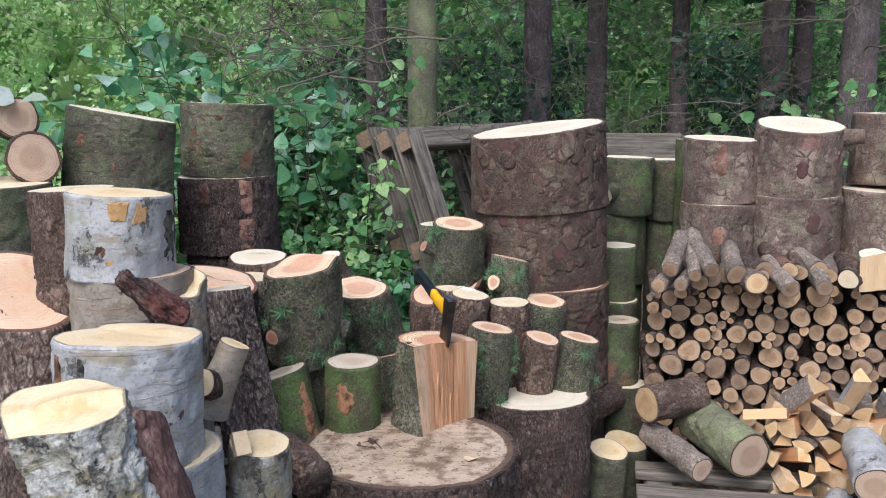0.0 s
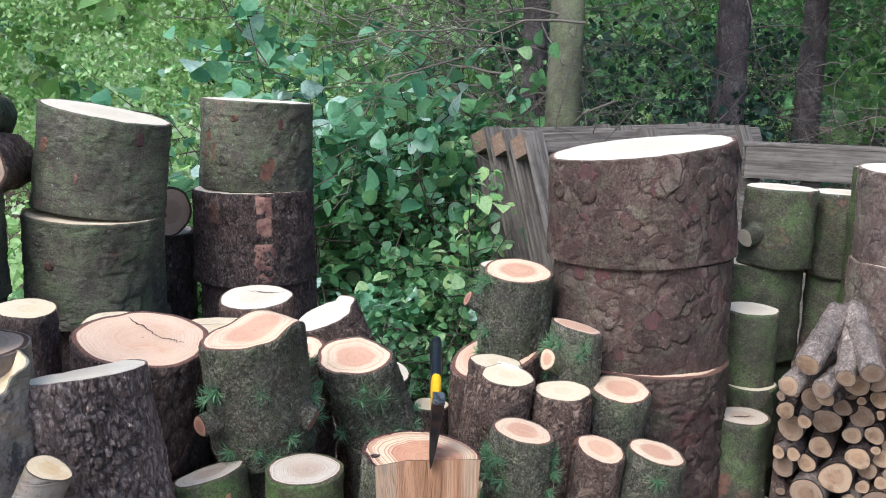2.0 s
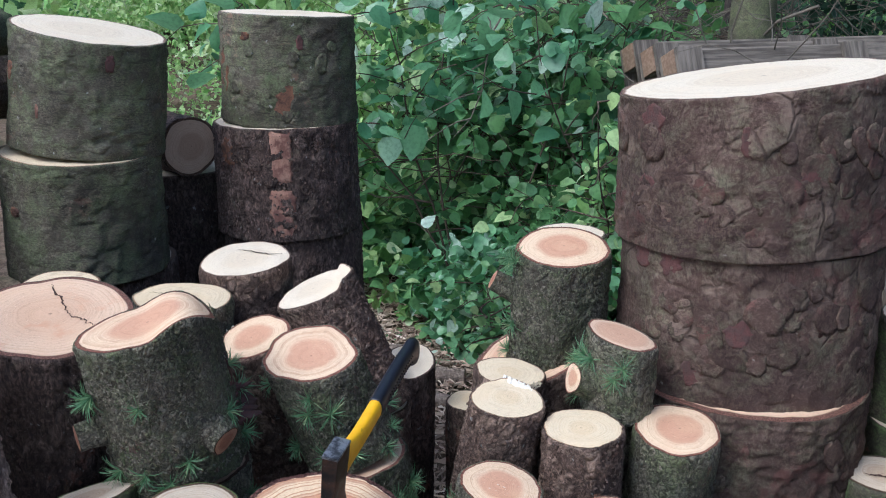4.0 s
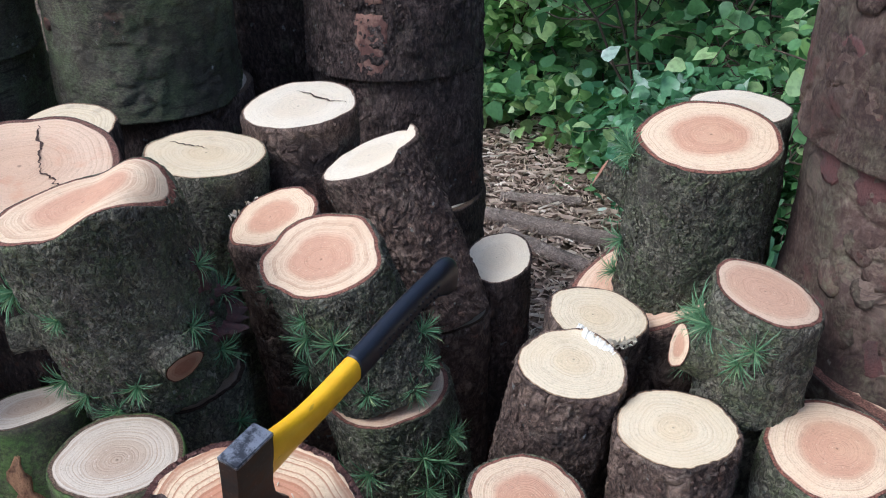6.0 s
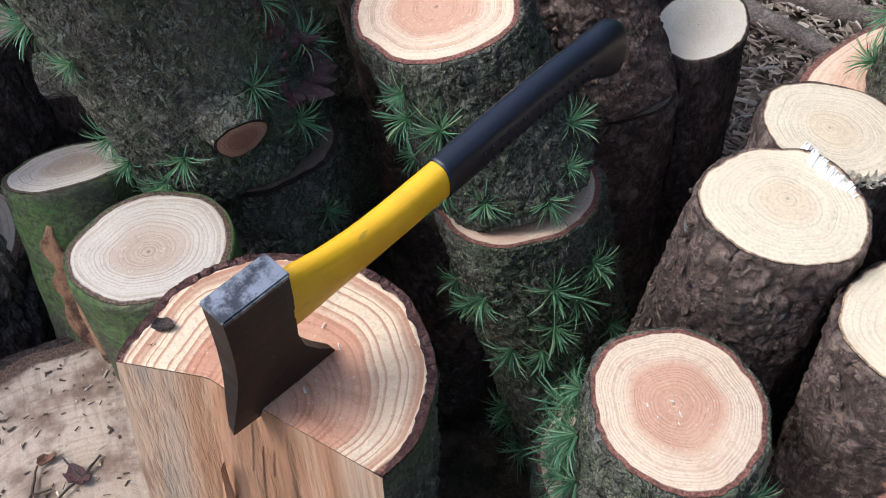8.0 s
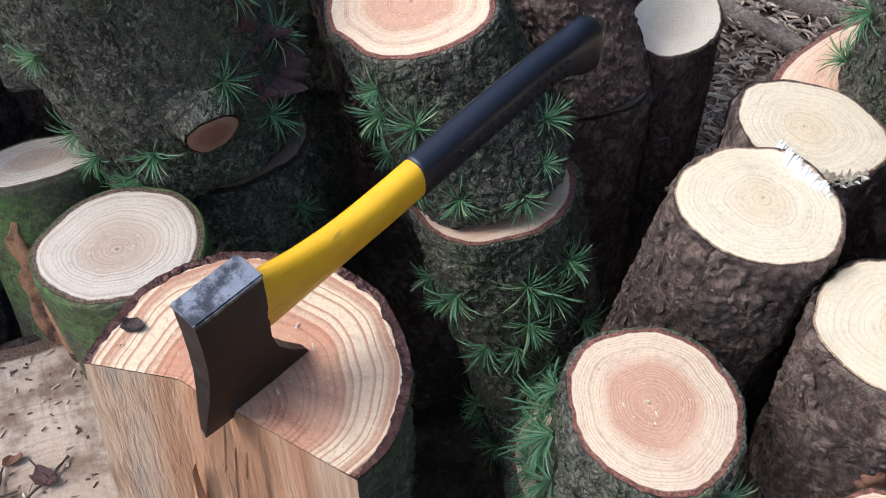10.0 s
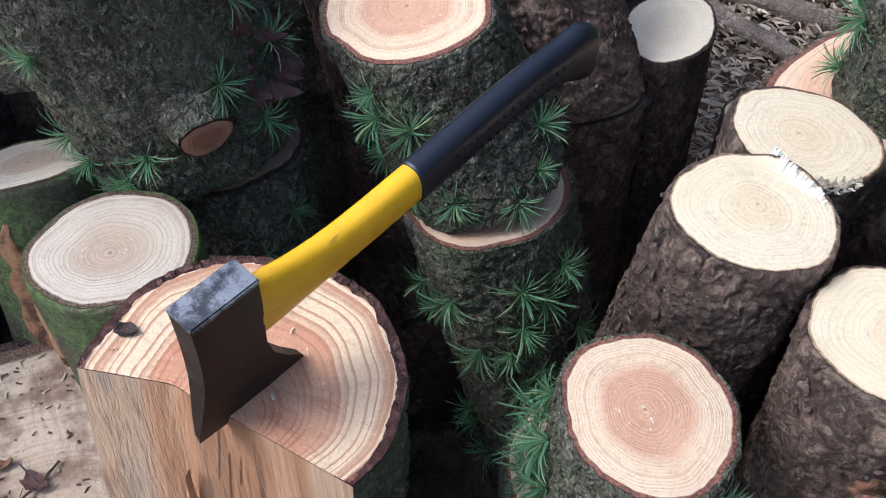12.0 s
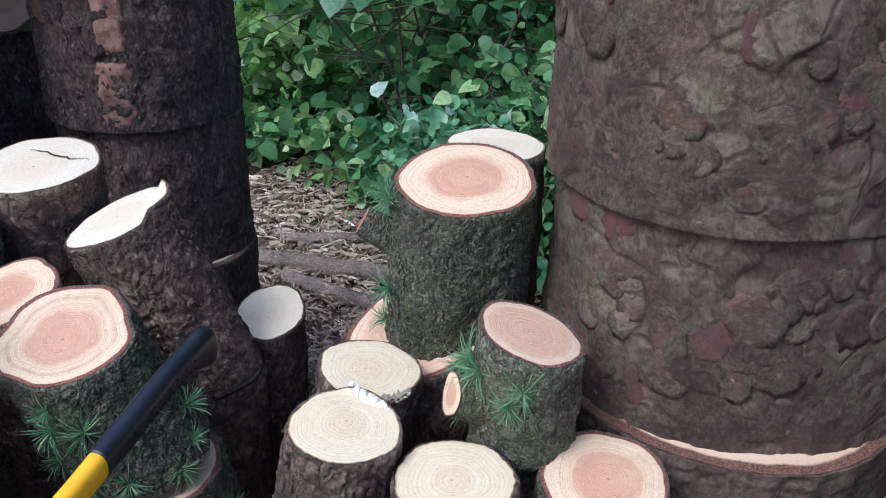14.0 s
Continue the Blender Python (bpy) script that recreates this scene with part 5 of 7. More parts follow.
torn = log("leaning reddish-brown log with a torn cream top", (-0.416, 2.983, 0.884), 0.088, 0.30, axis=(-0.34, -0.18, 0.92), normal=(-0.28, -0.26, 0.93), bark="brown", face="white", seed=87, fine=3.0, plates=(0.015, 0.003), lump=0.06, lip=(0.75, 0.42, 0.014), group=HEAP, under=0.085)
log("mossy log with a lopsided red-hearted top", (-0.233, 2.769, 0.856), 0.089, 0.215, axis=(-0.22, -0.28, 0.94), normal=(0.04, -0.24, 0.97), bark="larch", face="red", seed=88, fine=5.0, rough=0.004, plates=(0.0105, 0.0030), lump=0.08, group=HEAP, tufts=5, tuft_zone=(3.6, 7.2), tuft_at=((5.53, 0.60), (5.62, 0.16), (6.6, 0.14), (6.9, 0.30), (5.1, 0.22), (6.25, 0.05)), flare=0.07)
log("mossy log under another with a crescent of pale wood showing", (-0.166, 2.82, 0.642), 0.094, 0.642, axis=(-0.03, -0.20, 0.97), normal=(-0.1, -0.1, 0.98), bark="larch", face="allred", seed=89, fine=4.4, rough=0.004, plates=(0.0105, 0.0030), group=HEAP, tufts=10, tuft_zone=(4.4, 7.4), tuft_at=((5.99, 0.80), (6.3, 0.86), (6.6, 0.90), (5.85, 0.62), (5.4, 0.74), (6.7, 0.72), (6.1, 0.66), (5.2, 0.88)))
ragged = log("small reddish log with a ragged edge", (-0.406, 2.790, 0.839), 0.074, 0.26, axis=(-0.05, -0.12, 1), normal=(-0.06, -0.34, 0.94), bark="brown", face="red", seed=90, fine=1.4, lump=0.07, group=HEAP, under=0.075)
log("split slab with dark furrowed bark turned outward", (-0.462, 2.125, 0.986), 0.052, 0.44, axis=(-0.16, -0.02, 0.98), normal=(0.0, 0.15, 0.99), bark="furrow", face="white", seed=91, fine=4.0, oval=2.95, lump=0.03, split=(3.14159, 0.022), rough=0.006, plates=(0.019, 0.0095), group=HEAP, split_mat=SPLIT_PALE)
log("dark furrowed log under the split half", (-0.50, 2.16, 0.558), 0.15, 0.558, bark="furrow", face="grey", seed=92, fine=2.6, plates=(0.019, 0.008), rough=0.006, group=HEAP)

# ---- left foreground: birch ----
BIRCH = "birch logs in the front heap"
birch_top = log("white birch log with peeled orange patches", (-0.628, 1.936, 1.245), 0.118, 0.185, axis=(0.05, -0.02, 1), normal=(0.06, 0.03, 1), bark="birch", face="birch", seed=101, fine=1.6, rough=0.003, flare=0.05, lump=0.06, group=BIRCH)
log("brown-barked log with a cream top behind the birch", (-0.80, 2.06, 1.24), 0.098, 0.30, axis=(-0.04, 0, 1), bark="brown", face="pale", seed=102, fine=1.2, group=BIRCH)
log("grey weathered birch round under the white one", (-0.612, 1.955, 1.058), 0.138, 0.37, axis=(-0.03, 0.02, 1), bark="greybirch", face="brownend", seed=103, fine=1.4, group=BIRCH, under=0.15)
knotty = log("pale birch piece with a knot and two cut side branches", (-0.490, 1.945, 1.030), 0.048, 0.40, bark="greybirch", face="birch", normal=(0.25, -0.28, 0.92), seed=104, fine=1.6, lump=0.10, group=BIRCH, lip=(0.6, 0.5, 0.02), under=0.07)
stub(knotty, (0.078, -0.035, 0.165), (0.045, 0.016, 0.111), 0.036, 0.115, "greybirch", "birch", 141, "pale cut side branch")
stub(knotty, (0.073, -0.070, 0.188), (0.1, -0.85, 0.35), 0.030, 0.065, "dark", "birch", 142, "side branch with a dark collar and orange end")
birch_low = log("white birch log with an orange-cream top", (-0.473, 1.615, 1.000), 0.137, 0.24, axis=(0.03, 0.05, 1), normal=(0.03, 0.12, 0.99), bark="birch", face="birch", seed=105, fine=1.6, lump=0.05, lip=(1.2, 0.8, 0.006), group=BIRCH)
log("white birch log low in the front heap", (-0.45, 1.63, 0.762), 0.14, 0.762, bark="birch", face="birch", seed=106, fine=1.4, group=BIRCH)
log("leaning rough birch log with a splintered cream top", (-0.455, 1.33, 0.948), 0.093, 0.34, axis=(-0.35, 0.05, 0.93), normal=(-0.10, -0.05, 0.99), bark="roughbirch", face="birch", seed=107, fine=2.0, lump=0.09, rough=0.012, warp=0.02, lip=(1.9, 1.25, 0.026), group=BIRCH, under=0.11)
log("short birch log with an orange stained top", (-0.28, 1.80, 0.715), 0.065, 0.30, axis=(0, 0, 1), normal=(0.1, -0.12, 1), bark="roughbirch", face="birch", seed=108, fine=1.3, group=BIRCH, under=0.07)
pink_front = log("thick pinkish log with a stepped cut and dark bark", (-0.92, 1.98, 0.99), 0.15, 0.30, axis=(0.05, -0.1, 1), normal=(0.25, -0.28, 0.93), bark="furrow", face="pink", seed=109, lip=(2.3, 0.7, 0.03), fine=1.8, rough=0.007, group=BIRCH, under=0.15)

log("rough slab of red-brown bark leaning on a birch log", (-0.352, 1.375, 0.935), 0.034, 0.20, axis=(-0.24, 0.12, 0.95), normal=(-0.1, 0.4, 0.9), bark="slab", face="knot", seed=110, fine=1.6, lump=0.06, rough=0.004, taper=-0.6, group=BIRCH, name="bark_slab")
log("short tapering branch with dark red bark lying on a round", (-0.468, 1.845, 0.980), 0.043, 0.165, axis=(0.075, 0.09, -0.103), bark="rust", face="knot", seed=111, fine=1.4, lump=0.12, rough=0.012, taper=0.62, flare=0.0, group=BIRCH, name="branch_piece")

log("dark bark-covered log standing behind the split slab", (-0.80, 2.28, 0.70), 0.15, 0.70, bark="furrow", face="brownend", seed=112, fine=1.0, group=HEAP)

# bare and peeled places
patch(leaner, 5.4, 6.1, 0.10, 0.90, BARE, 1, "orange bare wound in the bark")
patch(greenie, 4.2, 5.0, 0.30, 0.80, BARE, 2, "reddish bare knot in the bark")
patch(peeled, 5.22, 5.58, 0.52, 0.99, PEEL_STRIP, 3, "peeled pinkish strip", 0.0015, square=True)
patch(peeled, 5.18, 5.60, 0.02, 0.48, PEEL_STRIP, 4, "peeled pinkish strip", 0.0015, square=True)
patch(peeled, 4.45, 4.75, 0.66, 0.92, BARE_DULL, 5, "small torn place", 0.0015)
patch(slimtop, 4.05, 4.45, 0.10, 0.72, BARE_DULL, 6, "reddish scuffed place", 0.0012)
patch(slimtop, 5.2, 5.75, 0.06, 0.42, BARE_DULL, 7, "reddish scuffed place", 0.0012)
window(birch_top, ((5.00, 0.74), (5.26, 0.72), (5.36, 0.975), (4.90, 0.975)), PEEL, 8, "orange peeled window under the rim")
window(birch_top, ((5.34, 0.68), (5.66, 0.72), (5.66, 0.90), (5.46, 0.965)), PEEL, 9, "orange peeled window under the rim")
window(birch_top, ((4.68, 0.34), (4.88, 0.30), (4.92, 0.44), (4.74, 0.46)), BARE_DULL, 10, "dark brown hole in the bark")
window(birch_top, ((4.88, 0.06), (5.12, 0.10), (5.14, 0.30), (4.88, 0.28)), PEEL, 11, "orange peeled window")
window(birch_low, ((3.95, 0.55), (4.12, 0.58), (4.12, 0.93), (3.97, 0.95)), BARE, 12, "rusty torn place under the rim")
BLACK_SCAR = bare_material("black_birch_scar", (0.16, 0.155, 0.12), (0.05, 0.047, 0.04), (0.022, 0.021, 0.019))
patch(birch_top, 5.95, 6.60, 0.02, 0.85, BLACK_SCAR, 51, "black cracked scar down the flank", 0.0015)
patch(birch_low, 4.42, 4.58, 0.35, 0.97, BLACK_SCAR, 53, "dark lichen-grown scar below the rim", 0.0006)
patch(knotty, 5.1, 6.0, 0.22, 0.46, BLACK_SCAR, 55, "black collar round the cut branches", 0.002)
window(birch_low, ((5.0, 0.20), (5.95, 0.44), (5.95, 0.50), (5.05, 0.26)), BARE_DULL, 13, "long dark tear in the bark")
patch(right_top, 4.25, 4.75, 0.45, 0.95, PEEL_STRIP, 12, "bare pinkish place", 0.0012)
patch(cream, 5.3, 5.9, 0.50, 0.68, BARE_DULL, 15, "amber resin stain")
for n, (piece, a, f) in enumerate(((tall_top, 4.10, 0.28), (tall_mid, 4.00, 0.80), (tall_mid, 4.30, 0.80), (tall_top, 4.62, 0.06), (tall_mid, 4.85, 0.42), (tall_top, 4.15, 0.72), (tall_top, 5.3, 0.35), (tall_top, 3.85, 0.05), (tall_mid, 4.55, 0.10), (tall_mid, 5.2, 0.62), (tall_mid, 4.15, 0.12), (tall_low, 4.4, 0.55), (tall_top, 4.9, 0.62), (right_c, 5.1, 0.2), (right_d, 5.2, 0.3), (right_top, 5.3, 0.55))):
    patch(piece, a, a + 0.24, f, f + 0.20, SCAR, 30 + n, "dark red scar where a scale fell off", 0.0008, blob=True)
scales(tall_top, "spruce", 46, 3.7, 6.2, 18, (0.03, 0.062), 0.12, 0.78)
scales(tall_mid, "spruce", 34, 4.2, 6.2, 19, (0.03, 0.062), 0.12, 0.85)
scales(tall_low, "spruce", 16, 4.2, 6.2, 20, (0.03, 0.055), 0.3, 0.85)
scales(slimtop, "olive", 26, 3.9, 6.2, 8, (0.015, 0.04))
scales(peeled, "dark", 30, 3.9, 6.2, 9, (0.015, 0.04))
scales(wide_round, "dark", 36, 3.7, 6.3, 10, (0.012, 0.035))
splinters(twin_front, 2.05, 120, 1, 0.45, 0.006)
torn_hinge(twin_front, (0.080, 2.940, 0.8215), (0.138, 2.944, 0.8125), 0.0075, 5)
splinters(twin_back, 5.9, 120, 2, 0.4, 0.007)
splinters(torn, 2.4, 16, 3, 0.5, 0.005)
splinters(ragged, 3.2, 40, 4, 0.7, 0.005)
crack(pink_log, (-0.09, 0.06), (0.02, 0.02), 0.0042, 1)
crack(pink_log, (0.02, 0.02), (0.09, 0.035), 0.0034, 2)
crack(cream_disc, (-0.05, 0.02), (0.06, 0.06), 0.004, 3)
crack(pale_disc, (-0.07, -0.03), (-0.01, 0.01), 0.003, 4)
crack(cracked, (-0.03, -0.02), (0.03, -0.005), 0.006, 5)
# This strip stands in for a dark twig lying on the top.
crack(pink_front, (-0.06, -0.06), (0.03, -0.08), 0.005, 6)

torn_stump(stout, (0.072, 0.082, 0.080), (0.75, 0.50, 0.25), 0.036, 0.032, 143)
patch(stout, 0.62, 0.95, 0.42, 0.72, SCAR, 70, "dark red torn wound", 0.002)
for n, (piece, a, f, w, h, mat) in enumerate(((mossy_top, 4.25, 0.55, 0.22, 0.16, BARE_DULL), (mossy_top, 5.85, 0.72, 0.16, 0.14, SCAR), (mossy_top, 5.0, 0.30, 0.06, 0.12, PEEL_STRIP), (mossy_low, 5.6, 0.25, 0.25, 0.12, BARE_DULL),
                                              (mossy_low, 4.6, 0.55, 0.2, 0.08, BARE_DULL), (slimtop, 5.6, 0.70, 0.12, 0.14, SCAR), (slimtop, 4.75, 0.78, 0.2, 0.08, BARE_DULL), (right_b, 4.4, 0.3, 0.3, 0.25, SCAR), (right_c, 4.7, 0.5, 0.35, 0.3, SCAR), (right_d, 4.3, 0.4, 0.4, 0.3, PEEL_STRIP))):
    patch(piece, a, a + w, f, f + h, mat, 80 + n, "scuffed bare spot in the bark", 0.0015, blob=True)


# ---- lying logs, the woodpile and kindling at the right ----
def lying(label, end, way, r, length, bark, face, seed, group="", name="lying_log", fine=1.0, other=None):
    """A log lying down: end is the middle of the cut end that faces out, way points out of it."""
    return log(label, end, r, length, axis=way, bark=bark, face=face, seed=seed, group=group, name=name, fine=fine, flare=0.0)


lying("short brown lying log with a yellow-brown end", (0.715, 2.93, 0.435), (-0.86, -0.50, -0.02), 0.066, 0.22, "brown", "wedge", 121)
lying("thick green-grey lying log with a brown end", (1.03, 2.80, 0.315), (0.42, -0.90, -0.12), 0.080, 0.28, "lichen", "brownend", 122, fine=1.2)
lying("thinner reddish lying log", (0.87, 2.745, 0.285), (0.48, -0.87, -0.12), 0.043, 0.28, "pole", "brownend", 123)
lying("dark mossy log lying behind the short uprights", (0.50, 3.10, 0.33), (-0.55, -0.8, 0.0), 0.055, 0.26, "dark", "grey", 124)
LYING = "logs lying on the wide round"
lying("lying log with a plain brown sawn end", (-1.375, 2.50, 1.285), (0.55, -0.83, 0.05), 0.070, 0.30, "olive", "brownend", 125, LYING)
lying("lying log with a torn pale brown end", (-1.195, 2.60, 1.275), (0.5, -0.86, 0.05), 0.080, 0.30, "brown", "brownend", 126, LYING)
lying("lying log on top of two others", (-1.285, 2.68, 1.395), (0.55, -0.83, 0.05), 0.066, 0.28, "olive", "brownend", 127, LYING)
lying("log lying between the stacks with a grey-brown end", (-1.05, 3.19, 1.092), (0.93, -0.35, 0.05), 0.079, 0.35, "dark", "brownend", 128)
log("dark round under the log between the stacks", (-1.19, 3.27, 1.01), 0.15, 1.01, bark="dark", face="grey", seed=129)


def stick_mesh(seed, r, length):
    """Body and end of a thin pole, lying along y with its cut end at the origin; shared by many sticks."""
    rng = random.Random(seed)
    S, K = 14, 6
    ph = [rng.uniform(0, 6.283) for _ in range(3)]
    bend = rng.uniform(-0.03, 0.03), rng.uniform(-0.03, 0.03)
    vs, fs = [], []
    for j in range(K + 1):
        f = j / K
        for i in range(S):
            a = 6.283185 * i / S
            q = r * (1 + 0.07 * math.sin(2 * a + ph[0]) + 0.05 * math.sin(3 * a + ph[1]) + rng.uniform(-0.03, 0.03) - 0.1 * f)
            vs.append((q * math.cos(a) + bend[0] * f * f, length * f, q * math.sin(a) + bend[1] * f * f))
    for j in range(K):
        fs += [(j * S + i, (j + 1) * S + i, (j + 1) * S + (i + 1) % S, j * S + (i + 1) % S) for i in range(S)]
    fs.append(tuple(K * S + i for i in range(S - 1, -1, -1)))
    body = bpy.data.meshes.new("firewood_pole")
    body.from_pydata(vs, [], fs)
    body.polygons.foreach_set("use_smooth", [True] * len(fs))
    end = bpy.data.meshes.new("cut_face")
    ev = [(0, -0.002, 0)] + [(v[0] * 0.96, -0.002, v[2] * 0.96) for v in vs[:S]]
    end.from_pydata(ev, [], [(0, i + 1, (i + 1) % S + 1) for i in range(S)])
    lay = end.uv_layers.new(name="UVMap")
    uv = [(0, 0)] + [(math.cos(6.283 * i / S), math.sin(6.283 * i / S)) for i in range(S)]
    for lp in end.loops:
        lay.data[lp.index].uv = uv[lp.vertex_index]
    return body, end


STICK_BARK = [BARK["brown"], BARK["dark"], BARK["pole"]]
STICKS = {}


def stick(where, way, r, seed, group="poles in the woodpile", length=0.42, face="stick", label="thin bark-covered firewood pole with a sawn end"):
    rng = random.Random(seed)
    key = (round(r / 0.006), seed % 3, length, face)
    if key not in STICKS:
        b, e = stick_mesh(seed, max(1, key[0]) * 0.006, length)
        b.materials.append(STICK_BARK[seed % 3])
        e.materials.append(CUT[face])
        STICKS[key] = b, e
    b, e = STICKS[key]
    ob = new("firewood_pole", b)
    d = -unit(way)
    ob.matrix_world = Matrix.Translation(where) @ d.to_track_quat("Y", "Z").to_matrix().to_4x4() @ pose(0, 0, 0, 0, rng.uniform(0, 360), 0)
    tagged(ob, label, "firewood", group)
    c = new("cut_face", e)
    c.parent = ob
    return ob


def woodpile():
    """Poles packed by dropping circles into the face of the pile, then pushed in or out a little."""
    rng = random.Random(5)
    placed = []
    u0, u1, z0 = 0.745, 1.98, 0.20

    def top(u):
        return 0.80 - 0.35 * max(0.0, 0.93 - u) - 0.02 * math.sin(u * 9)

    # each pole takes the lowest seat it can find
    for n in range(520):
        r = rng.choice((0.042, 0.038, 0.034, 0.031, 0.028, 0.026, 0.024, 0.021, 0.018, 0.016, 0.014, 0.012))
        us = np.array([rng.uniform(u0 + r, u1) for _ in range(70)])
        zs = np.full(70, z0 + r)
        for a, b, c in placed:
            reach = (r + c) ** 2 - (us - a) ** 2
            zs = np.maximum(zs, np.where(reach > 0, b + np.sqrt(np.maximum(reach, 0)), 0))
        i = int(np.argmin(zs))
        u, z = float(us[i]), float(zs[i])
        if z + r < top(u) + 0.02:
            placed.append((u, z, r))
    for i, (u, z, r) in enumerate(placed):
        # here and there a pole lies so far back that a dark gap shows
        y = 3.24 - 0.02 * (u - 0.8) + rng.gauss(0, 0.020) + (0.12 if rng.random() < 0.05 else 0.0)
        stick((u, y, z), (-0.27 + rng.gauss(0, 0.09), -1, rng.gauss(0, 0.07)), r, i)
    # the loose top layer points out over the edge
    for i in range(22):
        u = 0.86 + i * 0.052 + rng.uniform(-0.01, 0.01)
        r = rng.choice((0.022, 0.028, 0.034))
        stick((u + rng.uniform(-0.02, 0.02), 3.19 + rng.uniform(-0.05, 0.05), top(u) + r * 0.9 + rng.uniform(0, 0.015)), (rng.gauss(-0.12, 0.2), -0.93, -0.10 + rng.gauss(0, 0.06)), r, 901 + i + (i % 2), length=0.24)


woodpile()


# thicker poles thrown on top, their far ends against the rounds
TOP_POLES = "barked poles on top of the woodpile"
for i, (end, way, r, length) in enumerate((((0.800, 3.08, 0.872), (-0.30, -0.90, -0.30), 0.030, 0.26), ((0.886, 3.08, 0.850), (-0.12, -0.92, -0.36), 0.026, 0.27), ((0.836, 3.07, 0.818), (-0.38, -0.90, -0.12), 0.025, 0.24),
                                           ((0.940, 3.07, 0.872), (0.10, -0.92, -0.34), 0.029, 0.26), ((0.764, 3.09, 0.812), (-0.45, -0.88, -0.10), 0.028, 0.22), ((1.205, 3.06, 0.812), (0.05, -0.97, -0.2), 0.032, 0.26), ((1.32, 3.07, 0.816), (-0.1, -0.97, -0.15), 0.030, 0.24))):
    lying("pinkish barked pole thrown on top of the woodpile", end, way, r, length, "pole", "stick", 141 + i, TOP_POLES, fine=0.8)


def wedge(where, spin, tilt, r, length, seed, pale=False, label="split piece of firewood with bark on its back"):
    """A cleft segment of a log lying down: bark on its rounded back, two split faces, sawn ends."""
    rng = random.Random(seed)
    thing = new("split_firewood")
    thing.matrix_world = Matrix.Translation(where) @ Euler([radians(a) for a in (tilt, 0, spin)]).to_matrix().to_4x4() @ pose(0, 0, 0, 0, rng.uniform(0, 360), 0)
    tagged(thing, label, "firewood", "split firewood on the heap")
    open_angle = rng.uniform(0.9, 1.8)
    A = 7
    arc = [(r * math.cos(-open_angle / 2 + open_angle * i / (A - 1)), r * math.sin(-open_angle / 2 + open_angle * i / (A - 1))) for i in range(A)]
    sec = [(0.0, 0.0)] + arc
    K = 5
    cx, cy = r * 0.55, 0.0
    ring = []
    for j in range(K):
        f = j / (K - 1)
        ring.append([((x - cx) * (1 + rng.uniform(-0.04, 0.04)), (f - 0.5) * length, (y - cy) * (1 + rng.uniform(-0.04, 0.04))) for x, y in sec])
    n = len(sec)
    flat = [v for rg in ring for v in rg]
    back = [(j * n + i, j * n + i + 1, (j + 1) * n + i + 1, (j + 1) * n + i) for j in range(K - 1) for i in range(1, n - 1)]
    cleft = [(j * n, j * n + 1, (j + 1) * n + 1, (j + 1) * n) for j in range(K - 1)] + [(j * n + n - 1, j * n, (j + 1) * n, (j + 1) * n + n - 1) for j in range(K - 1)]
    link_mesh("bark", flat, back, BARK["birch" if pale else "pole"], thing)
    link_mesh("split_face", flat, cleft, SPLIT_PALE if pale or seed % 2 else SPLIT_CROSS, thing, smooth=False)
    uv = [((x - cx) / r * 1.2, (y - cy) / r * 1.2) for x, y in sec]
    for side in (0, K - 1):
        link_mesh("cut_face", [ (v[0], v[1] + (-0.0005 if side == 0 else 0.0005), v[2]) for v in ring[side]], [tuple(range(n)) if side == 0 else tuple(range(n - 1, -1, -1))], CUT["wedge"], thing, "", uv, smooth=False)
    return thing


def split_material_y(name, a, b, streak):
    k = Nodes(name)
    w = k.chance()
    v = k.coords((1, 0.06, 1))
    n1 = k.noise(v, 60, 5, 0.6, w, 0.3)
    n2 = k.noise(v, 14, 3, 0.5, w)
    c = k.mix(k.ramp(n2, 0.35, 0.65), a, b)
    c = k.mix(k.ramp(n1, 0.5, 0.72, 0, 0.6), c, streak)
    return k.done(c, 0.7, n1, 0.5, 0.005, 0.25)


SPLIT_CROSS = split_material_y("orange_split_wood", (0.74, 0.43, 0.22), (0.66, 0.36, 0.17), (0.5, 0.24, 0.1))


def kindling():
    rng = random.Random(8)
    n = 0
    for row in range(8):
        z = 0.08 + 0.048 * row
        for i in range(12):
            u = 1.13 + 0.072 * i + rng.uniform(-0.012, 0.012) + 0.036 * (row % 2)
            n += 1
            wedge((u, 2.76 + 0.035 * row + rng.uniform(-0.035, 0.035), z + rng.uniform(-0.008, 0.008)), rng.uniform(-32, 32), rng.uniform(-24, 2), rng.uniform(0.040, 0.064), rng.uniform(0.13, 0.2), 300 + n)
    wedge((1.235, 2.95, 0.47), 35, -45, 0.085, 0.15, 390, label="orange split piece leaning on the woodpile")
    wedge((1.10, 2.90, 0.420), 65, -12, 0.034, 0.14, 398, label="pale split piece across the heap")
    wedge((1.39, 2.95, 0.485), 10, -55, 0.06, 0.18, 392, True, label="split birch piece with white bark")
    wedge((1.50, 2.93, 0.46), -10, -45, 0.055, 0.18, 393, True, label="split birch piece with white bark")


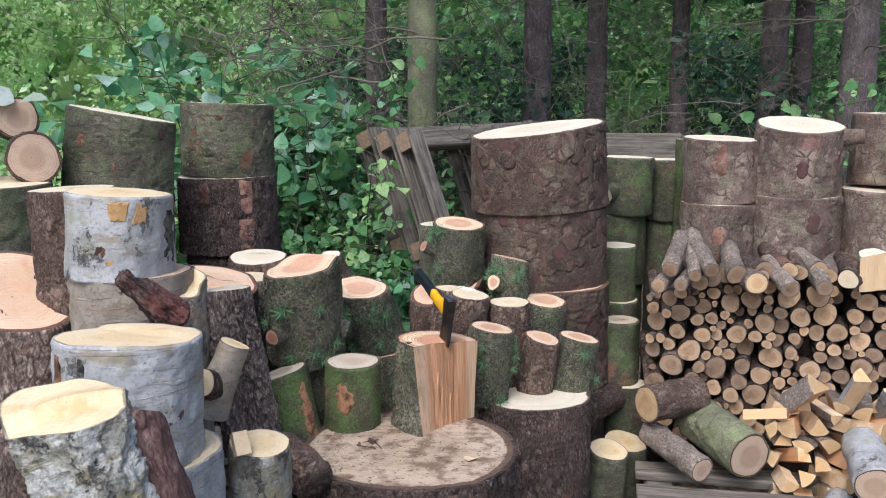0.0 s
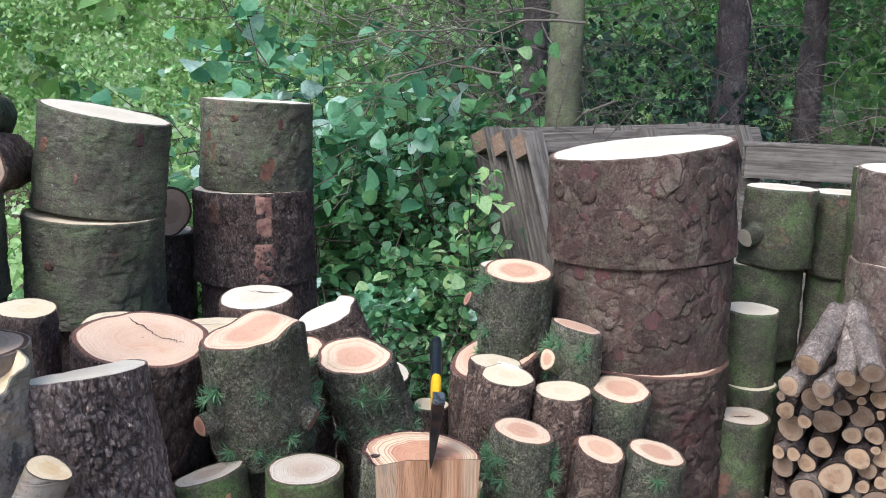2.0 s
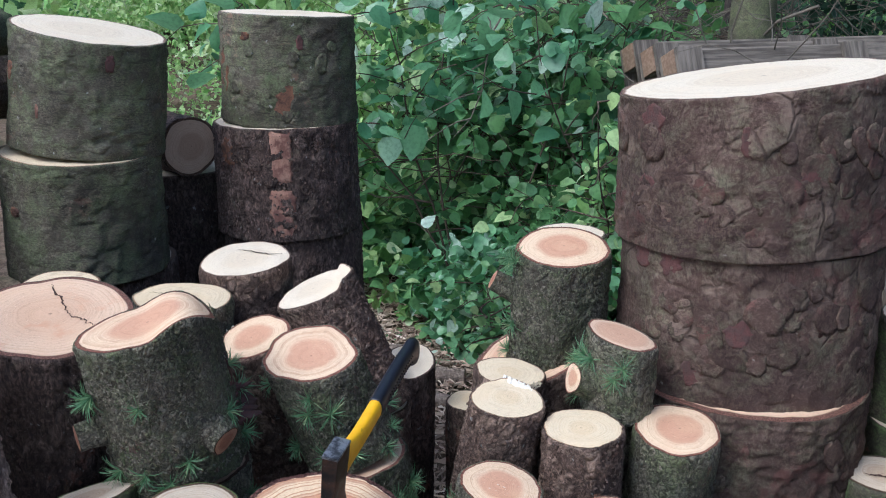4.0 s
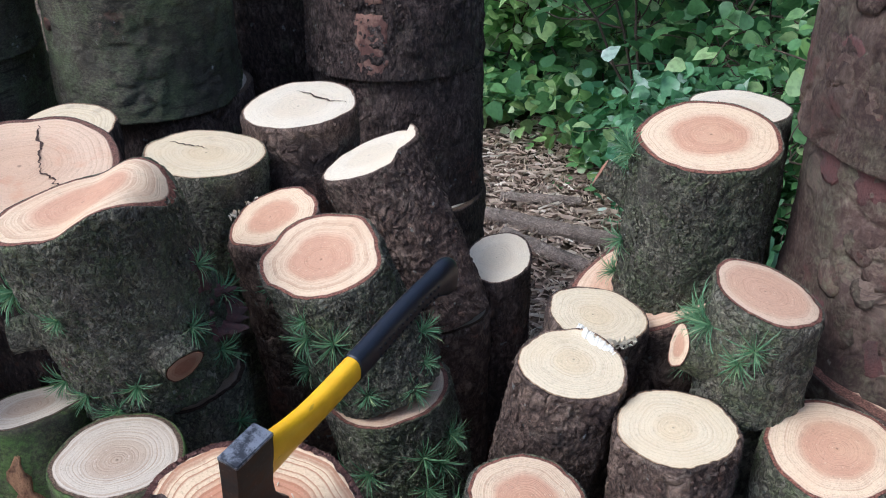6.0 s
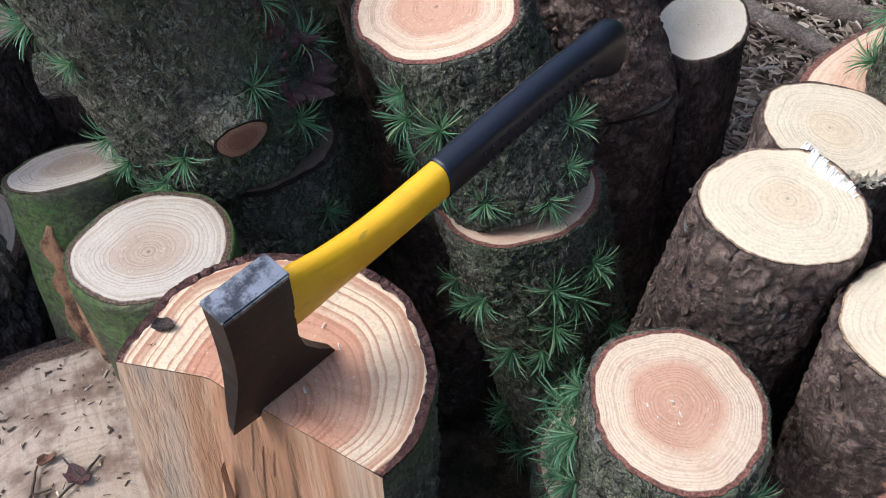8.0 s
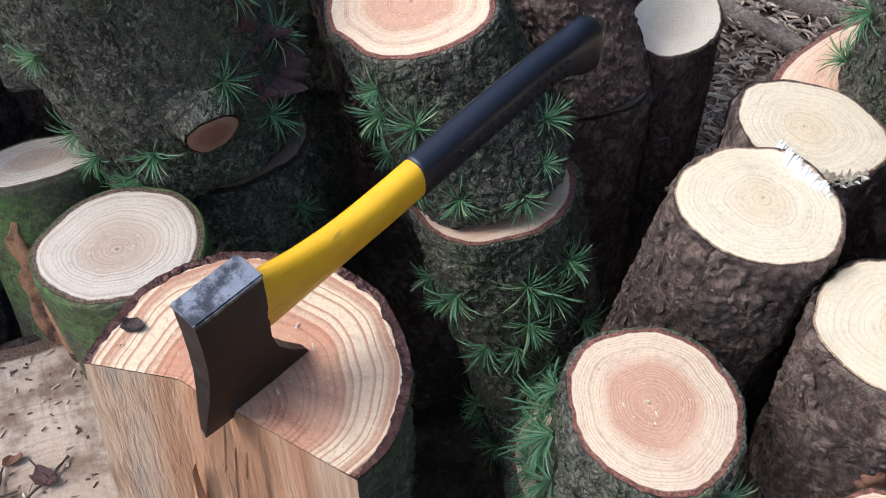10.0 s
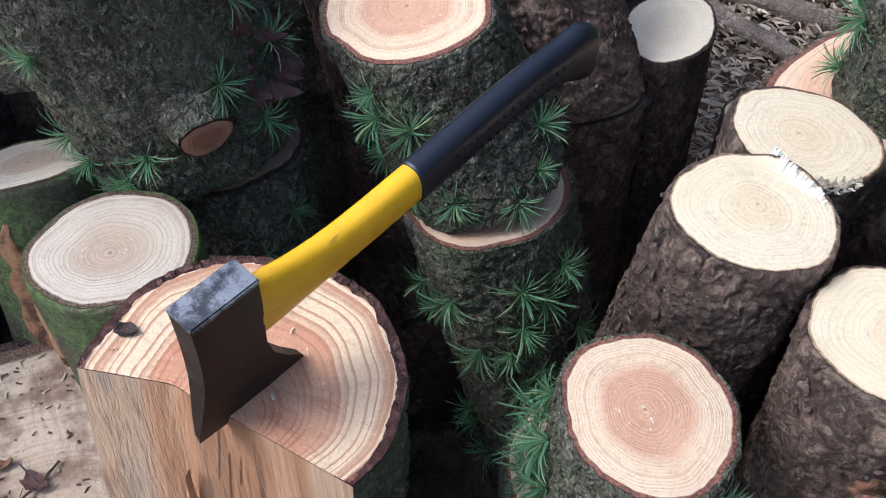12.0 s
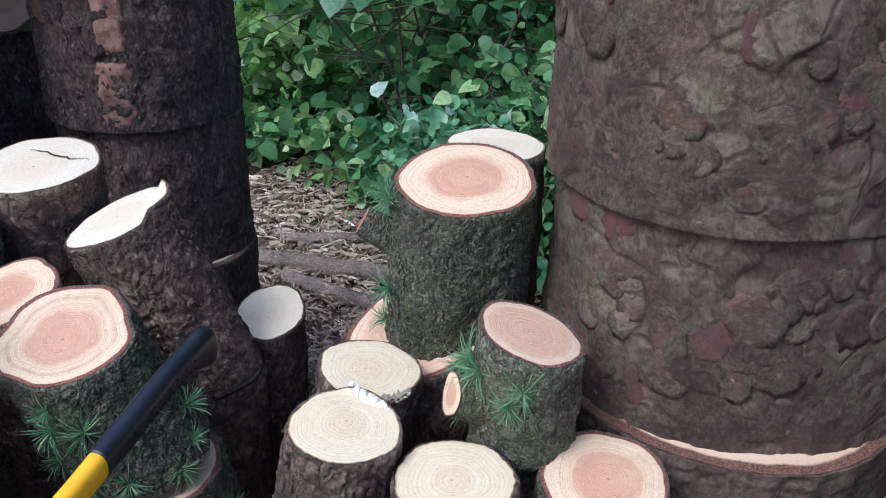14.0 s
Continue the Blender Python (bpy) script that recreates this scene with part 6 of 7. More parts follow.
kindling()
lying("birch log with white bark lying on the split wood", (1.34, 2.58, 0.32), (-0.2, -0.95, -0.1), 0.062, 0.28, "birch", "brownend", 131)
lying("small birch log lying in front of the split wood", (1.20, 2.52, 0.20), (-0.4, -0.9, 0.0), 0.045, 0.24, "birch", "stick", 132)
stick((1.42, 3.14, 0.835), (-0.7, -0.7, 0.0), 0.034, 951, length=0.3, face="pale", label="grey lying pole with a pale end on the woodpile")
log("pale split block standing on the woodpile", (1.50, 3.15, 0.925), 0.050, 0.13, axis=(-0.05, -0.05, 1), normal=(-0.15, -0.2, 0.95), bark="pole", face="white", seed=136, fine=0.8, split=(4.9, 0.012), lump=0.1, split_mat=SPLIT_PALE, name="split_log")
lying("yellow-ended billet on top of the woodpile", (1.09, 3.06, 0.832), (-0.1, -0.99, 0.1), 0.040, 0.2, "pole", "wedge", 137)


# ---- pallets ----
def board(parent, name, size, at, material, turn=(0, 0, 0), seed=0, label=""):
    rng = random.Random(seed)
    bm = bmesh.new()
    bmesh.ops.create_cube(bm, size=1.0)
    bmesh.ops.scale(bm, vec=size, verts=bm.verts)
    bmesh.ops.bevel(bm, geom=list(bm.edges), offset=min(size) * 0.1, segments=1, affect="EDGES")
    for v in bm.verts:
        v.co += Vector((rng.uniform(-1, 1), rng.uniform(-1, 1), rng.uniform(-1, 1))) * 0.0015
    ob = part(name, bm, material, parent, label)
    ob.matrix_basis = pose(*at, *turn)
    return ob


def pallet(label, corner, along, up, width, height, seed):
    """A pallet leaning on its side: corner is its upper corner, three bearers run along, boards run down both faces."""
    u = unit(along)
    w = unit(up)
    n = w.cross(u)
    m = Matrix((u, n, w)).transposed().to_4x4()
    thing = new("wooden_pallet")
    thing.matrix_world = Matrix.Translation(Vector(corner)) @ m
    tagged(thing, label, "pallet", "pallets behind the stack")
    for i in range(3):
        z = -0.05 - i * (height - 0.1) / 2
        board(thing, "bearer", (width + (0.12 if i == 0 else 0), 0.085, 0.10), (width / 2 + (0.06 if i == 0 else 0), 0.06, z), PALLET, seed=seed + i)
        board(thing, "bearer_end", (0.012, 0.083, 0.093), (-0.007, 0.06, z), PALLET_END, seed=seed + 20 + i, label="orange-brown sawn end grain")
    for i in range(3):
        x = 0.04 + i * (width - 0.08) / 2
        for side, y in ((0, 0.005), (1, 0.115)):
            b = board(thing, "deck_board", (height, 0.02, 0.10), (x, y, -height / 2), PALLET, (0, 90, 0), seed + 40 + i * 2 + side)
    return thing


pallet("grey weathered wooden pallet leaning behind the tall stack", (-0.30, 4.70, 1.30), (0.62, 0.78, 0.02), (-0.30, 0.24, 0.9), 1.45, 1.36, 1)
pallet("grey weathered wooden pallet leaning behind another", (-0.55, 4.92, 1.30), (0.62, 0.78, 0.02), (-0.30, 0.24, 0.9), 1.45, 1.36, 2)
pallet("grey weathered wooden pallet between two others", (-0.425, 4.81, 1.30), (0.62, 0.78, 0.02), (-0.30, 0.24, 0.9), 1.45, 1.36, 9)
crate = new("wooden_pallet")
tagged(crate, "grey pallet on edge by the wood with a wide side board", "pallet", "pallets behind the stack")
crate.matrix_world = pose(0.92, 5.45, 0)
board(crate, "side_board", (0.62, 0.022, 0.15), (0, 0, 1.155), PALLET, seed=81)
board(crate, "top_board", (0.64, 0.10, 0.018), (0, 0.05, 1.242), PALLET, seed=82)
board(crate, "side_board", (0.62, 0.022, 0.10), (0, 0.02, 0.80), PALLET, seed=83)
for i, x in enumerate((-0.28, 0.0, 0.28)):
    board(crate, "post", (0.09, 0.09, 1.24), (x, 0.075, 0.61), PALLET, seed=84 + i)
rail = new("pallet_plank")
tagged(rail, "grey weathered plank of a low pallet on the ground", "plank")
rail.matrix_world = pose(0.98, 2.56, 0.09, 0, 0, -6)
board(rail, "board", (0.90, 0.10, 0.03), (0.12, 0.0, 0.10), PALLET, seed=70)
board(rail, "board", (0.90, 0.10, 0.03), (0.12, 0.17, 0.10), PALLET, seed=71)
board(rail, "board", (0.90, 0.10, 0.03), (0.12, 0.36, 0.10), PALLET, seed=72)
board(rail, "block", (0.10, 0.5, 0.20), (-0.25, 0.2, -0.015), PALLET, seed=73)
board(rail, "block", (0.10, 0.5, 0.20), (0.45, 0.2, -0.015), PALLET, seed=74)


# ---- the axe ----
def steel_material():
    k = Nodes("dark_steel")
    u = k.coords()
    n = k.noise(u, 35, 5, 0.65)
    f = k.noise(u, 220, 4, 0.6)
    c = k.mix(k.ramp(n, 0.4, 0.7), (0.014, 0.012, 0.012), (0.060, 0.030, 0.018))
    c = k.mix(k.ramp(f, 0.6, 0.75, 0, 0.5), c, (0.12, 0.10, 0.09))
    return k.done(c, k.ramp(n, 0.3, 0.7, 0.42, 0.62), f, 0.15, 0.001, 0.5, 0.55)


def worn_steel():
    k = Nodes("worn_steel")
    u = k.coords()
    n = k.noise(u, 60, 6, 0.7)
    f = k.noise(u, 300, 4, 0.6)
    c = k.mix(k.ramp(n, 0.4, 0.62), (0.05, 0.052, 0.058), (0.27, 0.275, 0.285))
    c = k.mix(k.ramp(f, 0.6, 0.72, 0, 0.7), c, (0.05, 0.045, 0.045))
    return k.done(c, k.ramp(n, 0.3, 0.7, 0.55, 0.38), k.math("ADD", n, f), 0.3, 0.001, 0.5, 0.7)


def yellow_material():
    k = Nodes("yellow_fibreglass")
    u = k.coords()
    n = k.noise(u, 28, 4, 0.6)
    s = k.noise(k.coords((0.3, 1, 1)), 120, 3, 0.6)
    c = k.mix(k.ramp(n, 0.4, 0.7), (0.86, 0.47, 0.004), (0.78, 0.40, 0.003))
    c = k.mix(k.ramp(s, 0.66, 0.74, 0, 0.45), c, (0.25, 0.16, 0.04))
    return k.done(c, k.ramp(n, 0.3, 0.7, 0.30, 0.45), s, 0.05, 0.001, 0.5)


def axe():
    thing = new("hatchet")
    tagged(thing, "hatchet with dark steel head and yellow handle stuck in a log", "axe")
    edge, poll = Vector((0.064, 2.497, 0.752)), Vector((0.082, 2.491, 0.889))
    z = (poll - edge).normalized()
    h = Vector((-0.345, 0.935, 0.03))
    x = (h - z * h.dot(z)).normalized()
    y = z.cross(x)
    m = Matrix((x, y, z)).transposed().to_4x4()
    thing.matrix_world = Matrix.Translation(edge) @ m
    H = (poll - edge).length
    # head: stations from the edge to the poll: height, toe, heel, half thickness
    st = [(0.0, -0.046, 0.0505, 0.0006), (0.012, -0.0455, 0.0470, 0.0030), (0.030, -0.0415, 0.0350, 0.0058), (0.050, -0.0360, 0.0240, 0.0080), (0.070, -0.0315, 0.0205, 0.0098),
          (0.090, -0.0290, 0.0215, 0.0112), (0.112, -0.0275, 0.0235, 0.0120), (H - 0.003, -0.0268, 0.0245, 0.0122)]
    N = 11
    vs, fs = [], []
    for zz, a, b, t in st:
        loop = []
        for i in range(N):
            f = i / (N - 1)
            px = a + (b - a) * f
            bulge = 1.0 - 0.10 * abs(2 * f - 1) ** 4
            dz = 0.004 * (2 * f - 1) ** 2 if zz < 0.02 else 0.0
            loop.append((px, t * bulge, zz + dz * (1 - zz / 0.02) if zz < 0.02 else zz))
        for i in range(N - 1, -1, -1):
            p = loop[i]
            loop.append((p[0], -p[1], p[2]))
        vs += loop
    P = 2 * N
    for j in range(len(st) - 1):
        fs += [(j * P + i, j * P + (i + 1) % P, (j + 1) * P + (i + 1) % P, (j + 1) * P + i) for i in range(P)]
    fs.append(tuple(range(P - 1, -1, -1)))
    fs.append(tuple((len(st) - 1) * P + i for i in range(P)))
    head = link_mesh("head", vs, fs, steel_material(), thing, "dark blackened steel head with rusty cheeks", smooth=False)
    bm = bmesh.new()
    bmesh.ops.create_cube(bm, size=1.0)
    bmesh.ops.scale(bm, vec=(0.0520, 0.0252, 0.005), verts=bm.verts)
    bmesh.ops.bevel(bm, geom=list(bm.edges), offset=0.0012, segments=2, affect="EDGES")
    cap = part("poll", bm, worn_steel(), thing, "worn grey hammer face")
    cap.matrix_basis = pose(-0.0012, 0, H - 0.0012)

    # handle: stations along x: place, centre height, half height, half thickness
    def loft(name, rows, material, label, caps=True):
        S = 28
        vv, ff = [], []
        for px, cz, hh, ht in rows:
            for i in range(S):
                a = 6.283185 * i / S
                ca, sa = math.cos(a), math.sin(a)
                vv.append((px, math.copysign(abs(ca) ** 0.75, ca) * ht, cz + math.copysign(abs(sa) ** 0.85, sa) * hh))
        for j in range(len(rows) - 1):
            ff += [(j * S + i, (j + 1) * S + i, (j + 1) * S + (i + 1) % S, j * S + (i + 1) % S) for i in range(S)]
        ff.append(tuple(range(S)))
        ff.append(tuple((len(rows) - 1) * S + i for i in range(S - 1, -1, -1)))
        return link_mesh(name, vv, ff, material, thing, label)

    def smooth_rows(keys, count):
        out = []
        for k in range(count):
            f = k / (count - 1) * (len(keys) - 1)
            i = min(int(f), len(keys) - 2)
            t = f - i
            p0, p1, p2, p3 = keys[max(i - 1, 0)], keys[i], keys[i + 1], keys[min(i + 2, len(keys) - 1)]
            out.append(tuple(0.5 * (2 * b + (c - a) * t + (2 * a - 5 * b + 4 * c - d) * t * t + (3 * b - a - 3 * c + d) * t ** 3) for a, b, c, d in zip(p0, p1, p2, p3)))
        return out

    loft("handle", smooth_rows([(0.015, 0.100, 0.0270, 0.0105), (0.035, 0.099, 0.0255, 0.0105), (0.060, 0.097, 0.0215, 0.0105), (0.090, 0.096, 0.0180, 0.0110), (0.125, 0.097, 0.0165, 0.0115), (0.172, 0.100, 0.0165, 0.0115)], 36), yellow_material(), "smooth yellow fibreglass handle")
    black = plain("black_rubber", (0.009, 0.011, 0.017), 0.33, scale=90, vary=0.2, bump=0.08, spec=0.5)
    grip_rows = smooth_rows([(0.168, 0.100, 0.0178, 0.0128), (0.200, 0.102, 0.0180, 0.0130), (0.250, 0.106, 0.0178, 0.0130), (0.300, 0.108, 0.0178, 0.0128), (0.335, 0.106, 0.0195, 0.0130), (0.362, 0.100, 0.0275, 0.0135), (0.376, 0.095, 0.0270, 0.0130), (0.380, 0.093, 0.0200, 0.0100)], 44)
    grip = loft("grip", grip_rows, black, "black rubber grip with rows of dimples")
    bm = bmesh.new()
    for row in (-0.35, 0.35):
        for i in range(15):
            px = 0.205 + i * 0.0088
            g = min(grip_rows, key=lambda q: abs(q[0] - px))
            for side in (-1, 1):
                m2 = pose(px, side * g[3] * 0.985, g[1] + row * g[2] * 0.9)
                bmesh.ops.create_uvsphere(bm, u_segments=6, v_segments=4, radius=0.0019, matrix=m2)
    studs = part("grip_stud", bm, plain("grip_stud", (0.004, 0.004, 0.006), 0.5, scale=90), grip)
    tagged(studs, kind="stuff")


axe()


# ---- plants ----
def leaf_cloud(name, points, sizes, material, parent=None, label="", up=0.5, seed=0, shape="leaf"):
    """Many small folded leaves in one mesh; up: how far they face the sky."""
    rng = np.random.default_rng(seed)
    n = len(points)
    P = np.asarray(points, dtype=np.float64)
    s = np.asarray(sizes)[:, None]
    nz = rng.normal(size=(n, 3)) * (1 - up) + np.array([0, -0.25, 1.0]) * up
    nz /= np.linalg.norm(nz, axis=1)[:, None]
    d = rng.normal(size=(n, 3)) + np.array([0, 0, -0.3])
    d -= nz * np.sum(d * nz, axis=1)[:, None]
    d /= np.linalg.norm(d, axis=1)[:, None]
    e = np.cross(nz, d)
    if shape == "leaf":
        tpl = ((0, 0, 0), (-0.30, 0.42, 0.07), (0, 0.45, 0), (0.30, 0.42, 0.07), (0, 1.0, -0.12))
        tri = ((0, 2, 1), (0, 3, 2), (1, 2, 4), (2, 3, 4))
    elif shape == "broad":
        # rounded blade with a folded midrib and a drip tip
        tpl = ((0, 0, 0), (-0.30, 0.06, 0.03), (-0.44, 0.34, 0.08), (-0.30, 0.68, 0.02), (0, 1.0, -0.16), (0.30, 0.66, 0.03), (0.42, 0.32, 0.08), (0.28, 0.05, 0.03), (0, 0.36, -0.02), (0, 0.68, -0.05))
        tri = ((0, 8, 1), (1, 8, 2), (2, 8, 9), (2, 9, 3), (3, 9, 4), (4, 9, 5), (5, 9, 6), (6, 9, 8), (6, 8, 7), (7, 8, 0))
    else:
        tpl = ((-0.05, 0, 0), (0.05, 0, 0), (0.18, 0.6, 0), (0, 1.0, -0.1), (-0.18, 0.6, 0))
        tri = ((0, 1, 2), (0, 2, 4), (4, 2, 3))
    V = np.stack([P + e * (a * s) + d * (b * s) + nz * (c * s) for a, b, c in tpl], axis=1).reshape(-1, 3)
    k = len(tpl)
    F = (np.arange(n)[:, None, None] * k + np.array(tri)[None]).reshape(-1, 3)
    me = bpy.data.meshes.new(name)
    me.vertices.add(len(V))
    me.vertices.foreach_set("co", V.ravel())
    me.loops.add(len(F) * 3)
    me.loops.foreach_set("vertex_index", F.ravel().astype(np.int32))
    me.polygons.add(len(F))
    me.polygons.foreach_set("loop_start", np.arange(0, len(F) * 3, 3, dtype=np.int32))
    me.update(calc_edges=True)
    me.materials.append(material)
    me.polygons.foreach_set("use_smooth", np.ones(len(F), dtype=bool))
    ob = new(name, me)
    if parent is not None:
        ob.parent = parent
    tagged(ob, label, kind="stuff")
    return ob


def tubes(name, lines, material, parent=None, label="", sides=5):
    """Twigs and stems: each line is a list of (point, radius)."""
    vs, fs = [], []
    for line in lines:
        o = len(vs)
        for i, (p, r) in enumerate(line):
            p = Vector(p)
            q = Vector(line[min(i + 1, len(line) - 1)][0]) - Vector(line[max(i - 1, 0)][0])
            x = q.orthogonal().normalized()
            y = q.cross(x).normalized()
            vs += [p + (x * math.cos(6.283 * k / sides) + y * math.sin(6.283 * k / sides)) * r for k in range(sides)]
        for i in range(len(line) - 1):
            fs += [(o + i * sides + k, o + i * sides + (k + 1) % sides, o + (i + 1) * sides + (k + 1) % sides, o + (i + 1) * sides + k) for k in range(sides)]
    return link_mesh(name, vs, fs, material, parent, label)


def wander(rng, start, way, length, r0, steps=7, wobble=0.18, droop=0.0):
    p, d, line = Vector(start), unit(way), []
    for i in range(steps + 1):
        line.append((p.copy(), r0 * (1 - 0.8 * i / steps) + 0.0008))
        d = (d + Vector((rng.gauss(0, wobble), rng.gauss(0, wobble), rng.gauss(0, wobble) - droop))).normalized()
        p = p + d * (length / steps)
    return line


def shrub(label, x, y, spread, height, count, material, size, seed, stems=7, low=0.1):
    rng = random.Random(seed)
    thing = new("shrub")
    thing.matrix_world = pose(x, y, 0)
    tagged(thing, label, "shrub", "undergrowth at the wood's edge")
    lines, pts, sz = [], [], []
    for _ in range(stems):
        a = rng.uniform(0, 6.283)
        lean = rng.uniform(0.1, 0.7)
        line = wander(rng, (rng.uniform(-0.1, 0.1), rng.uniform(-0.1, 0.1), -0.03), (math.cos(a) * lean * spread, math.sin(a) * lean * spread, height), height * rng.uniform(0.75, 1.1), 0.006, 9, 0.12)
        lines.append(line)
        for k in range(3, 10):
            for _ in range(2):
                sub = wander(rng, line[min(k, 9)][0], (rng.gauss(0, 1), rng.gauss(0, 1), rng.uniform(-0.2, 0.6)), spread * rng.uniform(0.3, 0.7), 0.003, 5, 0.2, 0.05)
                lines.append(sub)
                for q, _r in sub[1:]:
                    for _ in range(max(1, count // (stems * 14 * 5))):
                        pts.append(q + Vector((rng.gauss(0, 0.05), rng.gauss(0, 0.05), rng.gauss(0, 0.04))))
                        sz.append(size * rng.choice((0.45, 0.6, 0.8, 1.0, 1.3)) * rng.uniform(0.85, 1.15))
    keep = [i for i, q in enumerate(pts) if q.z > low]
    for k in range(stems):
        tubes("stem", lines[k * 15:(k + 1) * 15], TWIG, thing)
    leaf_cloud("leaves", [pts[i] for i in keep], [sz[i] for i in keep], material, thing, up=0.45, seed=seed, shape="broad")
    return thing


shrub("leafy green shrub with large leaves beside the stacks", -1.15, 5.45, 0.75, 1.5, 2200, LEAF, 0.085, 1)
shrub("leafy green shrub with broad dull leaves", -0.70, 5.0, 0.55, 1.0, 1500, LEAF, 0.06, 2)
shrub("leafy green shrub against the pallets", -1.5, 6.0, 0.8, 1.7, 1400, LEAF, 0.085, 3)
shrub("tall leafy shrub behind the slim stack", -1.75, 5.2, 0.8, 1.7, 1800, LEAF, 0.08, 4)
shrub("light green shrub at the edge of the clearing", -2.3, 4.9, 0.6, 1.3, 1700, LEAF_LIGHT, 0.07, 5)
shrub("low bramble with dark green leaves", -0.95, 5.0, 0.5, 0.75, 1300, LEAF, 0.052, 6)
shrub("low bramble with dark green leaves", -0.62, 4.55, 0.35, 0.6, 700, LEAF, 0.05, 7)
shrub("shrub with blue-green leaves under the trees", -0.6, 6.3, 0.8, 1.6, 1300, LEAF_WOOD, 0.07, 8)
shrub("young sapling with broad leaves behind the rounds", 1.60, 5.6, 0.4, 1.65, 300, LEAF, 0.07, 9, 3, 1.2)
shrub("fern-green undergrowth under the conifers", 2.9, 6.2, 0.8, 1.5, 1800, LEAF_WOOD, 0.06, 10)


LEAF_BLUE = leaf_material("glossy_leaf", (0.10, 0.27, 0.13), (0.22, 0.45, 0.22), (0.56, 0.70, 0.56), 0.3)
shrub("young sapling with large glossy blue-green leaves", -1.25, 4.75, 0.75, 1.95, 760, LEAF_BLUE, 0.10, 11, 4, 0.9)
shrub("young sapling with large glossy leaves over the shrubs", -0.85, 5.15, 0.7, 1.9, 700, LEAF_BLUE, 0.092, 12, 4, 0.8)
shrub("shrub with large bright green leaves beside the pallets", -0.55, 4.95, 0.45, 1.35, 500, LEAF_LIGHT, 0.06, 13, 4, 0.5)


def region(rng, n, xr, yr, zr, gate=0.0, scale=0.8, seed=0.0):
    """Points in a box, thinned to clumps by a noise."""
    out = []
    tries = 0
    while len(out) < n and tries < n * 12:
        tries += 1
        p = Vector((rng.uniform(*xr), rng.uniform(*yr), rng.uniform(*zr)))
        if noise.noise(Vector((p.x * scale + seed, p.y * scale, p.z * scale * 1.4))) > gate:
            out.append(p)
    return out


def thicket(name, label, n, xr, yr, zr, size, material, seed, gate=0.0, scale=0.8, up=0.4, shape="leaf", category="undergrowth"):
    rng = random.Random(seed)
    pts = region(rng, n, xr, yr, zr, gate, scale, seed * 3.1)
    ob = leaf_cloud(name, pts, [size * rng.uniform(0.5, 1.4) for _ in pts], material, None, label, up, seed, shape)
    return tagged(ob, category=category)


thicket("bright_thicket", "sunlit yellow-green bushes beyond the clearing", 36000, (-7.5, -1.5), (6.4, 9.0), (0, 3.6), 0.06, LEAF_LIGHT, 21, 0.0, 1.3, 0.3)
thicket("ground_herbs", "low green herbs and ivy covering the forest floor", 9000, (-3.2, 0.3), (4.55, 7.2), (0.0, 0.3), 0.07, LEAF, 22, -0.05, 1.6, 0.6, "broad")
thicket("ground_herbs", "low green herbs at the clearing's edge", 5000, (-4.5, -1.3), (4.6, 7.4), (0.0, 0.6), 0.06, LEAF_LIGHT, 23, 0.0, 1.2, 0.5, "broad")
thicket("ground_herbs", "bright green herbs and bramble leaves beside the litter", 3200, (-1.5, 0.1), (4.45, 5.7), (0.0, 0.55), 0.055, LEAF_BLUE, 28, 0.02, 2.2, 0.6, "broad")
# Dark because the leaf colour itself holds the shade.
thicket("dark_undergrowth", "shaded green undergrowth between the conifers", 24000, (-2.0, 9.0), (7.5, 13.0), (0, 2.0), 0.09, LEAF_DEEP, 24, 0.05, 0.7)
thicket("forest_foliage", "dense green foliage deep in the wood", 56000, (-3.0, 13.0), (11.0, 17.0), (1.4, 8.0), 0.13, LEAF_WOOD, 25, 0.0, 0.45)
# Bright glimpses behind the trunks, their light put into the leaf colour.
thicket("far_foliage", "sunlit light green foliage beyond the wood", 9000, (-16.0, 16.0), (18.0, 21.0), (0, 9.0), 0.5, LEAF_LIGHT, 26, -0.25, 0.3)
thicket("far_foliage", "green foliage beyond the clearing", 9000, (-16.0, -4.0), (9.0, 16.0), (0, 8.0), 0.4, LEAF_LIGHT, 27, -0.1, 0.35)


def twig_tangle(label, n, xr, yr, zr, length, material, seed, droop=0.05, way=(0, 0, 0)):
    """Dead twigs that hang and cross under the conifers, far too many to count."""
    rng = random.Random(seed)
    lines = []
    while len(lines) < n:
        p = Vector((rng.uniform(*xr), rng.uniform(*yr), rng.uniform(*zr)))
        if noise.noise(p * 0.9 + Vector((seed, 0, 0))) < rng.uniform(-0.4, 0.25):
            continue
        d = Vector((rng.gauss(0, 1) + way[0], rng.gauss(0, 0.6) + way[1], rng.gauss(0, 0.45) + way[2]))
        stem = wander(rng, p, d, length * rng.uniform(0.5, 1.5), rng.uniform(0.0018, 0.0055), 6, 0.2, droop)
        lines.append(stem)
        for k in range(1, 6):
            if rng.random() < 0.75:
                lines.append(wander(rng, stem[k][0], d + Vector((rng.gauss(0, 1), rng.gauss(0, 0.8), rng.gauss(-0.2, 0.8))), length * rng.uniform(0.12, 0.4), 0.0018, 3, 0.2, droop))
    ob = tubes("dead_twigs", lines, material, None, label, 3)
    return tagged(ob, category="twigs", kind="stuff")


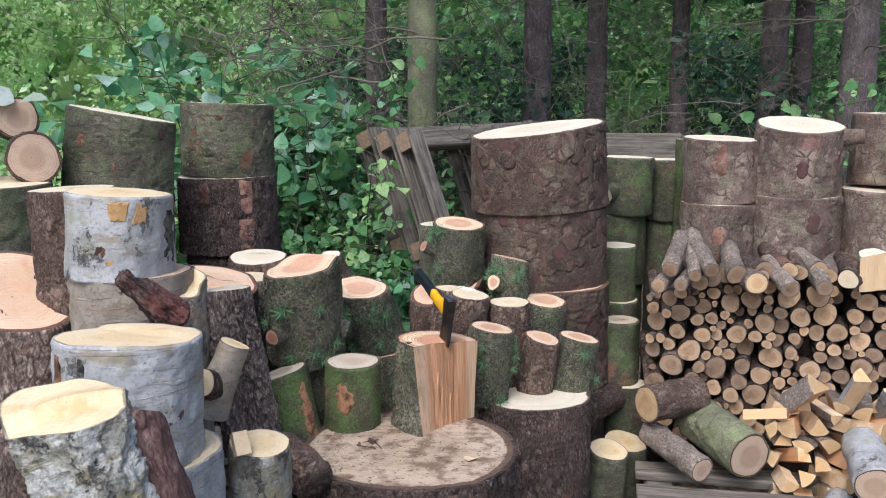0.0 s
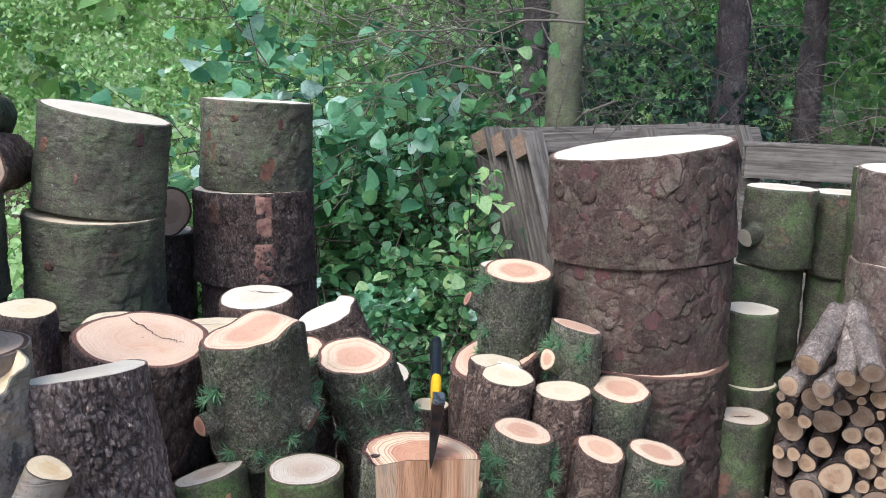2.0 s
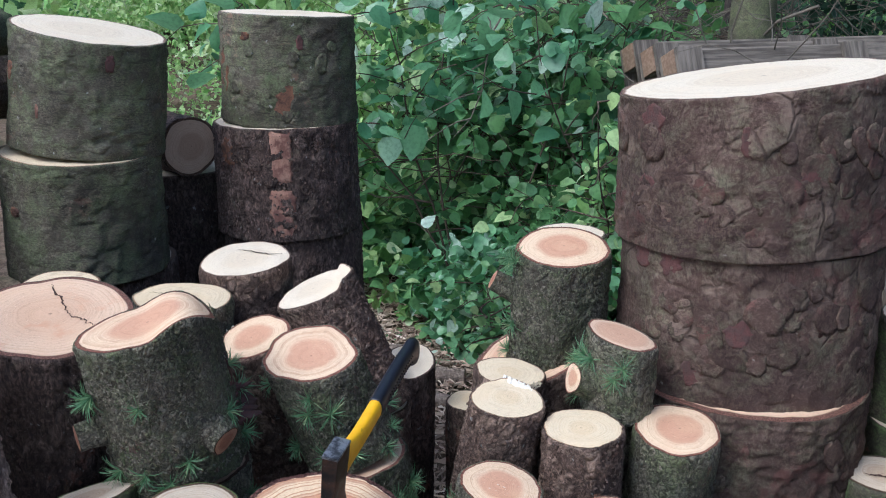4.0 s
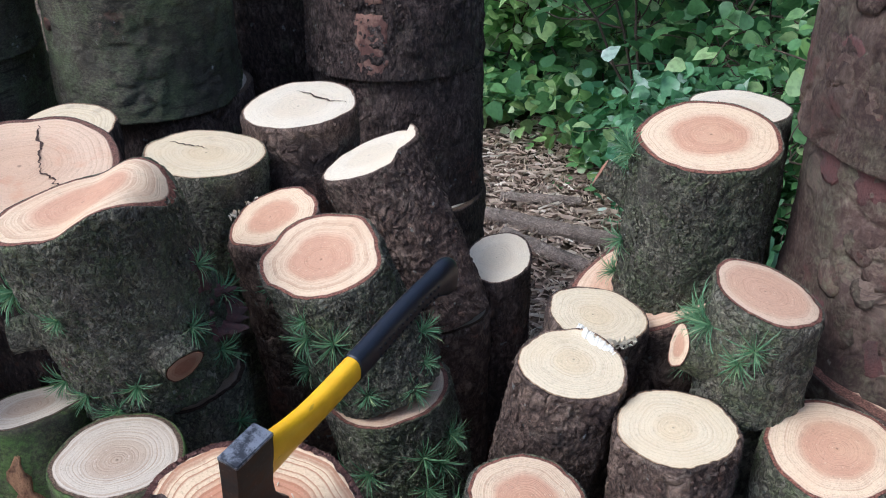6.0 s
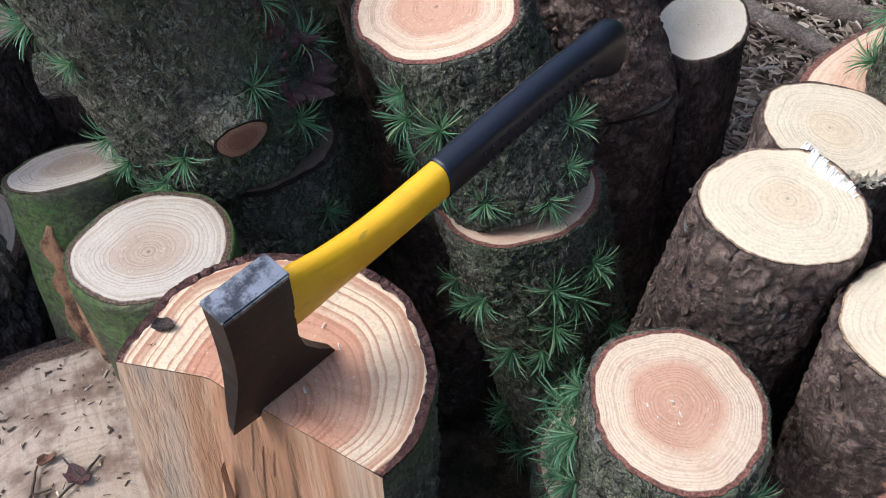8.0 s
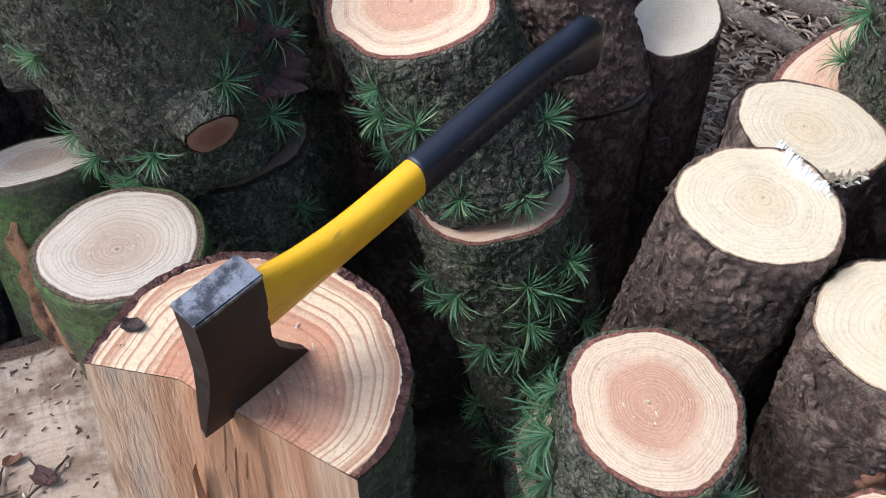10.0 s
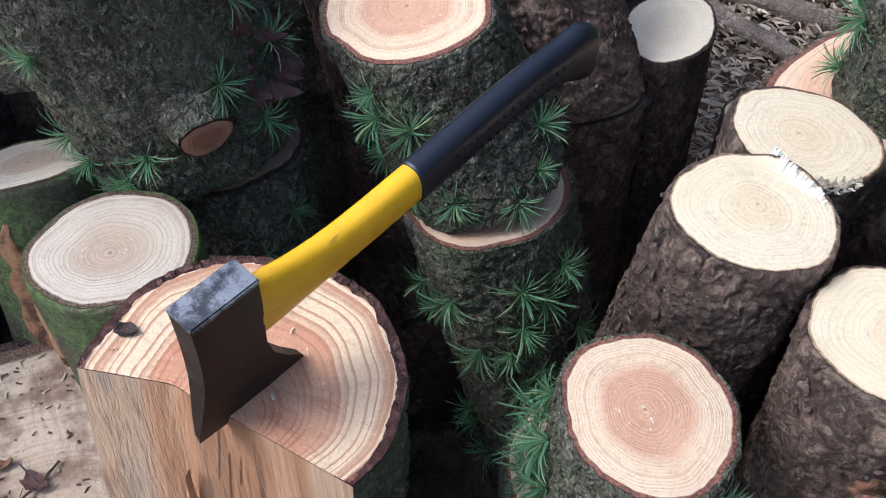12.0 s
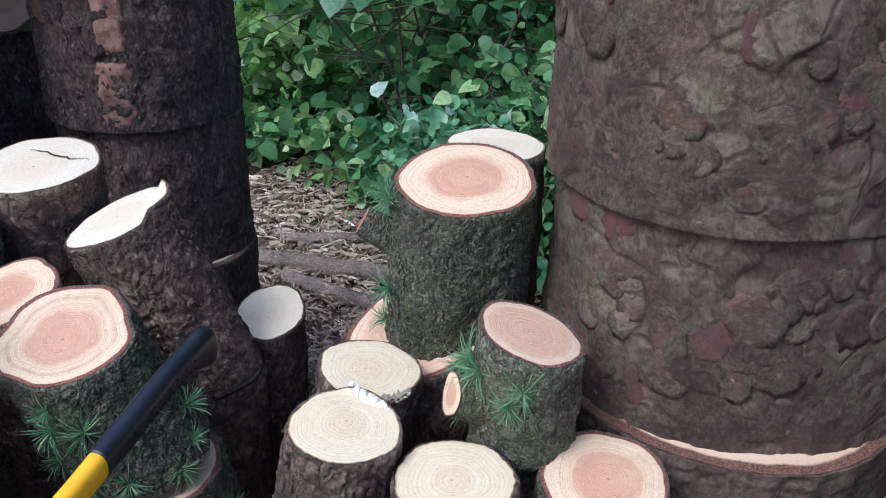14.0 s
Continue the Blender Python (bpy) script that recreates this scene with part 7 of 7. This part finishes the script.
twig_tangle("tangle of bare grey-brown twigs under the conifers", 700, (-1.0, 3.6), (6.3, 8.6), (0.5, 2.7), 0.9, DEADWOOD, 61)
twig_tangle("tangle of bare dark twigs deeper in the wood", 600, (-1.5, 5.5), (8.5, 11.0), (0.4, 3.4), 1.2, TWIG, 62)
twig_tangle("fine drooping dead twigs of a conifer", 800, (-1.7, 0.0), (6.0, 7.2), (1.0, 2.9), 0.7, DEADWOOD, 63, 0.16, (0, 0, -0.5))
twig_tangle("bare twigs and stems in the shrubs", 420, (-2.2, -0.1), (4.7, 5.8), (0.2, 2.0), 0.6, DEADWOOD, 64, 0.02, (0, 0, 0.6))


def wood_backdrop():
    """The wood goes on: a rising bank of foliage far behind everything, closing the view."""
    k = Nodes("far_wood")
    u = k.coords()
    n = k.noise(u, 0.9, 6, 0.7)
    f = k.noise(u, 5.0, 5, 0.75)
    c = k.mix(k.ramp(n, 0.4, 0.65), (0.04, 0.095, 0.045), (0.14, 0.29, 0.11))
    c = k.mix(k.ramp(f, 0.5, 0.7, 0, 0.7), c, (0.32, 0.52, 0.22))
    mat = k.done(c, 0.9, f, 0.8, 0.3, 0.1)
    S, K = 90, 14
    vs, fs = [], []
    for j in range(K + 1):
        for i in range(S + 1):
            a = radians(-25 + 230 * i / S)
            q = 24 + 3.0 * noise.noise(Vector((i * 0.35, j * 0.6, 0))) + 0.5 * j
            vs.append((q * math.cos(a), 3 + q * math.sin(a), -0.5 + j * 0.85 + 0.6 * noise.noise(Vector((i * 0.7, j * 0.7, 4)))))
    for j in range(K):
        fs += [(j * (S + 1) + i, j * (S + 1) + i + 1, (j + 1) * (S + 1) + i + 1, (j + 1) * (S + 1) + i) for i in range(S)]
    ob = link_mesh("backdrop", vs, fs, mat)
    tagged(ob, "distant green wood closing the view", "backdrop", kind="structure")


wood_backdrop()


# ---- trees ----
def conifer(label, x, y, r, seed, bark="spruce", height=9.0, dead=18, lean=(0, 0)):
    rng = random.Random(seed)
    thing = new("conifer_tree")
    base = 0.05 * max(0.0, min(y - 4.5, 10.0)) - 0.06
    thing.matrix_world = pose(x, y, base)
    tagged(thing, label, "tree", "conifers at the wood's edge")
    S, K = 24, 40
    vs, fs = [], []
    for j in range(K + 1):
        z = height * (j / K) ** 1.3
        q = r * (1 - 0.75 * z / height) * (1 + 0.5 * math.exp(-z / 0.12))
        for i in range(S):
            a = 6.283 * i / S
            s = q * (1 + 0.05 * noise.noise(Vector((math.cos(a) * 3, math.sin(a) * 3, z * 4 + seed))))
            vs.append((lean[0] * z + s * math.cos(a), lean[1] * z + s * math.sin(a), z))
    for j in range(K):
        fs += [(j * S + i, j * S + (i + 1) % S, (j + 1) * S + (i + 1) % S, (j + 1) * S + i) for i in range(S)]
    link_mesh("trunk", vs, fs, BARK[bark], thing)
    lines = []
    for _ in range(dead):
        z = rng.uniform(0.7, 3.4)
        a = rng.uniform(0, 6.283)
        b = wander(rng, (lean[0] * z + r * 0.6 * math.cos(a), lean[1] * z + r * 0.6 * math.sin(a), z), (math.cos(a), math.sin(a), rng.uniform(-0.25, 0.35)), rng.uniform(0.6, 1.7), rng.uniform(0.003, 0.008), 8, 0.15, 0.05)
        lines.append(b)
        for k in range(2, 8):
            for _ in range(2):
                lines.append(wander(rng, b[k][0], (math.cos(a) + rng.gauss(0, 0.8), math.sin(a) + rng.gauss(0, 0.8), rng.gauss(-0.1, 0.3)), rng.uniform(0.15, 0.5), 0.003, 4, 0.2, 0.05))
    for k in range(dead):
        tubes("dead_branch", lines[k * 13:(k + 1) * 13], DEADWOOD, thing, "bare grey dead lower branch", 4)
    # Crown mostly above the view, added to keep the trunks in shade.
    pts, sz = [], []
    for _ in range(46):
        z = rng.uniform(2.6, height)
        a = rng.uniform(0, 6.283)
        L = (1 - z / (height * 1.15)) * rng.uniform(1.0, 2.2)
        d = Vector((math.cos(a), math.sin(a), -0.12))
        for k in range(34):
            f = rng.uniform(0.15, 1)
            pts.append(Vector((0, 0, z)) + d * L * f + Vector((rng.gauss(0, 0.13), rng.gauss(0, 0.13), rng.gauss(-0.05, 0.07))))
            sz.append(rng.uniform(0.12, 0.28))
    leaf_cloud("crown", pts, sz, LEAF_DARK, thing, "drooping dark green needle foliage", 0.5, seed, "needle")
    return thing


conifer("slender conifer with smooth olive-green bark", -0.33, 5.62, 0.105, 1, "lichen", dead=10)
conifer("dark conifer trunk close behind another", -0.85, 7.1, 0.10, 2, "trunk")
conifer("reddish-brown conifer trunk with bare lower twigs", 0.43, 8.2, 0.145, 3, "trunk", dead=24)
conifer("dark conifer trunk in the wood", 1.09, 9.8, 0.13, 4, "trunk")
conifer("dark conifer trunk in the wood", 1.98, 9.9, 0.11, 5, "trunk")
conifer("brown conifer trunk in the wood", 2.85, 9.5, 0.16, 6, "trunk")
conifer("dark conifer trunk beside another", 3.25, 9.9, 0.12, 7, "trunk")
conifer("stout grey-brown conifer trunk", 2.95, 7.45, 0.16, 8, "trunk", dead=12)
conifer("grey conifer trunk deep in the wood", 4.6, 10.5, 0.14, 9, "trunk")
conifer("dark conifer beyond the shrubs", -2.9, 11.5, 0.14, 12, "trunk")


# a long bare branch reaches over the shrubs
def bare_branches():
    rng = random.Random(4)
    for i in range(8):
        thing = tagged(new("dead_branch"), "long bare grey dead branch hanging over the shrubs", "branch", "dead branches over the shrubs")
        thing.matrix_world = pose(-0.9, 5.3, 1.5)
        b = wander(rng, (rng.uniform(-0.1, 0.9), rng.uniform(-0.2, 0.4), rng.uniform(-0.1, 0.45)), (-1, rng.uniform(-0.2, 0.2), rng.uniform(-0.25, 0.25)), rng.uniform(0.8, 1.6), 0.006, 9, 0.24, 0.02)
        tubes("limb", [b], DEADWOOD, thing)
        for k in range(2, 9):
            tubes("twig", [wander(rng, b[k][0], (-0.6, rng.gauss(0, 0.6), rng.gauss(-0.2, 0.5)), rng.uniform(0.15, 0.45), 0.003, 4, 0.2, 0.04)], DEADWOOD, thing)


bare_branches()


# ---- litter ----
def chip_material():
    k = Nodes("bark_chip")
    r = k.island()
    c = k.mix(k.ramp(r, 0.0, 0.7), (0.20, 0.135, 0.10), (0.55, 0.44, 0.33))
    c = k.mix(k.ramp(r, 0.85, 1.0), c, (0.70, 0.62, 0.50))
    return k.done(c, 0.9, k.noise(k.coords(), 200, 3), 0.4, 0.003, 0.2)


CHIP = chip_material()
def litter():
    rng = random.Random(9)
    vs, fs = [], []
    for _ in range(20000):
        x, y = rng.uniform(-2.0, 0.4), rng.uniform(3.1, 5.2)
        a, L, w = rng.uniform(0, 6.283), rng.uniform(0.004, 0.028) * rng.choice((1, 1, 1, 1.8)), rng.uniform(0.0008, 0.003)
        c, s = math.cos(a), math.sin(a)
        z = rng.uniform(-0.005, 0.02)
        o = len(vs)
        for px, py, pz in ((-L, -w, 0), (L, -w, rng.uniform(0, 0.015)), (L, w, rng.uniform(0, 0.015)), (-L, w, 0.004), (0, 0, 0.012)):
            vs.append((x + px * c - py * s, y + px * s + py * c, z + pz))
        fs += [(o, o + 1, o + 4), (o + 1, o + 2, o + 4), (o + 2, o + 3, o + 4), (o + 3, o, o + 4)]
    ob = link_mesh("bark_litter", vs, fs, CHIP, smooth=False)
    tagged(ob, "brown bark chips and splinters scattered on the ground", "litter", kind="stuff")


litter()
for i, (x, y, z, sp, L, r) in enumerate(((-0.92, 4.33, 0.022, 25, 0.55, 0.034), (-0.80, 4.13, 0.020, 8, 0.46, 0.028), (-1.25, 4.45, 0.02, 40, 0.3, 0.02))):
    lying("rotten grey-brown branch lying on the forest floor", (x, y, z), (math.cos(radians(sp)), math.sin(radians(sp)), 0), r, L, "pole", "brownend", 150 + i, name="rotten_branch")


# a pale fallen leaf on the lying logs, and chips on the chopping block
leaf = new("fallen_leaf")
tagged(leaf, "large pale green leaf lying on the logs", "leaf")
leaf.matrix_world = pose(-1.29, 2.68, 1.462)
leaf_cloud("blade", [(0, 0, 0), (0.04, -0.03, -0.015)], [0.10, 0.09], leaf_material("pale_leaf", (0.45, 0.50, 0.42), (0.5, 0.55, 0.48), (0.3, 0.42, 0.2)), leaf, up=0.75, seed=3, shape="broad")


def chips(label, x, y, z, r, count, size, color, seed, spread=1.0):
    rng = random.Random(seed)
    vs, fs = [], []
    for _ in range(count):
        a, q = rng.uniform(0, 6.283), r * math.sqrt(rng.random()) * spread
        cx, cy = x + q * math.cos(a), y + q * math.sin(a)
        t, L, w = rng.uniform(0, 6.283), size * rng.uniform(0.3, 1.4), size * rng.uniform(0.1, 0.45)
        c, s = math.cos(t), math.sin(t)
        o = len(vs)
        for px, py, pz in ((-L, -w, 0), (L, -w * 0.6, 0.0005), (L * 0.8, w, 0), (-L, w * 0.7, 0.0003), (0, 0, size * 0.3)):
            vs.append((cx + px * c - py * s, cy + px * s + py * c, z + pz))
        fs += [(o, o + 1, o + 4), (o + 1, o + 2, o + 4), (o + 2, o + 3, o + 4), (o + 3, o, o + 4)]
    ob = link_mesh("wood_chips", vs, fs, plain("chip", color, 0.9, scale=150, vary=0.5), smooth=False)
    return tagged(ob, label, "litter", kind="stuff")


chips("dark bark crumbs scattered on the chopping block", -0.016, 2.293, 0.522, 0.27, 520, 0.0038, (0.11, 0.07, 0.045), 1)
chips("pale sawdust and splinters on the chopping block", -0.016, 2.293, 0.522, 0.27, 150, 0.004, (0.72, 0.58, 0.40), 2)
chips("few pale splinters on the cleft log", 0.02, 2.50, 0.7635, 0.06, 14, 0.003, (0.78, 0.66, 0.48), 3)
chips("bark crumbs on the rim of the cleft log", -0.026, 2.427, 0.7670, 0.013, 46, 0.0028, (0.10, 0.065, 0.045), 4)

wedge((-0.305, 1.735, 0.737), 40, 62, 0.034, 0.05, 397, label="pale split chunk lying on a birch log")
chips("tiny pale chips on the sawn top of a small log", 0.196, 2.754, 0.739, 0.05, 16, 0.002, (0.85, 0.76, 0.60), 5)
lying("short brown bark-covered log lying beside the chopping block", (-0.34, 2.17, 0.545), (-0.6, 0.78, 0.02), 0.055, 0.2, "brown", "brownend", 138)


def twig_on_block(start, way, length, r, seed):
    rng = random.Random(seed)
    thing = tagged(new("twig"), "thin dry brown twig lying on the chopping block", "twig", "twigs on the chopping block")
    line = wander(rng, (0, 0, 0.004), way, length, r, 6, 0.12)
    tubes("stem", [[(Vector((p.x, p.y, 0.003 + 0.002 * (i % 2))), q) for i, (p, q) in enumerate(line)]], TWIG, thing)
    tubes("side_shoot", [[(Vector((p.x, p.y, 0.004)), q) for p, q in wander(rng, line[2][0], (way[1], -way[0], 0), length * 0.4, r * 0.6, 4, 0.15)]], TWIG, thing)
    thing.matrix_world = pose(*start)


twig_on_block((-0.13, 2.325, 0.522), (0.5, -0.8, 0), 0.085, 0.0011, 1)
twig_on_block((-0.10, 2.250, 0.522), (-0.9, 0.3, 0), 0.050, 0.0013, 2)


def bark_scrap(label, where, turn, size, material, seed):
    """A curled scrap of thin bark with a ragged outline."""
    rng = random.Random(seed)
    N = 16
    ring = [size * (0.75 + 0.35 * rng.random()) for _ in range(N)]
    vs = [(0, 0, 0.003)]
    for share in (0.55, 1.0):
        vs += [(ring[i] * share * math.cos(6.283 * i / N), 0.62 * ring[i] * share * math.sin(6.283 * i / N), 0.003 + 0.35 * share * share * ring[i] * abs(math.cos(6.283 * i / N + 0.6)) + rng.uniform(0, 0.001)) for i in range(N)]
    vs += [(x, y, z - 0.0014) for x, y, z in vs[1 + N:1 + 2 * N]]
    fs = [(0, 1 + i, 1 + (i + 1) % N) for i in range(N)]
    for k in range(2):
        o = 1 + k * N
        fs += [(o + i, o + N + i, o + N + (i + 1) % N, o + (i + 1) % N) for i in range(N)]
    ob = link_mesh("bark_scrap", vs, fs, material, None, label, smooth=False)
    ob.matrix_world = pose(*where, *turn)
    return tagged(ob, category="bark")


bark_scrap("curled reddish scrap of bark lying on the chopping block", (-0.115, 2.300, 0.522), (0, 0, 30), 0.016, SCAR, 1)
bark_scrap("dark scrap of bark lying on the chopping block", (-0.150, 2.275, 0.522), (0, 0, 100), 0.010, BARE_DULL, 2)
bark_scrap("dark crumbling scrap of bark lying on the cleft log", (-0.030, 2.433, 0.766), (4, 0, 40), 0.011, BARK["dark"], 3)
bark_scrap("pale chip of wood lying on the chopping block", (0.16, 2.200, 0.522), (0, 0, 10), 0.018, SPLIT_PALE, 4)
